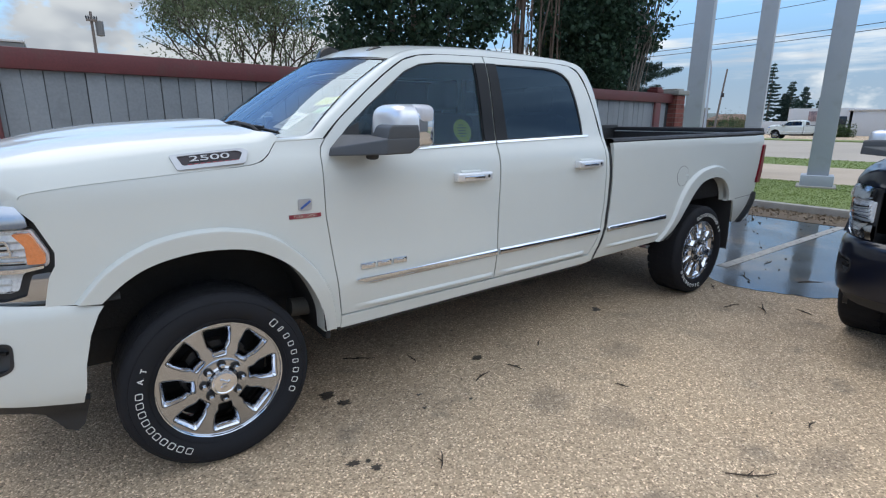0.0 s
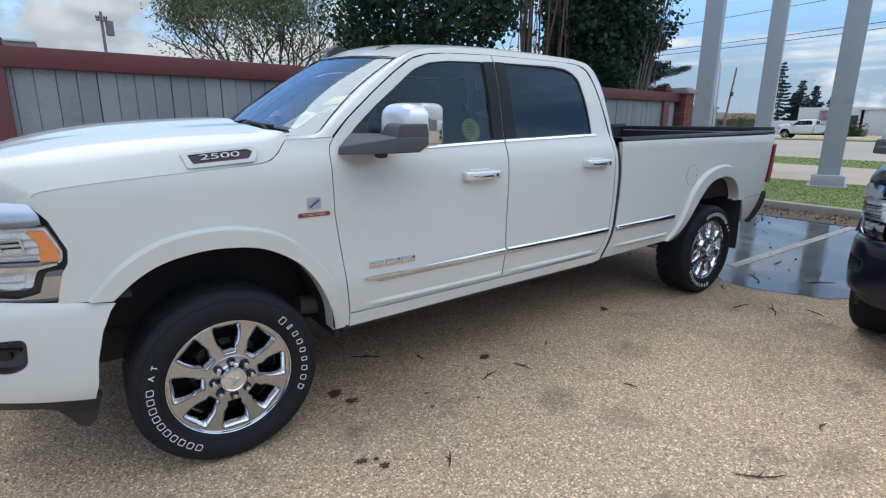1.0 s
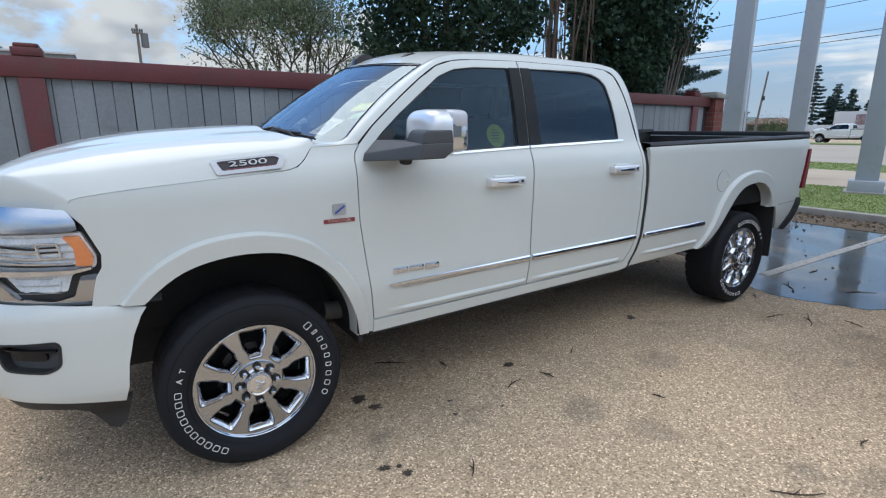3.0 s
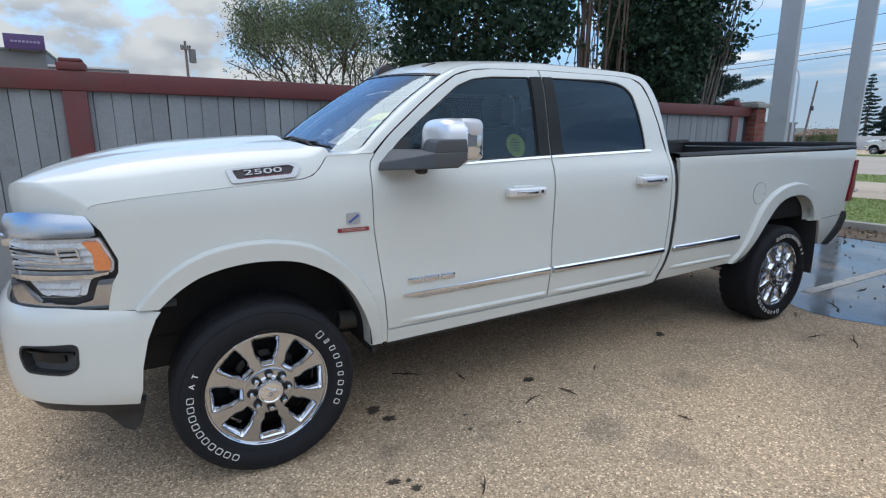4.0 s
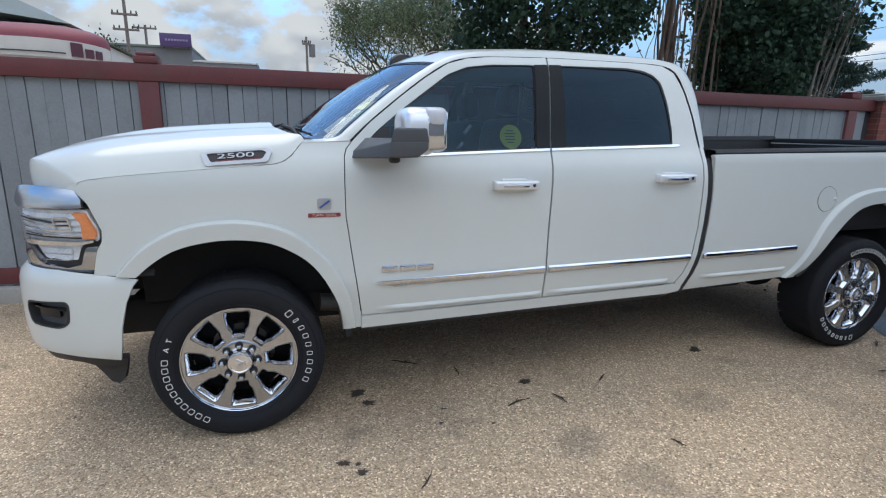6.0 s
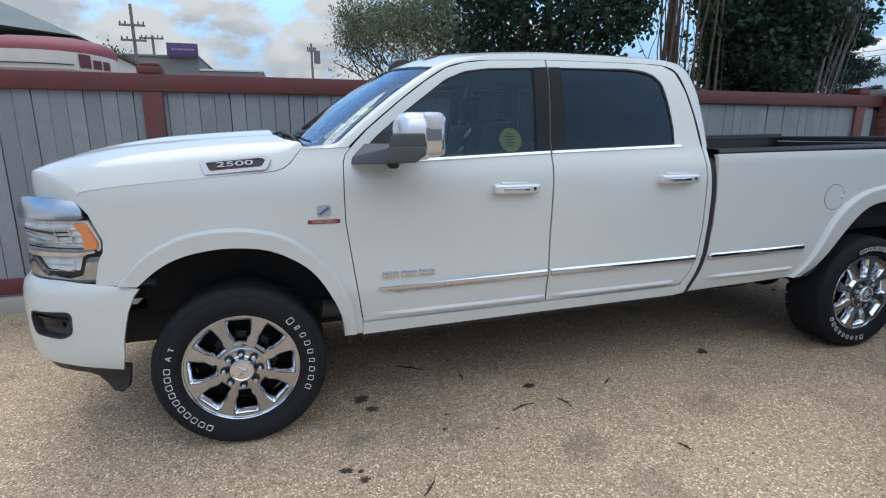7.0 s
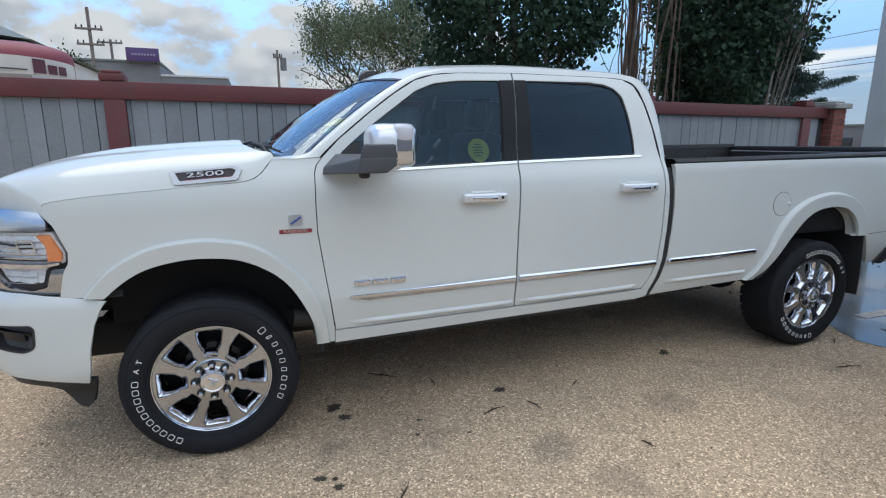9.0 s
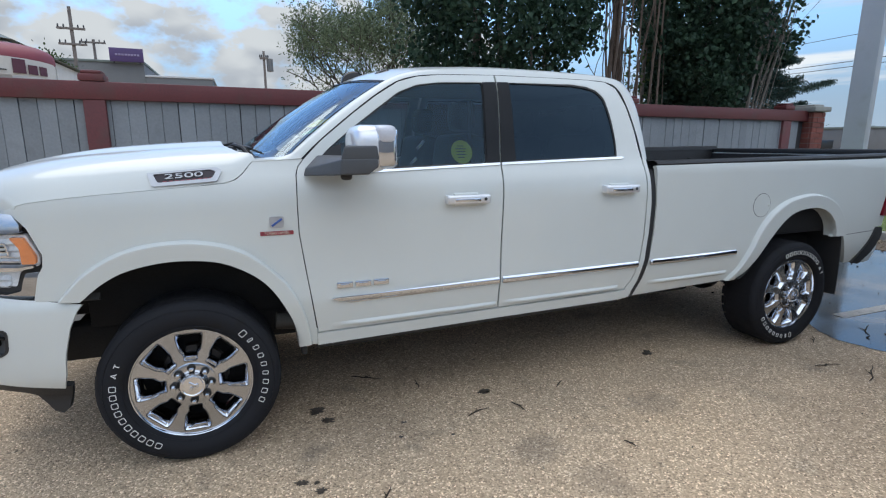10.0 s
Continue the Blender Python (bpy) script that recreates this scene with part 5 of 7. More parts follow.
def wheel():
    w = bpy.data.objects.new("wheel", None)
    scene.collection.objects.link(w)
    tagged(w, "chrome eight-spoke wheel with white-lettered tyre")
    prof = [(0.272, 0.055), (0.284, 0.028), (0.298, 0.018), (0.318, 0.008), (0.345, 0.001), (0.372, 0.004), (0.396, 0.014), (0.410, 0.024), (0.4185, 0.037), (0.4205, 0.05), (0.421, 0.08), (0.421, 0.24), (0.418, 0.275), (0.396, 0.295), (0.345, 0.305), (0.29, 0.295), (0.272, 0.26)]
    tyre = part("tyre", lathe(bmesh.new(), prof, 96), RUBBER, w, "black all-terrain tyre")
    bm = bmesh.new()
    for i in range(64):
        a = 2 * math.pi * i / 64
        m = Matrix.Rotation(a, 4, "Y")
        st = 0.004 if i % 2 else -0.004
        for y0, y1 in ((0.046, 0.078), (0.085, 0.132), (0.140, 0.180), (0.188, 0.235), (0.245, 0.290)):
            box(bm, -0.0165 + st, 0.0165 + st, y0, y1, 0.411, 0.4216, m=m)
    part("tread", bm, RUBBER, tyre)
    bm = bmesh.new()
    for r in (0.300, 0.385):
        lathe(bm, [(r - 0.002, 0.012 if r < 0.32 else 0.009), (r, (0.0095 if r < 0.32 else 0.0065)), (r + 0.002, 0.012)], 96)
    part("tyre_rib", bm, RUBBER, tyre)
    # lettering: hollow white bars, and the two letters that can be read
    def glyph(a, w2, h2, lean, st=0.0024):
        m = Matrix.Rotation(a, 4, "Y") @ Matrix.Translation((0, 0.0005, 0.342)) @ Matrix.Rotation(lean, 4, "Y")
        bm = bmesh.new()
        o = rounded([(-w2, -h2), (w2, -h2), (w2, h2), (-w2, h2)], min(w2, h2) * 0.5, 3)
        k = len(o)
        fx, fz = 1 - st / w2, 1 - st / h2
        rings = [[bm.verts.new((x * u, y, z * v)) for x, z in o] for u, v, y in ((1, 1, 0.002), (1, 1, -0.0022), (fx, fz, -0.0022), (fx, fz, 0.002))]
        for p, q in zip(rings, rings[1:]):
            for i in range(k):
                bm.faces.new((p[i], p[(i + 1) % k], q[(i + 1) % k], q[i]))
        bmesh.ops.transform(bm, matrix=m, verts=bm.verts)
        part("side_mark", bm, WHITELETTER, tyre)
    for i, k in enumerate((1.0, 0.45, 0.75, 0.85, 0.8, 0.7, 0.9, 0.95, 0.9)):
        glyph(radians(46.5 + i * 8.35), 0.0140 * k, 0.0185 if i == 0 else 0.0145, 0.12)
    for i in range(10):
        glyph(radians(211.5 + i * 7.2), 0.0145, 0.0145, 0)
    for ch, ang in (("A", 287.5), ("T", 295.5)):
        b2 = letters(ch, 0.034, 0.002)
        a = radians(ang)
        bmesh.ops.transform(b2, matrix=Matrix.Rotation(a, 4, "Y") @ Matrix.Translation((0, 0.001, 0.342)), verts=b2.verts)
        part("tyre_letter", b2, WHITELETTER, tyre)
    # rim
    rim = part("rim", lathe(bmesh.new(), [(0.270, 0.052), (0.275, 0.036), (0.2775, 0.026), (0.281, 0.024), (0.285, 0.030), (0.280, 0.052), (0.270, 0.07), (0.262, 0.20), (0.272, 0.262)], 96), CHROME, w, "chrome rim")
    bm = bmesh.new()
    edges = []
    loops = [[(0.2755 * math.cos(2 * math.pi * i / 96), 0.2755 * math.sin(2 * math.pi * i / 96)) for i in range(96)], [(0.072 * math.cos(2 * math.pi * i / 48), 0.072 * math.sin(2 * math.pi * i / 48)) for i in range(48)]]
    wins = [rim_window(k, 0.004) for k in range(8)]
    for lp in loops + wins:
        vs = [bm.verts.new((x, 0, z)) for x, z in lp]
        edges += [bm.edges.new((vs[i], vs[(i + 1) % len(vs)])) for i in range(len(vs))]
    bmesh.ops.triangle_fill(bm, use_beauty=True, use_dissolve=False, edges=edges, normal=(0, -1, 0))
    for v in bm.verts:
        v.co.y = dish(math.hypot(v.co.x, v.co.z))
    part("spoke_face", bm, POLISHED, rim, "polished alloy spokes")
    for k in range(8):
        bm = bmesh.new()
        o = rim_window(k, 0.004)
        c = Vector((sum(p[0] for p in o) / len(o), 0, sum(p[1] for p in o) / len(o)))
        rings = []
        for sc, dy in ((1.0, -0.0005), (0.985, -0.0022), (0.955, 0.0005), (0.85, 0.010), (0.71, 0.028), (0.67, 0.085)):
            rings.append([bm.verts.new(c + (Vector((x, 0, z)) - c) * sc + Vector((0, dish(math.hypot(x, z)) + dy, 0))) for x, z in o])
        for a, b in zip(rings, rings[1:]):
            for i in range(len(o)):
                j = (i + 1) % len(o)
                bm.faces.new((a[i], a[j], b[j], b[i]))
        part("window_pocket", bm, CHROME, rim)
        bm = bmesh.new()
        rings = []
        for sc, dy in ((1.06, -0.0012), (1.055, -0.0022), (1.025, -0.0022), (1.02, -0.0008)):
            rings.append([bm.verts.new(c + (Vector((x, 0, z)) - c) * sc + Vector((0, dish(math.hypot(x, z)) + dy, 0))) for x, z in o])
        for a, b in zip(rings, rings[1:]):
            for i in range(len(o)):
                j = (i + 1) % len(o)
                bm.faces.new((a[i], a[j], b[j], b[i]))
        part("window_groove", bm, BLACK, rim, "dark line round the spoke window")
    bm = bmesh.new()
    lathe(bm, [(0.0001, 0.135), (0.16, 0.135), (0.165, 0.15), (0.165, 0.17)], 40)
    part("brake_disc", bm, surface("brake_steel", (0.12, 0.11, 0.10), rough=0.45, metal=0.8), w)
    bm = bmesh.new()
    lathe(bm, [(0.0001, 0.20), (0.25, 0.20)], 40)
    part("back_plate", bm, UNDER, w)
    part("hub", lathe(bmesh.new(), [(0.075, dish(0.075)), (0.106, dish(0.1) + 0.002), (0.108, dish(0.1) - 0.002), (0.10, dish(0.1) - 0.006), (0.072, 0.022), (0.064, 0.014), (0.064, 0.006)], 64), POLISHED, w)
    cap = part("centre_cap", lathe(bmesh.new(), [(0.064, 0.022), (0.0625, 0.002), (0.056, -0.010), (0.050, -0.012), (0.046, -0.009), (0.0001, -0.013)], 48), SATIN, w, "polished centre cap")
    bm = bmesh.new()
    for a in (35, 145):
        box(bm, -0.026, 0.026, -0.018, -0.010, -0.006, 0.006, 0.003, m=Matrix.Rotation(radians(a), 4, "Y") @ Matrix.Translation((0, 0, 0.008)))
    box(bm, -0.012, 0.012, -0.018, -0.010, -0.022, 0.0, 0.004)
    part("cap_emblem", bm, CHROME, cap)
    for k in range(8):
        a = 2 * math.pi * k / 8
        bm = lathe(bmesh.new(), [(0.0125, 0.03), (0.0125, -0.006), (0.0105, -0.012), (0.005, -0.015), (0.0001, -0.0155)], 6, (0.0855 * math.cos(a), 0.0, 0.0855 * math.sin(a)))
        part("lug_nut", bm, CHROME, w)
        # flat dark disc: the shade of a nut recess put into its colour
        bm = lathe(bmesh.new(), [(0.0002, 0.0105), (0.0165, 0.0105), (0.0180, 0.0090), (0.0192, 0.0105), (0.0192, 0.03)], 20, (0.0855 * math.cos(a), 0.0, 0.0855 * math.sin(a)))
        part("nut_shade_disc", bm, DARKMETAL, w, "dark disc round the nut, recess shade put into its colour")
    return w


w0 = wheel()
spots = [((0.0, 0.030, 0.425), 0, 0), ((4.305, 0.030, 0.425), 128, 0), ((0.0, WIDE - 0.030, 0.425), 40, 180), ((4.305, WIDE - 0.030, 0.425), 75, 180)]
for i, (p, spin, turn) in enumerate(spots):
    m = Matrix.Translation(p) @ Matrix.Rotation(radians(turn), 4, "Z") @ Matrix.Rotation(radians(spin), 4, "Y")
    if i == 0:
        w0.matrix_basis = m
        w0.parent = truck
    else:
        copy_thing(w0, m).parent = truck

# -- papers on the glass --
bm = bmesh.new()
n = 28
c = (1.490, 1.552)
disc = [(c[0] + 0.066 * math.cos(2 * math.pi * i / n), c[1] + 0.066 * math.sin(2 * math.pi * i / n)) for i in range(n)]
st = panel("round_sticker", disc, raised(flank, -0.0165), YELLOW, NEAR_DOOR, "round yellow notice sticker on the window", thick=0.001)
bm = bmesh.new()
for i, wd in enumerate((0.03, 0.055, 0.045, 0.05, 0.03)):
    z = 1.585 - i * 0.016
    x, y, _ = flank(1.49, z)
    box(bm, 1.49 - wd / 2 - 0.01, 1.49 + wd / 2, y + 0.0150, y + 0.0162, z - 0.0025, z + 0.0025)
part("sticker_bars", bm, INK, st)


def behind_ws(u, y):
    """A point just behind the windshield, at height share u and depth y."""
    v = min((k * 0.002 for k in range(250)), key=lambda q: abs(ws_pos(u, q).y - y))
    return ws_pos(u, v) + Vector((0.008, 0.003, -0.010))


sheet = [Vector(q) for q in ((0.497, 0.371, 1.560), (0.600, 0.307, 1.638), (0.593, 0.448, 1.652), (0.494, 0.570, 1.572))]


def on_sheet(a, b, out=0.0):
    return sheet[0].lerp(sheet[1], a).lerp(sheet[3].lerp(sheet[2], a), b) + Vector((-0.6, -0.1, 0.8)) * out


bm = bmesh.new()
grid(bm, 4, 4, on_sheet, thick=0.001)
paper = part("paper_sheet", bm, PAPER, ws, "white printed paper sheet behind the windshield")
bm = bmesh.new()
for i in range(7):
    grid(bm, 1, 1, lambda a, b: on_sheet(0.16 + 0.095 * i + 0.06 * a, 0.16 + (0.66 - 0.1 * (i % 3)) * b, 0.002))
part("sheet_print", bm, surface("grey_print", (0.55, 0.56, 0.58), rough=0.7, scale=20), paper)
for name, u0, u1, y0, y1, mt, lb in (("yellow_tag", 0.36, 0.45, 0.285, 0.350, YELLOW, "yellow tag on the windshield"), ("green_tag", 0.27, 0.33, 0.262, 0.300, GREENTAG, "green tag on the windshield")):
    bm = bmesh.new()
    grid(bm, 3, 3, lambda a, b: behind_ws(u0 + (u1 - u0) * a, y0 + (y1 - y0) * b), thick=0.001)
    part(name, bm, mt, ws, lb)
# ---- the place ----
def aggregate(name, k=1.0, marks=()):
    """Worn asphalt with pale and dark stones showing, patched and stained."""
    m = bpy.data.materials.new(name)
    m.use_nodes = True
    n, l = m.node_tree.nodes, m.node_tree.links
    p = n["Principled BSDF"]
    tc = n.new("ShaderNodeTexCoord")

    def noise_node(scale, detail=5):
        q = n.new("ShaderNodeTexNoise")
        q.inputs["Scale"].default_value, q.inputs["Detail"].default_value = scale, detail
        l.new(tc.outputs["Object"], q.inputs["Vector"])
        return q.outputs["Fac"]

    def ramp(fac, stops):
        q = n.new("ShaderNodeValToRGB")
        while len(q.color_ramp.elements) < len(stops):
            q.color_ramp.elements.new(0.5)
        for e, (pos, c) in zip(q.color_ramp.elements, stops):
            e.position, e.color = pos, rgb(c)
        l.new(fac, q.inputs["Fac"])
        return q.outputs["Color"]

    def mix(fac, x, y, mode="MIX"):
        q = n.new("ShaderNodeMix")
        q.data_type, q.blend_type = "RGBA", mode
        if isinstance(fac, float):
            q.inputs["Factor"].default_value = fac
        else:
            l.new(fac, q.inputs["Factor"])
        l.new(x, q.inputs["A"])
        if isinstance(y, tuple):
            q.inputs["B"].default_value = rgb(y)
        else:
            l.new(y, q.inputs["B"])
        return q.outputs["Result"]
    stones = n.new("ShaderNodeTexVoronoi")
    stones.inputs["Scale"].default_value, stones.inputs["Randomness"].default_value = 118, 1.0
    l.new(tc.outputs["Object"], stones.inputs["Vector"])
    sep = n.new("ShaderNodeSeparateColor")
    l.new(stones.outputs["Color"], sep.inputs["Color"])
    tint = ramp(sep.outputs["Red"], [(0.0, (0.15 * k, 0.108 * k, 0.072 * k)), (0.20, (0.262 * k, 0.193 * k, 0.127 * k)), (0.72, (0.362 * k, 0.270 * k, 0.180 * k)), (0.90, (0.47 * k, 0.365 * k, 0.25 * k)), (1.0, (0.66 * k, 0.54 * k, 0.39 * k))])
    patch = ramp(noise_node(0.55, 7), [(0.30, (0.70, 0.70, 0.71)), (0.52, (1.0, 1.0, 1.0)), (0.75, (1.10, 1.08, 1.05))])
    col = mix(1.0, tint, patch, "MULTIPLY")
    worn = ramp(noise_node(2.6, 6), [(0.60, (0, 0, 0)), (0.74, (0.55, 0.55, 0.55))])
    col = mix(worn, col, (0.16, 0.135, 0.105))
    spots = ramp(noise_node(9.0, 4), [(0.70, (0, 0, 0)), (0.76, (0.7, 0.7, 0.7))])
    col = mix(spots, col, (0.08, 0.066, 0.05))
    rag = n.new("ShaderNodeMapRange")
    rag.inputs["To Min"].default_value, rag.inputs["To Max"].default_value = -0.55, 0.55
    l.new(noise_node(9.0, 6), rag.inputs["Value"])
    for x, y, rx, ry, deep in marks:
        # a darker patch with a ragged soft rim: old stains and broad faint areas
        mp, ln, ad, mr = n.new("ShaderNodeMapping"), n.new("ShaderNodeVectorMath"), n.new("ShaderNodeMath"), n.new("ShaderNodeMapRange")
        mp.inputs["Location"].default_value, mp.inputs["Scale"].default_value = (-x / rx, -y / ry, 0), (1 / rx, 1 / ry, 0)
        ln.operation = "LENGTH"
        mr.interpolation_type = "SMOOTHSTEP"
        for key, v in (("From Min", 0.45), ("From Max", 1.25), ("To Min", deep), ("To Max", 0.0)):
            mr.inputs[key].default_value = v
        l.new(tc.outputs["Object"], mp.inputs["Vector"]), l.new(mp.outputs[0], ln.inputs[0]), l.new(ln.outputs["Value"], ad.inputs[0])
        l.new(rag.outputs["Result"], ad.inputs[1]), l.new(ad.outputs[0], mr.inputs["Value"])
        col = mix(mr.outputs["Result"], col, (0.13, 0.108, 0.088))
    l.new(col, p.inputs["Base Color"])
    p.inputs["Roughness"].default_value = 0.78
    p.inputs["Specular IOR Level"].default_value = 0.35
    bp = n.new("ShaderNodeBump")
    bp.inputs["Strength"].default_value, bp.inputs["Distance"].default_value, bp.invert = 0.7, 0.006, True
    l.new(stones.outputs["Distance"], bp.inputs["Height"]), l.new(bp.outputs["Normal"], p.inputs["Normal"])
    return m


# the last two marks are broad faint patches along the truck's near side
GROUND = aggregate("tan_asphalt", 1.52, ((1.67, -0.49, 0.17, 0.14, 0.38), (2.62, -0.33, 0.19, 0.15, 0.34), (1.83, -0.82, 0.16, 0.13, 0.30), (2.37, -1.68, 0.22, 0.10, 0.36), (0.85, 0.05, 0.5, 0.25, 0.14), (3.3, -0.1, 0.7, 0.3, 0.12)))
WET = surface("wet_asphalt", (0.050, 0.055, 0.065), (0.03, 0.034, 0.04), rough=0.04, scale=1.6, fine=11, bump=0.25, rough2=0.20, spec=0.5, dirt=((0.15, 0.115, 0.085), 1.5, 0.55, 0.63))
GRASS = surface("grass_soil", (0.20, 0.25, 0.08), (0.16, 0.20, 0.065), rough=0.9, scale=2.0, fine=90, bump=0.8)
CONCRETE = surface("pale_concrete", (0.48, 0.39, 0.29), (0.40, 0.32, 0.24), rough=0.85, scale=0.8, fine=60, bump=0.3)
KERB = surface("kerb_concrete", (0.40, 0.38, 0.34), (0.28, 0.265, 0.24), rough=0.85, scale=3, fine=90, bump=0.5)
ROAD = surface("pale_road", (0.42, 0.36, 0.29), (0.34, 0.295, 0.24), rough=0.85, scale=0.3, fine=40, bump=0.2)
LINE = surface("road_paint", (0.46, 0.44, 0.41), (0.34, 0.32, 0.29), rough=0.6, scale=8, fine=60, dirt=((0.25, 0.24, 0.22), 14, 0.55, 0.7))
bm = bmesh.new()
bmesh.ops.create_circle(bm, cap_ends=True, radius=2500, segments=64)
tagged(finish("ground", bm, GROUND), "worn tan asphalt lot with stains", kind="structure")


def slab(name, x0, x1, y0, y1, z0, z1, material, label, bevel=0.0):
    return tagged(finish(name, boxed(x0, x1, y0, y1, z0, z1, bevel), material), label, kind="structure")


slab("grass_strip", 10.5, 15.2, -60, 9.0, -0.1, 0.11, GRASS, "mown grass strip behind the kerb")
slab("pavement", 15.2, 21.3, -80, 120, -0.1, 0.10, CONCRETE, "pale concrete pavement")
slab("verge", 21.3, 26.0, -80, 120, -0.1, 0.09, GRASS, "grass verge beside the road")
slab("road", 26.0, 55.0, -200, 300, -0.1, 0.03, ROAD, "wide pale road")
slab("kerb", 10.32, 10.5, -60, 9.0, -0.1, 0.14, KERB, "concrete kerb", 0.02)
slab("fence_kerb", -12.0, 8.5, 2.80, 3.10, -0.1, 0.14, KERB, "low concrete kerb under the fence", 0.02)

# puddle
bm = bmesh.new()
edge = arcline([(5.6, 1.6), (5.25, 0.7), (4.86, 0.10), (4.86, -0.22), (4.95, -0.50), (5.08, -0.72), (5.24, -0.86), (5.6, -1.3), (6.4, -1.9), (8.6, -2.3), (9.7, -1.2), (9.95, 0.6), (9.9, 2.2), (8.2, 2.6), (6.6, 2.4), (6.0, 2.1)], 20)
vs = [bm.verts.new((x + 0.07 * noise.noise((x * 2.5, y * 2.5, 1)) + 0.035 * noise.noise((x * 9, y * 9, 3)), y + 0.07 * noise.noise((x * 2.5, y * 2.5, 7)) + 0.035 * noise.noise((x * 9, y * 9, 9)), 0.005)) for x, y in edge]
bm.faces.new(vs)
bmesh.ops.recalc_face_normals(bm, faces=bm.faces)
bmesh.ops.triangulate(bm, faces=bm.faces)
tagged(finish("puddle", bm, WET), "shallow rain puddle reflecting the sky", "puddle", kind="structure")
slab("stall_line", 5.45, 9.6, 0.28, 0.39, 0.0, 0.009, LINE, "worn white parking line")

# fence
RED = surface("red_paint", (0.140, 0.031, 0.032), (0.105, 0.025, 0.026), rough=0.55, scale=4, fine=60, bump=0.3, dirt=((0.10, 0.04, 0.035), 5, 0.55, 0.75), shift=0.08)
BOARD = surface("weathered_board", (0.252, 0.270, 0.285), (0.205, 0.220, 0.235), rough=0.75, scale=3, fine=50, bump=0.4, dirt=((0.15, 0.158, 0.168), 6, 0.55, 0.9), shift=0.10)
GAPSHEET = surface("dark_gap_sheet", (0.05, 0.052, 0.055), (0.035, 0.036, 0.038), rough=0.85, scale=3, fine=50, bump=0.4)
FY = 2.92
fence = thing("fence", "grey vertical board fence with dark red rail and posts", "fence", at=(0, FY, 0))
fence.rotation_euler[1] = radians(0.24)
def fpart(name, bm, mat, label=""):
    bmesh.ops.translate(bm, vec=(0, -FY, 0), verts=bm.verts)
    return part(name, bm, mat, fence, label)
fpart("top_rail", boxed(-12, 8.42, FY - 0.05, FY + 0.12, 1.98, 2.136, 0.008), RED, "dark red top rail")
fpart("bottom_rail", boxed(-12, 8.42, FY - 0.03, FY + 0.06, 0.15, 0.30, 0.008), RED, "dark red bottom rail")
for x in (-9.79, -6.82, -3.85, -0.89, 2.08, 5.04, 7.975):
    fpart("post", boxed(x - 0.085, x + 0.085, FY - 0.043, FY + 0.13, 0.12, 1.98, 0.006), RED, "dark red post")
    cap = bmesh.new()
    box(cap, x - 0.098, x + 0.098, FY - 0.06, FY + 0.14, 2.137, 2.20, 0.01)
    box(cap, x - 0.08, x + 0.08, FY - 0.045, FY + 0.125, 2.20, 2.232, 0.014)
    fpart("post_cap", cap, RED, "dark red post cap above the rail")
# added sheet, coloured dark so that the gaps between boards look shaded
fpart("backing_board", boxed(-12, 8.42, FY + 0.032, FY + 0.05, 0.29, 1.982), GAPSHEET)
x = -12.0
rnd = random.Random(4)
while x < 8.28:
    w = 0.133 + rnd.uniform(-0.006, 0.006)
    d = rnd.uniform(-0.006, 0.006)
    fpart("board", boxed(x, x + w, FY + d, FY + d + 0.022, 0.27, 1.985, 0.003, 1), BOARD)
    x += w + rnd.choice((0.002, 0.003, 0.004, 0.005, 0.006, 0.008))

# plain wall added unseen behind the camera to block low sky light
slab("low_sky_blocker", -45, 13, -16.4, -16.0, -0.1, 4.4, surface("grey_plaster", (0.30, 0.30, 0.29), (0.24, 0.24, 0.235), rough=0.85, scale=0.6, fine=30, bump=0.3), "plain grey wall added unseen to block low sky light")
# ---- trees ----
def leafy(name, dark, light, glow):
    m = bpy.data.materials.new(name)
    m.use_nodes = True
    n, l = m.node_tree.nodes, m.node_tree.links
    p = n["Principled BSDF"]
    g, r = n.new("ShaderNodeNewGeometry"), n.new("ShaderNodeValToRGB")
    r.color_ramp.elements[0].color, r.color_ramp.elements[1].color = rgb(dark), rgb(light)
    l.new(g.outputs["Random Per Island"], r.inputs["Fac"]), l.new(r.outputs["Color"], p.inputs["Base Color"])
    p.inputs["Roughness"].default_value, p.inputs["Specular IOR Level"].default_value = 0.6, 0.3
    t, mx = n.new("ShaderNodeBsdfTranslucent"), n.new("ShaderNodeMixShader")
    mx.inputs[0].default_value = glow
    l.new(r.outputs["Color"], t.inputs["Color"])
    l.new(p.outputs[0], mx.inputs[1]), l.new(t.outputs[0], mx.inputs[2]), l.new(mx.outputs[0], n["Material Output"].inputs[0])
    return m


POPLAR = leafy("poplar_leaf", (0.017, 0.040, 0.027), (0.056, 0.106, 0.062), 0.3)
WILLOW = leafy("willow_leaf", (0.065, 0.095, 0.052), (0.19, 0.235, 0.14), 0.45)
SPRUCE = leafy("spruce_needle", (0.022, 0.048, 0.042), (0.060, 0.105, 0.092), 0.1)
BARK = surface("grey_bark", (0.27, 0.22, 0.18), (0.15, 0.125, 0.10), rough=0.9, scale=6, fine=45, bump=0.9)


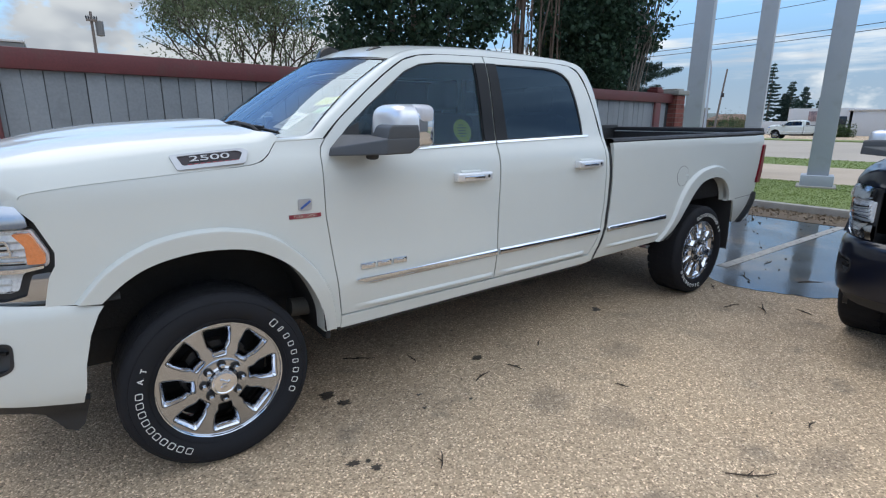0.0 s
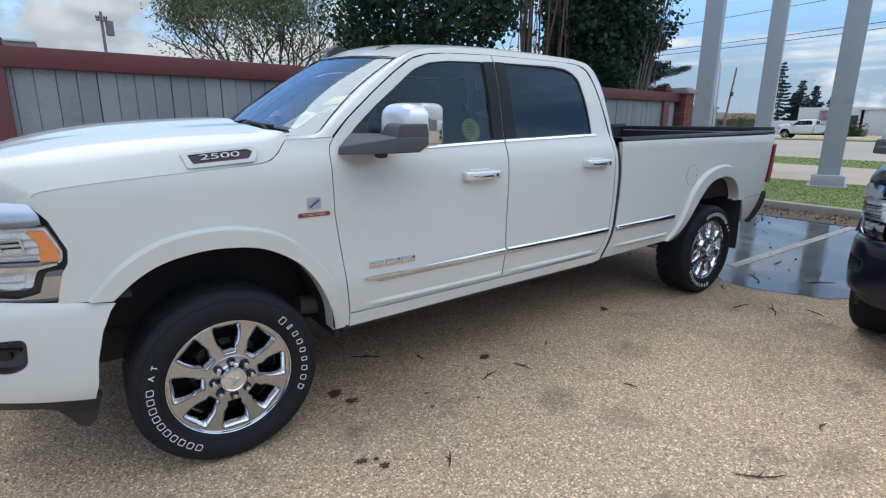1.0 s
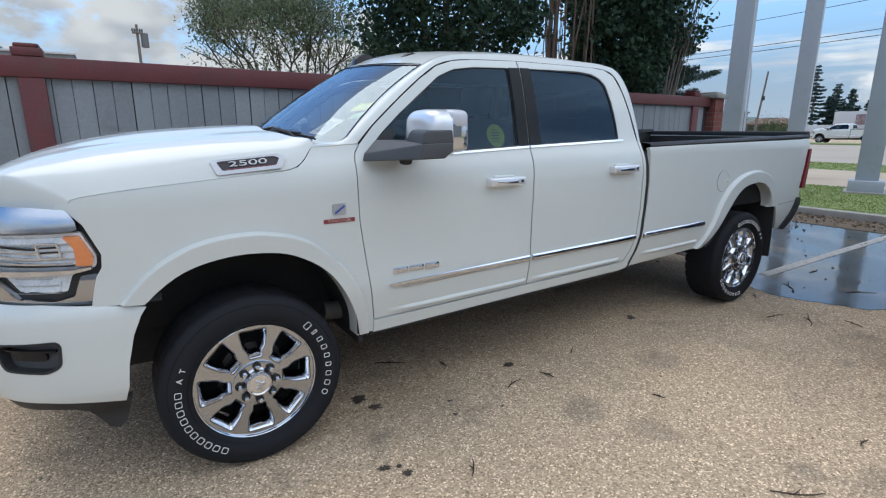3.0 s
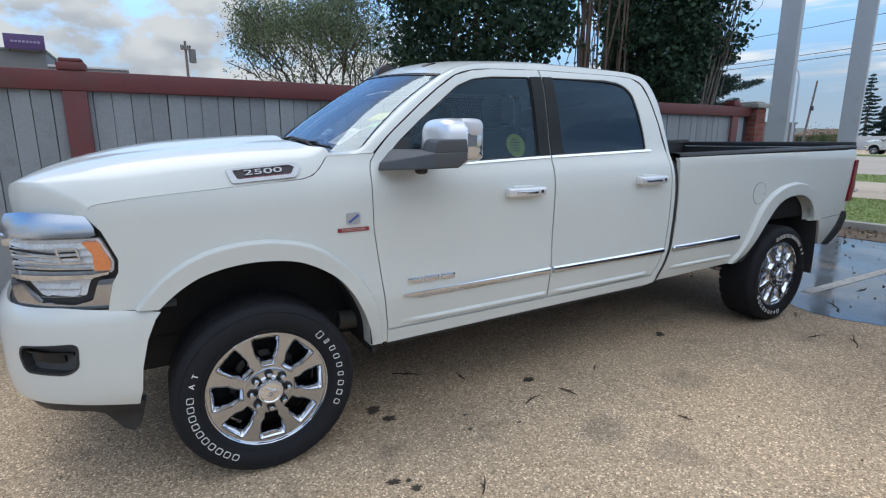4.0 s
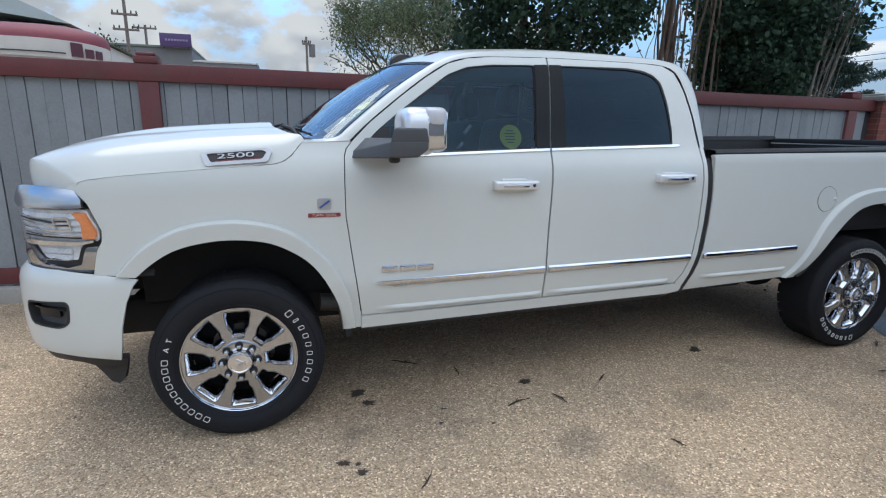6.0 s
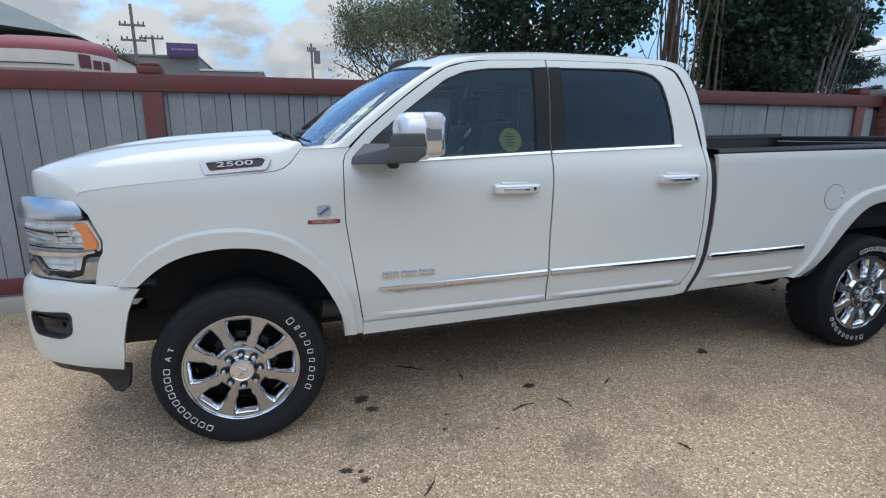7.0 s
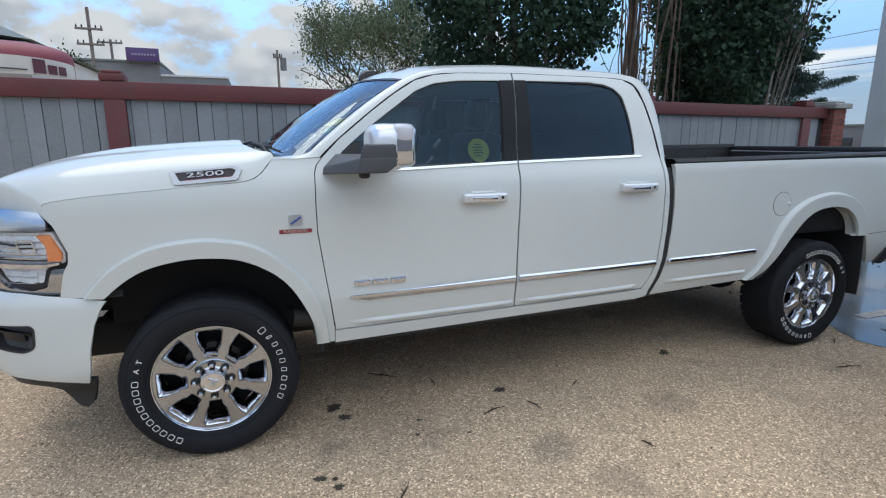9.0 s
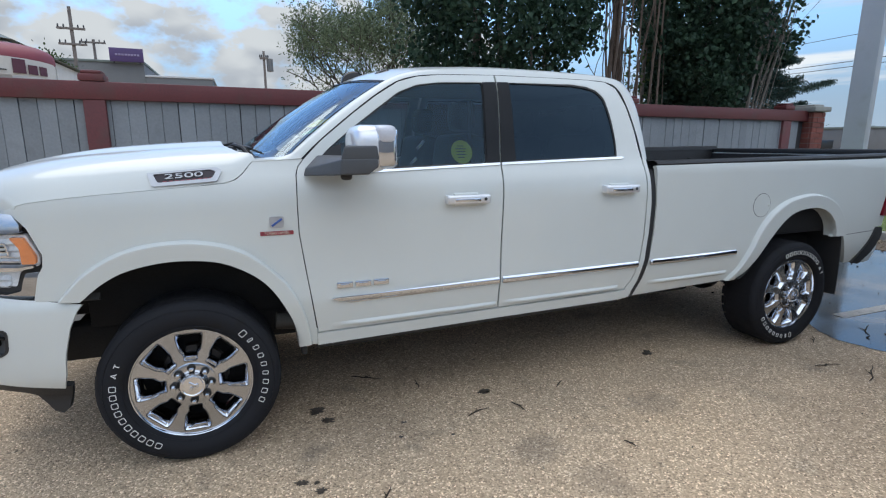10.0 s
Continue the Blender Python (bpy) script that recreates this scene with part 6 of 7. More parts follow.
def leaves(name, centres, sizes, material, parent, seed, wide=0.8, droop=0.0, label=""):
    """Many small folded leaves as one mesh."""
    rng = np.random.default_rng(seed)
    c = np.asarray(centres, float)
    n = len(c)
    a = rng.normal(size=(n, 3))
    a[:, 2] -= droop
    a /= np.linalg.norm(a, axis=1, keepdims=True)
    b = np.cross(a, rng.normal(size=(n, 3)))
    b /= np.linalg.norm(b, axis=1, keepdims=True)
    k = np.cross(a, b)
    s = np.asarray(sizes, float).reshape(-1, 1)
    p0, p1 = c - a * s * 0.5, c + a * s * 0.55
    l1, l2 = c - a * s * 0.05 + b * s * 0.5 * wide + k * s * 0.12, c - a * s * 0.05 - b * s * 0.5 * wide + k * s * 0.12
    u1, u2 = c + a * s * 0.3 + b * s * 0.30 * wide + k * s * 0.08, c + a * s * 0.3 - b * s * 0.30 * wide + k * s * 0.08
    verts = np.stack([p0, l1, u1, p1, u2, l2], 1).reshape(-1, 3)
    i = np.arange(n) * 6
    faces = np.concatenate([np.stack([i, i + 1, i + 2, i + 3], 1), np.stack([i, i + 3, i + 4, i + 5], 1)])
    me = bpy.data.meshes.new(name)
    me.from_pydata(verts.tolist(), [], faces.tolist())
    me.materials.append(material)
    ob = new(name, me)
    ob.parent = parent
    return tagged(ob, label, kind="stuff")


def stem(bm, p, q, r0, r1, rng, bend=0.12, n=5, seg=7):
    p, q = Vector(p), Vector(q)
    d = (q - p).length * bend
    bow = Vector((rng.uniform(-d, d), rng.uniform(-d, d), 0)) * 1.5
    turn, waves = rng.uniform(0, 6.28), rng.uniform(1.0, 2.2)
    kink = Vector((rng.uniform(-d, d), rng.uniform(-d, d), 0)) * 0.5
    pts = [p.lerp(q, i / n) + bow * math.sin(math.pi * i / n) + kink * math.sin(turn + 2 * math.pi * waves * i / n) * min(1, 4 * i / n) for i in range(n + 1)]
    tube(bm, pts, [r0 + (r1 - r0) * i / n for i in range(n + 1)], seg)
    return pts


def drawn_in(tree, k):
    """The tree shrunk by k, its foot kept on the ground."""
    m = Matrix.Translation((0, 0, 1.59 * (1 - k))) @ Matrix.Scale(k, 4)
    for o in tree.children:
        o.data.transform(m)
    return tree


def poplar(at, xr, yr, z0, top, count, seed, stems, bare=None, lean=0.0, size=0.088, label="", lift=0.0, foot=0.8, spread=0.0):
    """A many-stemmed poplar: upright stems and a dense column of leaves with a ragged skin."""
    rng = random.Random(seed)
    nrng = np.random.default_rng(seed)
    tree = thing("tree", label, "tree", "trees behind the fence", at=(*at, 0))
    bm = bmesh.new()
    for dx, dy, tilt, r, reach in stems:
        stem(bm, (dx, dy, -0.4), (dx + tilt, dy + rng.uniform(0.0, 0.4), reach), r, r * 0.45, rng, 0.018, 14, 7)
        for j in range(2):
            h = rng.uniform(2.6, reach * 0.8)
            x = dx + tilt * h / reach
            stem(bm, (x, dy, h), (x + rng.uniform(-0.35, 0.5), dy + rng.uniform(-0.1, 0.5), h + rng.uniform(0.6, 1.3)), r * 0.35, 0.006, rng, 0.1, 4, 5)
    part("trunk", bm, STEMS, tree, "grey-brown upright stems")
    waves = [(rng.uniform(0.5, 5), rng.uniform(0.8, 5.0), rng.uniform(0, 6.28), rng.uniform(0.03, 0.085)) for _ in range(12)]
    cs, ss = [], []
    for low, n in ((True, count), (False, count // 4)):
        z = nrng.uniform(z0, 4.9, n) if low else nrng.uniform(4.9, top, n)
        a = nrng.uniform(0, 2 * math.pi, n)
        r = np.sqrt(nrng.random(n)) ** 0.55
        skin = 1.0 + sum(k * np.sin(round(w) * a + v * z + f) for w, v, f, k in waves)
        tuft = 1.0 + 0.10 * np.sin(23 * z + 9 * a) * np.sin(17 * a + 5 * z)
        f = skin * tuft * np.minimum(1.0, foot + 0.3 * (z - z0)) * (1 + spread * np.clip(z - z0, 0, 3)) * (1 - 0.55 * np.clip((z - top * 0.6) / (top * 0.4), 0, 1))
        c = np.stack([xr * f * r * np.cos(a) + lean * (z - z0), yr * f * r * np.sin(a), z], 1)
        c += nrng.normal(size=(n, 3)) * 0.045
        # the lower edge hangs unevenly
        edge = z0 + lift * np.clip(c[:, 0] / xr, 0, 1) ** 2 + 0.16 * np.sin(5.3 * c[:, 0] + 1) * np.sin(9.1 * c[:, 0]) + 0.10 * np.sin(21 * c[:, 0] + 7 * c[:, 1])
        keep = c[:, 2] > edge
        if bare:
            x0, x1, depth = bare
            front = (c[:, 1] < -yr * depth) & (c[:, 0] > x0 + 0.5 * (c[:, 2] - 2.2)) & (c[:, 0] < x1 + 0.5 * (c[:, 2] - 2.2))
            keep &= ~front | (nrng.random(n) < 0.30)
        # holes that the sky shows through
        hole = np.sin(4.1 * c[:, 0] + 2.0 * c[:, 2] + seed) * np.sin(3.7 * c[:, 2] - 2.9 * c[:, 0])
        keep &= (hole < 0.42) | (nrng.random(n) < 0.30)
        cs.append(c[keep])
        ss.append((nrng.uniform(0.65, 1.25, n) * size * (1 if low else 2.4))[keep])
    leaves("crown", np.concatenate(cs), np.concatenate(ss), POPLAR, tree, seed, 0.9, 0.5)
    return tree


STEMS = surface("stem_bark", (0.22, 0.195, 0.17), (0.11, 0.098, 0.084), rough=0.9, scale=7, fine=50, bump=0.9)
rng = random.Random(77)
drawn_in(poplar((3.70, 3.83), 1.72, 1.25, 2.62, 9.0, 22000, 11, [(-0.75, -0.2, 0.3, 0.05, 7.0), (0.25, 0.2, -0.2, 0.08, 7.5), (1.0, 0.4, 0.1, 0.05, 7.0), (-0.2, 0.6, 0.4, 0.06, 7.0), (0.1, -0.4, 0.1, 0.035, 6.0)], None, 0.0, 0.082, "dense dark green poplar behind the fence", 1.25), 0.8)
leaning = [(rng.uniform(-0.48, 0.30), rng.uniform(-1.05, -0.75), rng.uniform(1.4, 2.0), rng.choice((0.008, 0.010, 0.013, 0.017, 0.024)), rng.uniform(5.0, 6.0)) for _ in range(13)]
drawn_in(poplar((6.98, 3.75), 1.14, 1.10, 1.9, 9.0, 27000, 12, leaning + [(0.2, 0.1, 0.6, 0.08, 7.5), (-0.8, 0.2, 0.0, 0.05, 7.0)], (-0.45, 0.60, 0.35), 0.14, 0.09, "dense dark poplar with many leaning stems behind the fence", 0.0, 0.55, 0.07), 0.8)

# bare stems in the gap between the two
rng = random.Random(3)
bare = thing("tree", "slender many-stemmed tree with bare brown stems", "tree", "trees behind the fence", at=(5.60, 3.67, 0))
bm = bmesh.new()
for i in range(24):
    x, y = rng.uniform(-0.34, 0.46), rng.uniform(-0.3, 0.5)
    r = rng.choice((0.007, 0.009, 0.012, 0.016, 0.024))
    stem(bm, (x, y, -0.4), (x + rng.uniform(-0.35, 0.35), y + rng.uniform(-0.2, 0.2), 7.0), r, r * 0.5, rng, 0.030, 22, 8)
for x, y, r in ((-0.16, 0.1, 0.048), (-0.08, 0.02, 0.036), (-0.02, 0.2, 0.030), (0.12, 0.3, 0.034), (0.24, 0.0, 0.026)):
    stem(bm, (x, y, -0.4), (x + rng.uniform(-0.12, 0.2), y + 0.1, 7.0), r, r * 0.6, rng, 0.022, 20, 9)
for i in range(16):
    x, y, h = rng.uniform(-0.6, 0.6), rng.uniform(-0.3, 0.5), rng.uniform(1.8, 3.4)
    stem(bm, (x, y, h), (x + rng.uniform(-0.35, 0.35), y + rng.uniform(-0.2, 0.2), h + rng.uniform(0.7, 1.6)), 0.008, 0.003, rng, 0.10, 6, 5)
part("trunk", bm, surface("brown_bark", (0.17, 0.125, 0.098), (0.085, 0.062, 0.048), rough=0.9, scale=8, fine=60, bump=0.8), bare, "bare brown stems")
nr = np.random.default_rng(8)
c = nr.uniform((-0.3, -0.2, 4.6), (0.6, 1.0, 8.0), (700, 3))
d = np.concatenate([c, nr.uniform((0.20, 0.1, 2.0), (0.75, 0.9, 3.6), (200, 3))])
leaves("crown", d, nr.uniform(0.05, 0.09, len(d)), leafy("pale_leaf", (0.04, 0.07, 0.02), (0.10, 0.15, 0.05), 0.3), bare, 9, 0.8, 0.4)
drawn_in(bare, 0.8)


DARKBARK = surface("dark_bark", (0.085, 0.072, 0.06), (0.05, 0.042, 0.036), rough=0.9, scale=8, fine=60, bump=0.8)


def airy_tree(at, r, z0, top, seed, count, label, lean=0.0, size=0.084, mat=None, spread=2.5):
    """An open tree: forked limbs with leaves spread along the twigs."""
    rng = random.Random(seed)
    nrng = np.random.default_rng(seed)
    tree = thing("tree", label, "tree", "trees behind the fence", at=(*at, 0))
    bm = bmesh.new()
    tips = []

    def grow(p, d, length, rad, depth):
        q = p + d * length
        pts = stem(bm, p, q, rad, rad * 0.6, rng, 0.06, 3, 6)
        if depth <= 3:
            tips.extend((pts[1], pts[2], pts[3]))
        if depth == 0 or math.hypot(q.x, q.y) > spread * 0.95:
            return
        for _ in range(rng.choice((2, 3, 3))):
            e = (d + Vector((rng.uniform(-0.8, 0.8), rng.uniform(-0.8, 0.8), rng.uniform(-0.25, 0.5)))).normalized()
            grow(q, e, length * rng.uniform(0.62, 0.85), rad * 0.58, depth - 1)
    for i in range(8):
        a, out = i * 0.785 + rng.uniform(-0.3, 0.3), rng.uniform(0.3, 0.75)
        grow(Vector((0.2 * math.cos(a), 0.2 * math.sin(a), z0)), Vector((out * math.cos(a) + lean, out * math.sin(a), 1)).normalized(), r * 0.42, 0.060, 4)
    tube(bm, [(0, 0, 0), (0, 0, z0 + 0.05)], [0.16, 0.11], 10)
    part("trunk", bm, DARKBARK, tree, "dark forked limbs")
    t = np.array([tuple(p) for p in tips])
    # leaves sit in small sprays along the twigs
    pick = t[nrng.integers(0, len(t), count // 12)]
    pick = pick + nrng.normal(size=pick.shape) * 0.20
    c = np.repeat(pick, 12, axis=0)
    c = c + nrng.normal(size=c.shape) * np.array((0.13, 0.13, 0.10))
    c = c[(np.abs(c[:, 0]) < spread * 1.1) & (c[:, 2] < 7.5)]
    count = len(c)
    leaves("crown", c, nrng.uniform(0.6, 1.3, count) * size, mat or WILLOW, tree, seed, 0.42, 0.8)
    return tree


airy_tree((4.15, 12.8), 3.9, 1.0, 8, 21, 23000, "open grey-green willow with thin limbs")


def spruce(at, height, radius, seed, label, boughs=26, detail=1.0, low=0.4, group="", needle=0.0, wide=0.35, shy=1.0):
    """A conifer: whorls of drooping boughs with ragged needle sprays."""
    rng = random.Random(seed)
    nrng = np.random.default_rng(seed)
    tree = thing("spruce_tree", label, "tree", group, at=(*at, 0))
    bm = bmesh.new()
    tube(bm, [(0, 0, 0), (0, 0, height)], [0.03 * height * 0.6, 0.01], 7)
    cs, ss = [], []
    for i in range(boughs):
        z = low + (height - low) * (i / boughs) ** 0.9
        reach = radius * (1 - z / height) ** 0.8 * rng.uniform(0.75, 1.15) + 0.06 * radius
        for j in range(rng.choice((4, 5, 6))):
            a = rng.uniform(0, 6.28)
            L = reach * (shy if math.sin(a) < -0.35 else 1.0)
            tip = Vector((L * math.cos(a), L * math.sin(a), z - 0.18 * L + rng.uniform(-0.1, 0.1)))
            mid = Vector((0, 0, z)).lerp(tip, 0.6) - Vector((0, 0, 0.05 * L))
            tip += Vector((0, 0, 0.10 * L))
            tube(bm, [(0, 0, z), mid, tip], [0.02, 0.012, 0.005], 4)
            n = max(6, int(30 * L / radius * detail))
            k = nrng.random(n) ** 0.6
            k2 = np.clip(k / 0.6, 0, 1)[:, None] * np.array(mid) + (1 - np.clip(k / 0.6, 0, 1))[:, None] * np.array((0, 0, z))
            q = np.where((k < 0.6)[:, None], k2, np.array(mid) + np.clip((k - 0.6) / 0.4, 0, 1)[:, None] * (np.array(tip) - np.array(mid)))
            q += nrng.normal(size=(n, 3)) * np.array([0.085, 0.085, 0.042]) * min(radius, 2.75) * 0.5 * (1.15 - 0.75 * k)[:, None]
            cs.append(q)
            ss.append(nrng.uniform(0.7, 1.3, n) * (needle or radius * 0.17 / detail ** 0.5))
    part("trunk", bm, BARK, tree)
    leaves("crown", np.concatenate(cs), np.concatenate(ss), SPRUCE, tree, seed, wide, 0.3)
    return tree


spruce((9.55, 4.85), 4.2, 4.7, 31, "dark blue-green spruce behind the brick pillar", 17, 80.0, 2.40, "", 0.062, 0.3, 0.45)
for i, (x, y, h, r) in enumerate(((95, 36.4, 11.4, 2.6), (97, 34.0, 8.4, 2.5), (96, 31.6, 7.4, 2.3), (99, 30.0, 6.6, 2.0), (98, 35.2, 6.6, 2.3), (97, 28.4, 6.6, 2.0), (110, 44.5, 5.4, 1.8))):
    spruce((x, y), h, r, 40 + i, "dark spruce standing across the road", 20, 4.0, 0.5, "spruces across the road", 0.36)
# ---- columns, pillar, dark pickup ----
STEEL = surface("grey_painted_steel", (0.40, 0.43, 0.48), (0.35, 0.38, 0.43), rough=0.5, scale=1.5, fine=60, bump=0.15, dirt=((0.32, 0.34, 0.36), 3, 0.55, 0.8))


def column(x, y, turn, foot=True):
    col = thing("sign_column", "tall square grey steel column on a plinth", "column", "columns of the pylon", at=(x, y, 0.1))
    bm = boxed(-0.215, 0.215, -0.215, 0.215, 0.0, 9.5, 0.012)
    part("shaft", bm, STEEL, col)
    part("foot", boxed(-0.33, 0.33, -0.33, 0.33, 0.0, 0.30, 0.02), STEEL, col, "wider grey foot")
    part("base_plate", boxed(-0.40, 0.40, -0.40, 0.40, -0.02, 0.05, 0.01), KERB, col)
    col.rotation_euler[2] = radians(turn)
    return col


column(13.9, 5.40, 18)
column(17.0, 5.12, 18)
column(14.2, 2.32, 18)

BRICK = surface("red_brick", (0.24, 0.075, 0.055), (0.17, 0.05, 0.04), rough=0.8, scale=8, fine=90, bump=0.6, shift=0.2)
MORTAR = surface("mortar", (0.22, 0.18, 0.16), (0.17, 0.14, 0.12), rough=0.9, scale=12, bump=0.4)
CAPSTONE = surface("cap_stone", (0.34, 0.34, 0.31), (0.26, 0.26, 0.24), rough=0.85, scale=5, fine=80, bump=0.5)


def brick_pillar(x, y, h, label):
    p = thing("brick_pillar", label, "pillar", "fence pillars", at=(x, y, 0))
    w, d = 0.27, 0.40
    part("core", boxed(-w / 2 + 0.008, w / 2 - 0.008, -d / 2 + 0.008, d / 2 - 0.008, 0, h), MORTAR, p)
    part("cap", boxed(-w / 2 - 0.05, w / 2 + 0.05, -d / 2 - 0.05, d / 2 + 0.05, h, h + 0.075, 0.012), CAPSTONE, p, "grey stone cap")
    part("cap_top", boxed(-w / 2 + 0.02, w / 2 - 0.02, -d / 2 + 0.02, d / 2 - 0.02, h + 0.075, h + 0.11, 0.015), CAPSTONE, p)
    n = int(h / 0.076)
    for row in range(n):
        z0 = row * h / n
        z1 = z0 + h / n - 0.010
        off = 0.10 if row % 2 else 0.0
        for side in (0, 1):
            ww = w
            x0 = -ww / 2
            k = 0
            while x0 < ww / 2 - 0.01:
                x1 = min(ww / 2, x0 + (0.10 if k == 0 and off else 0.19))
                y0, y1 = (-d / 2, -d / 2 + 0.03) if side == 0 else (d / 2 - 0.03, d / 2)
                part("brick", boxed(x0 + 0.004, x1 - 0.004, y0 - 0.002, y1, z0, z1), BRICK, p)
                x0, k = x1, k + 1
            y0, k = -d / 2 + 0.034, 0
            sx = -1 if side == 0 else 1
            while y0 < d / 2 - 0.036:
                y1 = min(d / 2 - 0.034, y0 + (0.19 if k or off else 0.10))
                a, b = sorted((sx * w / 2, sx * (w / 2 - 0.03)))
                part("brick", boxed(a, b, y0 + 0.003, y1 - 0.003, z0, z1), BRICK, p)
                y0, k = y1, k + 1
    return p


brick_pillar(8.55, 3.00, 2.085, "square red brick pillar with a grey stone cap ending the fence")

# a second pickup, dark, in the next stall


def other_truck(pos, turn, scale, paint, label, drop):
    ob = copy_thing(truck, Matrix.Translation(pos) @ Matrix.Rotation(radians(turn), 4, "Z"))
    ob.scale = scale
    for o in list(ob.children_recursive):
        base = o.name.split(".")[0]
        if base in drop:
            bpy.data.objects.remove(o)
            continue
        if o.type == "MESH" and paint is not PAINT:
            for sl in o.material_slots:
                if sl.material == PAINT:
                    sl.link = "OBJECT"
                    sl.material = paint
    return tagged(ob, label)


PAPERS = ("round_sticker", "sticker_bars", "paper_sheet", "sheet_print", "yellow_tag", "green_tag", "model_number", "badge_bars", "badge_words", "diesel_badge", "emblem_stroke", "engine_emblem", "mud_flap", "clearance_lamp")
other_truck((4.565, -2.99, 0), 0, (0.95, 0.95, 0.92), NAVY, "dark navy pickup truck parked in the next stall", PAPERS)
other_truck((62.0, 22.0, 0.0), -90, (0.93, 0.93, 0.93), PAINT, "white pickup truck on the far side of the road", PAPERS)

# ---- across the road ----
WALLW = surface("pale_plaster", (0.55, 0.56, 0.57), (0.48, 0.49, 0.5), rough=0.8, scale=0.3, fine=8, bump=0.1)
ROOFG = surface("grey_green_roof", (0.16, 0.19, 0.18), (0.12, 0.15, 0.14), rough=0.7, scale=0.6, fine=20, bump=0.2)
DARKW = surface("dark_window", (0.02, 0.025, 0.03), rough=0.1, scale=4)
SLATE = surface("grey_cladding", (0.155, 0.16, 0.165), (0.12, 0.124, 0.128), rough=0.7, scale=0.5, fine=12, bump=0.2)
BROWNR = surface("brown_roof", (0.22, 0.13, 0.09), (0.14, 0.09, 0.07), rough=0.8, scale=0.5, fine=10)
DARKMETAL = surface("dark_steel", (0.05, 0.05, 0.055), rough=0.5, metal=0.4, scale=4)
WOODPOLE = surface("pole_wood", (0.20, 0.175, 0.16), (0.14, 0.12, 0.11), rough=0.9, scale=3, fine=40, bump=0.5)

b = thing("commercial_building", "low white commercial building with red sign bars", "building", at=(92, 12, 0))
part("wall", boxed(-6, 8, -22, 10.5, 0, 3.3, 0.03), WALLW, b)
part("roof", boxed(-6.2, 8.2, -22.2, 10.7, 3.3, 3.5, 0.03), WALLW, b)
part("roof_unit", boxed(-2, 1, -3.5, -0.5, 3.5, 4.6, 0.05), SLATE, b)
for i in range(4):
    part("window", boxed(-6.08, -5.98, -14 + i * 5.5, -10.6 + i * 5.5, 0.8, 2.2, 0.02), DARKW, b)
part("door", boxed(-6.08, -5.98, 2.2, 3.6, 0, 2.3, 0.02), SLATE, b)
FADED = surface("faded_red", (0.45, 0.16, 0.16), rough=0.6)
for i in range(15):
    if i not in (6, 10):
        part("sign_bar", boxed(-6.12, -6.02, 3.2 - i * 0.62, 3.65 - i * 0.62, 2.5, 2.9, 0.01), FADED, b)
b2 = thing("commercial_building", "white shed with a dark picture panel", "building", at=(88, 26.5, 0))
part("wall", boxed(-2, 6, -4.4, 3.4, 0, 3.7, 0.03), WALLW, b2)
part("annex", boxed(-2, 3, 3.4, 8.0, 0, 1.9, 0.03), WALLW, b2)
part("panel", boxed(-2.06, -1.98, -1.8, 0.8, 1.9, 3.3, 0.02), surface("panel_print", (0.08, 0.07, 0.09), (0.35, 0.25, 0.25), rough=0.5, scale=1.2, fine=6), b2, "dark printed panel")
part("window", boxed(-2.06, -1.98, -3.8, -2.2, 0.6, 2.6, 0.02), DARKW, b2)
slab("far_verge", 55, 59.0, -200, 300, -0.1, 0.12, GRASS, "grass edge across the road")
for i, (x, y, w, h, mt) in enumerate(((150, 96, 16, 5.0, BROWNR), (150, 78, 14, 4.4, SLATE), (146, 66, 9, 4.0, BROWNR), (160, 112, 18, 5.5, SLATE))):
    hs = thing("house", "low far house with a brown roof", "house", "far houses", at=(x, y, 0))
    part("wall", boxed(-4, 4, -w / 2, w / 2, 0, h * 0.6, 0.03), WALLW if i % 2 else BROWNR, hs)
    bm = bmesh.new()
    vs = [bm.verts.new(p) for p in ((-4.4, -w / 2 - 0.4, h * 0.6), (4.4, -w / 2 - 0.4, h * 0.6), (4.4, w / 2 + 0.4, h * 0.6), (-4.4, w / 2 + 0.4, h * 0.6), (0, -w / 2 + 1.2, h), (0, w / 2 - 1.2, h))]
    for f in ((0, 1, 4), (2, 3, 5), (1, 2, 5, 4), (3, 0, 4, 5), (0, 3, 2, 1)):
        bm.faces.new([vs[k] for k in f])
    part("roof", bm, BROWNR if i != 1 else ROOFG, hs)
    for k in range(3):
        part("window", boxed(-4.06, -3.98, -w / 2 + 1.5 + k * w / 3.4, -w / 2 + 3.0 + k * w / 3.4, 0.9, 2.0), DARKW, hs)


SHRUB = leafy("shrub_leaf", (0.025, 0.05, 0.018), (0.07, 0.11, 0.04), 0.25)


def bushes(at, size, n, seed, label):
    """A loose row of shrubs."""
    r = np.random.default_rng(seed)
    t = thing("shrub", label, "shrub", "far shrubs", at=(*at, 0))
    c = r.normal(size=(n, 3)) * np.array(size) * 0.42 + np.array((0, 0, size[2] * 0.55))
    c[:, 2] = np.abs(c[:, 2])
    c = c[np.abs(c[:, 1]) < size[1] * 0.75]
    leaves("crown", c, r.uniform(0.06, 0.10, len(c)) * max(2.0, min(size[2], 3.0)), SHRUB, t, seed, 0.8)
    bm = bmesh.new()
    for i in range(5):
        tube(bm, [(0, (i - 2) * size[1] * 0.12, 0), (0, (i - 2) * size[1] * 0.2, size[2] * 0.7)], [0.06, 0.02], 5)
    part("trunk", bm, BARK, t)
    return t


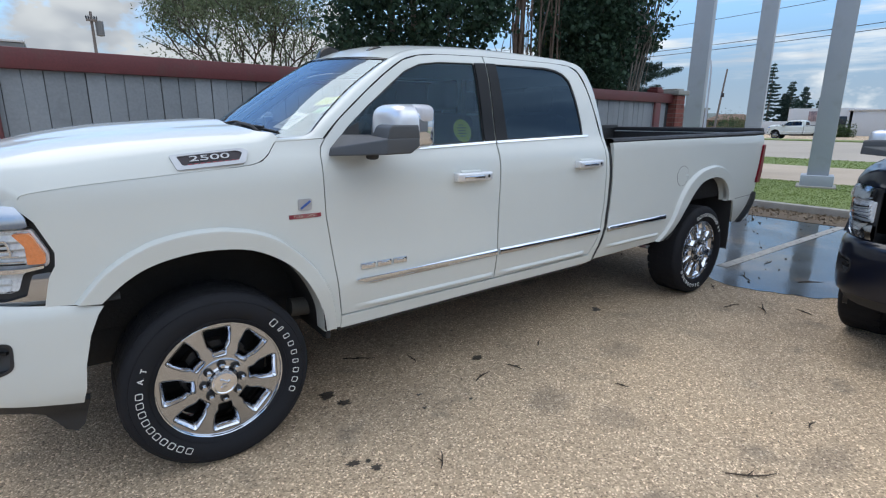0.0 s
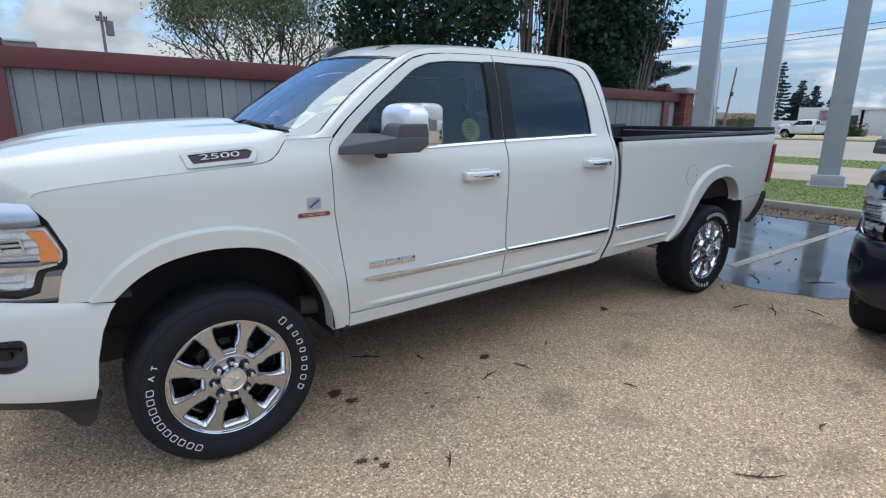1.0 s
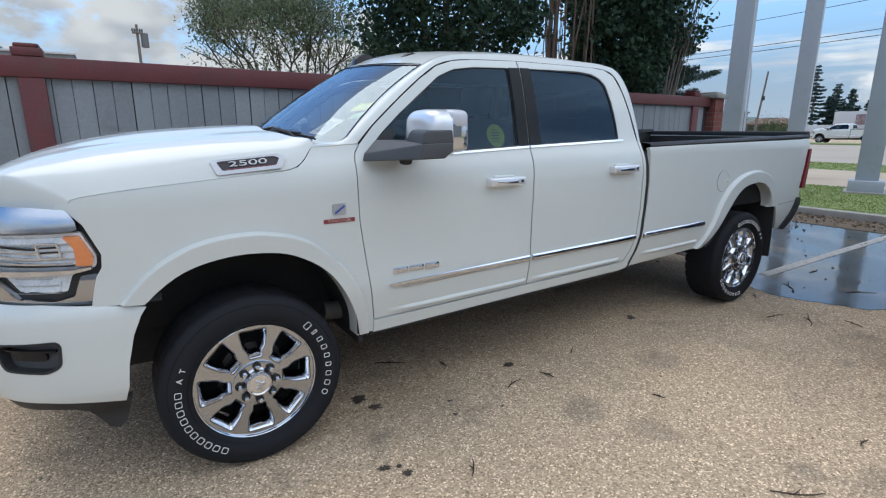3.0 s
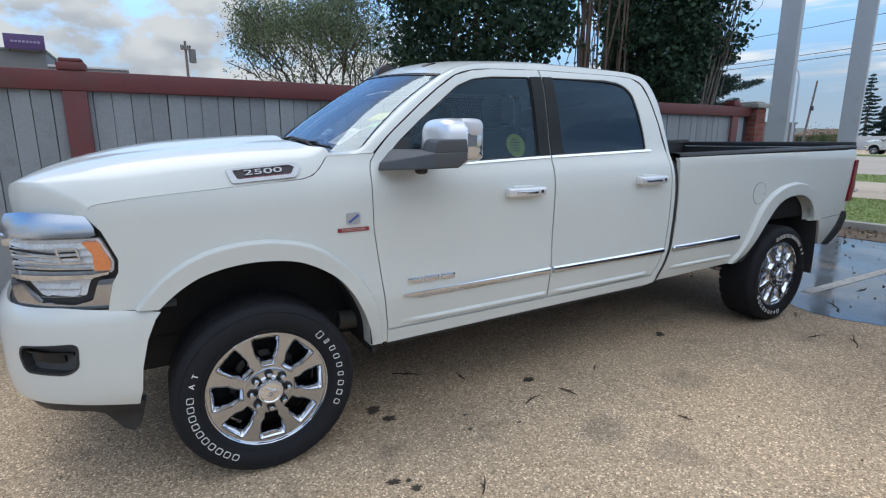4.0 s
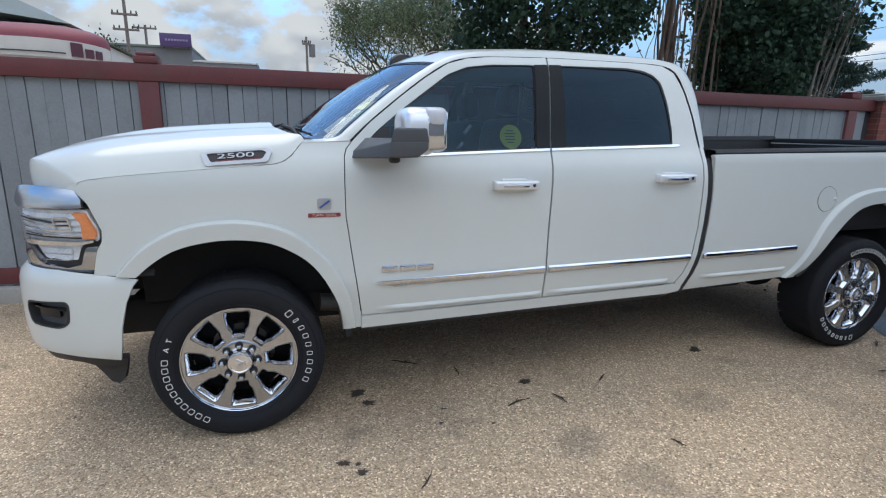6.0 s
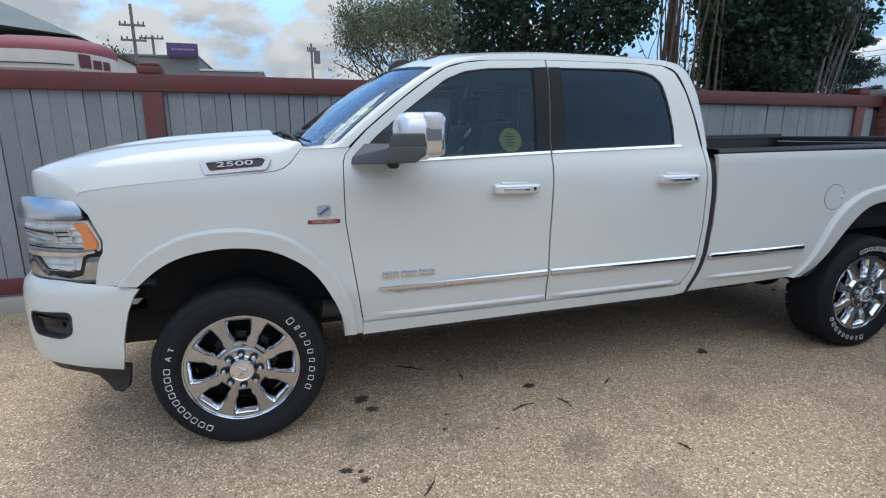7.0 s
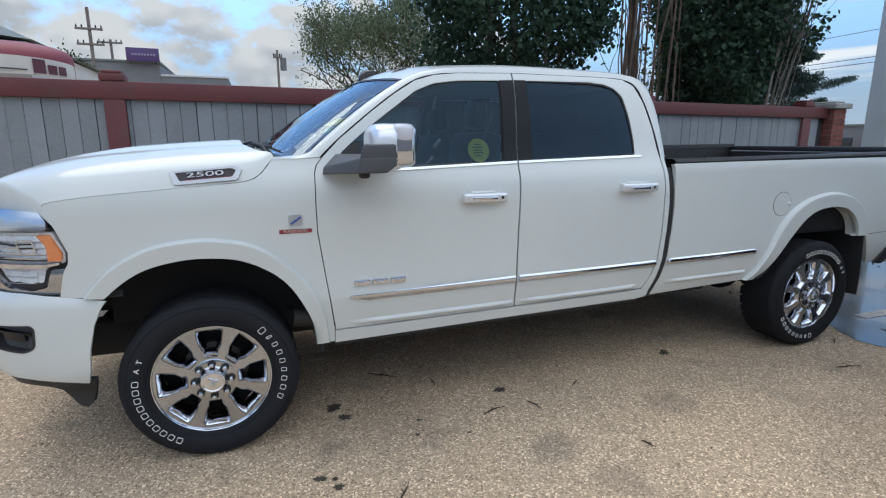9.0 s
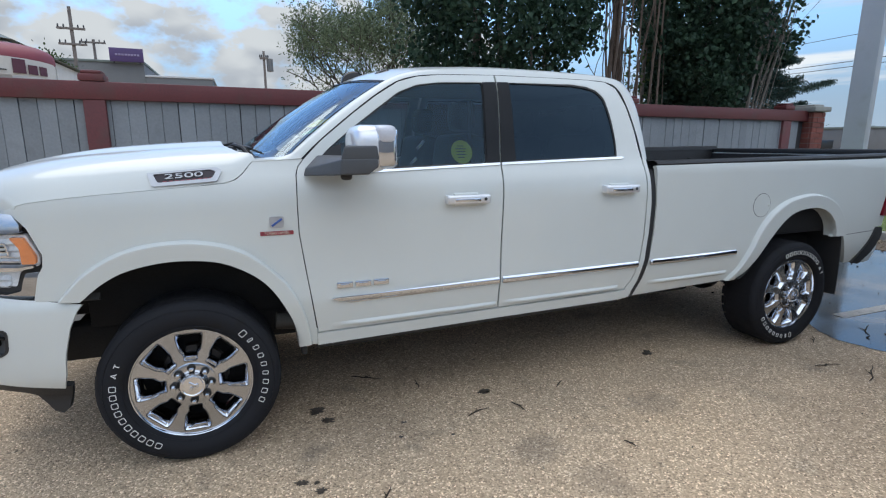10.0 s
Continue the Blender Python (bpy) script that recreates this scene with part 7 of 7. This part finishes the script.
for i, (x, y, s) in enumerate(((132, 78, (3, 9, 3.6)), (128, 66, (3, 6, 2.6)), (116, 51, (3, 7, 2.4)), (134, 96, (3, 12, 3.8)), (76, 20.2, (1.2, 2.0, 1.1)), (128, 57, (3, 5, 2.6)))):
    bushes((x, y), s, 1800, 60 + i, "green shrubs across the road")

b3 = thing("commercial_building", "low dark far building with a pink sign post", "building", at=(75, 43.6, 0))
part("wall", boxed(0, 8, -3.4, 3.4, 0, 3.7, 0.03), SLATE, b3)
part("roof", boxed(-0.2, 8.2, -3.6, 3.6, 3.7, 3.95, 0.03), ROOFG, b3)
part("window", boxed(-0.06, 0.02, 0.4, 2.6, 0.9, 2.2, 0.02), DARKW, b3)
part("sign_post", boxed(-0.5, -0.3, -2.2, -1.75, 0, 4.5, 0.02), FADED, b3, "faded pink upright sign")

# street lamp and leaning pole
lamp = thing("street_lamp", "grey street lamp with a curved arm", "street lamp", at=(40, 18.45, 0))
bm = bmesh.new()
tube(bm, [(0, 0, 0), (0, 0, 4.4), (0, 0.02, 5.6), (0, 0.12, 6.2), (0, 0.35, 6.5), (0, 0.7, 6.6)], [0.09, 0.07, 0.06, 0.05, 0.045, 0.04], 8)
part("pole", bm, STEEL, lamp)
part("lamp_head", boxed(-0.12, 0.12, 0.6, 1.15, 6.54, 6.66, 0.04), STEEL, lamp)
lean = thing("utility_pole", "dark leaning wooden pole with a box", "utility pole", at=(40, 17.65, 0))
bm = bmesh.new()
tube(bm, [(0, 0.15, 0), (0, -0.38, 5.5)], [0.09, 0.06], 8)
part("pole", bm, WOODPOLE, lean)
part("box", boxed(-0.08, 0.08, -0.36, -0.18, 3.5, 3.8, 0.02), DARKMETAL, lean)


def wire(name, p, q, sag, r, label):
    bm = bmesh.new()
    p, q = Vector(p), Vector(q)
    tube(bm, [p.lerp(q, i / 24) - Vector((0, 0, sag * 4 * (i / 24) * (1 - i / 24))) for i in range(25)], r, 5)
    return tagged(finish(name, bm, DARKMETAL), label, "cable", "overhead cables")


wire("overhead_cable", (62, 110, 12.95), (62, -40, 13.15), 3.2, 0.035, "black overhead cable across the sky")
wire("overhead_cable", (62, 110, 13.5), (62, -40, 13.7), 3.2, 0.035, "black overhead cable across the sky")
wire("overhead_cable", (62, 110, 15.7), (62, -40, 16.9), 3.2, 0.03, "black overhead cable across the sky")

# ---- behind the fence to the left ----
AWN = surface("red_awning", (0.24, 0.045, 0.062), (0.19, 0.038, 0.05), rough=0.6, scale=1.2, fine=40, bump=0.2)
CREAM = surface("cream_band", (0.62, 0.60, 0.56), (0.54, 0.52, 0.48), rough=0.7, scale=2, fine=40)
r = thing("restaurant", "restaurant with a red domed awning and cream sign band", "building", at=(-8.42, 16.0, 0))
part("wall", boxed(-9, 2.2, 1.3, 11, 0, 3.6, 0.03), surface("brown_wall", (0.20, 0.13, 0.10), (0.15, 0.1, 0.08), rough=0.85, scale=1, fine=20), r)
part("upper_wall", boxed(-9, 1.9, 2.7, 11, 3.6, 4.88, 0.02), CREAM, r)


def awning_plan(x):
    """How far the front of the awning has turned back at x: 0 along the front, 1 at the round end."""
    k = min(1.0, max(0.0, (x - 1.5) / 1.92))
    return 1 - math.sqrt(max(0.0, 1 - k ** 2.2))


def awn(x, v):
    a = v * math.pi / 2
    back = awning_plan(x)
    return Vector((x, 1.6 - 1.6 * math.cos(a) * (1 - back), 4.09 - 0.10 * back + 0.58 * math.sin(a) * (1 - back) ** 0.5))


bm = bmesh.new()
grid(bm, 36, 12, lambda u, v: awn(0.75 + 2.67 * math.sin(u * math.pi / 2), v), thick=0.02)
part("awning", bm, AWN, r, "red rounded awning end")
bm = bmesh.new()
grid(bm, 12, 8, lambda u, v: Vector((-9 + 9.75 * u, 1.6 * v, 4.09 + 0.58 * v ** 0.75)), thick=0.02)
part("awning", bm, surface("faded_awning", (0.50, 0.22, 0.24), (0.42, 0.18, 0.20), rough=0.7, scale=1.2, fine=40, bump=0.2), r, "sun-faded pink awning front")


def band(x, v):
    back = awning_plan(x)
    return Vector((x, -0.02 + 1.6 * back, 3.58 + (0.52 - 0.09 * back) * v))


bm = bmesh.new()
grid(bm, 60, 3, lambda u, v: band(-9 + 12.44 * math.sin(u * math.pi / 2), v), thick=0.05)
part("sign_band", bm, CREAM, r, "cream band under the awning")
bm = bmesh.new()
grid(bm, 40, 1, lambda u, v: band(-9 + 11.6 * math.sin(u * math.pi / 2), 0.22 + 0.07 * v) + Vector((0.01, -0.06, 0)), thick=0.02)
part("stripe", bm, DARKMETAL, r, "black stripe")
PLUM = surface("plum_letter", (0.10, 0.03, 0.05), rough=0.6)
for x0, x1, v1 in ((2.70, 2.95, 0.92), (3.00, 3.16, 0.66), (3.20, 3.31, 0.66)):
    bm = bmesh.new()
    grid(bm, 6, 1, lambda u, v: band(x0 + (x1 - x0) * u, 0.12 + (v1 - 0.12) * v) + Vector((0.03, -0.035, 0)), thick=0.02)
    part("name_bar", bm, PLUM, r, "dark plum sign bar")
bm = bmesh.new()
vs = [bm.verts.new(p) for p in ((2.12, 2.5, 4.91), (-9, 2.5, 6.18), (-6.1, 10.2, 8.8), (2.12, 12, 4.91), (-9, 12, 6.18))]
for f in ((0, 2, 1), (0, 3, 2), (0, 1, 4, 3), (1, 2, 4), (2, 3, 4)):
    bm.faces.new([vs[k] for k in f])
part("roof", bm, ROOFG, r, "sloping grey-green roof")


def util_pole(x, y, top, arms, label, r=0.16, box_at=None):
    p = thing("utility_pole", label, "utility pole", "utility poles", at=(x, y, 0))
    bm = bmesh.new()
    tube(bm, [(0, 0, 0), (0, 0, top)], [r, r * 0.7], 8)
    part("pole", bm, WOODPOLE, p)
    for z, w in arms:
        part("crossarm", boxed(-w, w, -0.2, -0.08, z - 0.08, z + 0.08, 0.01), WOODPOLE, p)
        for k in (-0.9, -0.5, 0.5, 0.9):
            bm = bmesh.new()
            lathe(bm, [(0.05, z + 0.08), (0.06, z + 0.2), (0.03, z + 0.3), (0.0001, z + 0.3)], 8, (k * w, -0.14, 0), "z")
            part("insulator", bm, DARKMETAL, p)
    if box_at:
        bm = bmesh.new()
        lathe(bm, [(0.0001, box_at - 0.55), (0.26, box_at - 0.5), (0.26, box_at + 0.5), (0.0001, box_at + 0.55)], 12, (0.45, 0, 0), "z")
        part("transformer", bm, SLATE, p)
    return p


util_pole(62, 110.2, 16.4, ((12.0, 0.4), (12.8, 0.4), (15.2, 0.4)), "tall wooden utility pole far along the road")
util_pole(62, -40.2, 16.8, ((12.2, 0.4), (13.0, 0.4), (16.4, 0.4)), "tall wooden utility pole far along the road")
util_pole(-10.9, 45, 11.6, ((10.05, 0.9), (8.95, 0.9)), "wooden utility pole with two crossarms")
util_pole(-11.9, 56, 11.2, ((10.9, 1.0),), "far wooden utility pole with a crossarm")
util_pole(2.55, 45, 9.3, ((8.7, 0.35),), "dark utility pole with a transformer", 0.13, 8.2)
g = thing("commercial_building", "grey flat-roofed building with a purple billboard", "building", at=(-9, 52, 0))
part("wall", boxed(-6.5, 1.6, 0, 12, 0, 8.7, 0.05), SLATE, g)
part("lower_wall", boxed(1.6, 7.2, 0, 12, 0, 7.6, 0.05), SLATE, g)
part("side_wall", boxed(7.2, 8.2, 0, 10, 0, 7.0, 0.05), ROOFG, g)
part("parapet", boxed(-6.6, 1.7, -0.1, 12.1, 8.7, 8.9, 0.04), ROOFG, g)
part("parapet", boxed(1.6, 7.3, -0.1, 12.1, 7.6, 7.78, 0.04), WALLW, g)
part("billboard", boxed(-0.9, 1.7, -0.6, -0.45, 8.75, 9.9, 0.03), surface("purple_print", (0.09, 0.05, 0.16), (0.06, 0.035, 0.12), rough=0.5, scale=0.8), g, "purple billboard")
LILAC = surface("lilac", (0.3, 0.25, 0.4), rough=0.6)
for i in range(8):
    part("billboard_bar", boxed(-0.45 + i * 0.24, -0.28 + i * 0.24, -0.64, -0.60, 9.25, 9.42, 0.004), LILAC, g)
for x in (-0.6, 1.4):
    part("billboard_leg", boxed(x - 0.06, x + 0.06, -0.5, -0.4, 8.6, 9.2), DARKMETAL, g)
bush = thing("tree", "green leafy tree behind the restaurant", "tree", "", at=(-11.3, 40, 0))
bm = bmesh.new()
tube(bm, [(0, 0, 0), (0.1, 0, 7.0)], [0.12, 0.04], 7)
part("trunk", bm, BARK, bush)
nr = np.random.default_rng(77)
leaves("crown", nr.normal(size=(4200, 3)) * np.array((0.55, 0.6, 0.55)) + np.array((0, 0, 6.1)), nr.uniform(0.12, 0.20, 4200), SHRUB, bush, 77, 0.8)

# ---- litter on the ground, grass blades ----
TWIG = surface("twig", (0.07, 0.05, 0.035), (0.04, 0.03, 0.02), rough=0.9, scale=30)
STAIN = surface("oil_stain", (0.085, 0.066, 0.05), (0.03, 0.024, 0.018), rough=0.55, scale=26, fine=160, bump=0.5)


def stain(x, y, rx, ry, mat, seed, label):
    bm = bmesh.new()
    n = 64
    rough = lambda a: 0.78 + 0.5 * noise.noise((math.cos(a) * 1.4, math.sin(a) * 1.4, seed)) + 0.42 * noise.noise((math.cos(a) * 5.0, math.sin(a) * 5.0, seed + 3)) + 0.2 * noise.noise((math.cos(a) * 14.0, math.sin(a) * 14.0, seed + 8))
    vs = [bm.verts.new((x + rx * math.cos(a) * rough(a), y + ry * math.sin(a) * rough(a), 0.0025)) for a in [2 * math.pi * i / n for i in range(n)]]
    bm.faces.new(vs)
    return tagged(finish("stain", bm, mat), label, "stain", "stains on the asphalt", "structure")


def twig(x, y, length, turn, seed):
    r = random.Random(seed)
    t = thing("twig", "thin brown twig lying on the asphalt", "twig", "fallen twigs", at=(x, y, 0.006))
    bm = bmesh.new()
    pts = [(length * (k / 5 - 0.5), r.uniform(-0.025, 0.025) * length + 0.06 * length * math.sin(k * 0.7 + seed), 0.003 + 0.002 * (k % 2)) for k in range(6)]
    tube(bm, pts, [0.003, 0.004, 0.0042, 0.0038, 0.003, 0.0015], 6)
    part("stalk", bm, TWIG, t)
    bm = bmesh.new()
    tube(bm, [pts[2], (pts[2][0] + 0.2 * length, pts[2][1] + 0.16 * length, 0.005)], [0.004, 0.0015], 5)
    part("shoot", bm, TWIG, t)
    t.rotation_euler[2] = radians(turn)
    return t
for i, (x, y, rx, ry) in enumerate(((0.635, 0.33, 0.075, 0.055), (0.658, 0.205, 0.06, 0.05), (1.69, 0.20, 0.055, 0.045), (3.14, 0.31, 0.085, 0.06), (0.46, -0.33, 0.05, 0.035), (0.545, -0.42, 0.045, 0.03), (0.53, -0.35, 0.025, 0.02), (1.08, 0.02, 0.03, 0.02), (1.02, -0.12, 0.022, 0.018), (1.30, -0.2, 0.02, 0.015))):
    stain(x, y, rx * 0.78, ry * 0.78, STAIN, i + 0.5, "small dark oil stain on the asphalt")
for i, (x, y, n, a) in enumerate(((1.53, -0.04, 0.16, 12), (1.79, -0.07, 0.13, -70), (1.0, 0.66, 0.22, -25), (0.82, -0.56, 0.13, 60), (1.93, -1.5, 0.24, -40), (4.36, -0.56, 0.34, 20), (4.2, -0.36, 0.20, -18), (2.63, -1.51, 0.09, 0), (2.16, -0.64, 0.08, -60), (4.62, 0.02, 0.16, 40), (4.55, -0.80, 0.15, 70), (1.30, 0.45, 0.12, 80), (2.2, 0.1, 0.1, 30), (5.3, 0.0, 0.3, 30), (5.6, -0.5, 0.28, -30), (6.1, 0.1, 0.25, 10))):
    twig(x, y, n, a, 100 + i)
# leaf litter along the kerbs, joined
SOIL = surface("leaf_litter", (0.16, 0.115, 0.075), (0.10, 0.075, 0.05), rough=0.95, scale=5, fine=60, bump=0.9)
slab("soil_edge", 9.35, 10.32, -8.0, 8.8, -0.05, 0.012, SOIL, "brown leaf litter swept along the kerb")
nr = np.random.default_rng(5)
c = np.column_stack([10.30 - np.abs(nr.normal(size=1400)) * 0.45, nr.uniform(-5, 7, 1400), nr.uniform(0.014, 0.03, 1400)])
litter = leaves("leaf_litter", c, nr.uniform(0.03, 0.08, 1400), leafy("dry_leaf", (0.17, 0.13, 0.09), (0.30, 0.235, 0.165), 0.1), None, 6, 0.8)
tagged(litter, "dry brown leaves along the kerb", "leaf litter", kind="stuff")
# leaves and specks floating on the puddle
c = np.column_stack([nr.uniform(5.0, 9.6, 170), nr.uniform(-1.6, 2.2, 170), np.full(170, 0.008)])
floating = leaves("floating_leaves", c, nr.uniform(0.015, 0.05, 170), leafy("wet_leaf", (0.03, 0.02, 0.012), (0.09, 0.06, 0.035), 0.1), None, 16, 0.6)
tagged(floating, "small wet brown leaves on the puddle", "leaf litter", kind="stuff")
# scattered small stones and dry bits on the lot
c = np.column_stack([nr.uniform(-2.5, 5.0, 420), nr.uniform(-2.4, 1.6, 420), np.full(420, 0.004)])
bits = leaves("ground_bits", c, nr.uniform(0.006, 0.018, 420), leafy("dry_bit", (0.05, 0.04, 0.03), (0.35, 0.30, 0.22), 0.0), None, 7, 0.7)
tagged(bits, "small dry bits scattered on the asphalt", "litter", kind="stuff")


def turf(x0, x1, y0, y1, z, n, seed, h):
    r = np.random.default_rng(seed)
    c = np.column_stack([r.uniform(x0, x1, n), r.uniform(y0, y1, n), np.full(n, z)])
    a = r.uniform(0, 6.28, n)
    w = 0.012 + 0.012 * r.random(n)
    hh = h * r.uniform(0.5, 1.3, n)
    d = np.column_stack([np.cos(a) * w, np.sin(a) * w, np.zeros(n)])
    t = c + np.column_stack([r.normal(size=n) * 0.03, r.normal(size=n) * 0.03, hh])
    v = np.stack([c - d, c + d, t], 1).reshape(-1, 3)
    k = np.arange(n) * 3
    me = bpy.data.meshes.new("grass")
    me.from_pydata(v.tolist(), [], np.stack([k, k + 1, k + 2], 1).tolist())
    me.materials.append(BLADE)
    return tagged(new("grass", me), "short green grass blades on the strip", "grass", kind="stuff")


BLADE = leafy("grass_blade", (0.155, 0.215, 0.055), (0.225, 0.29, 0.09), 0.3)
turf(10.5, 15.2, -4, 8, 0.10, 42000, 1, 0.028)
turf(21.4, 26.0, -4, 16, 0.09, 12000, 2, 0.035)
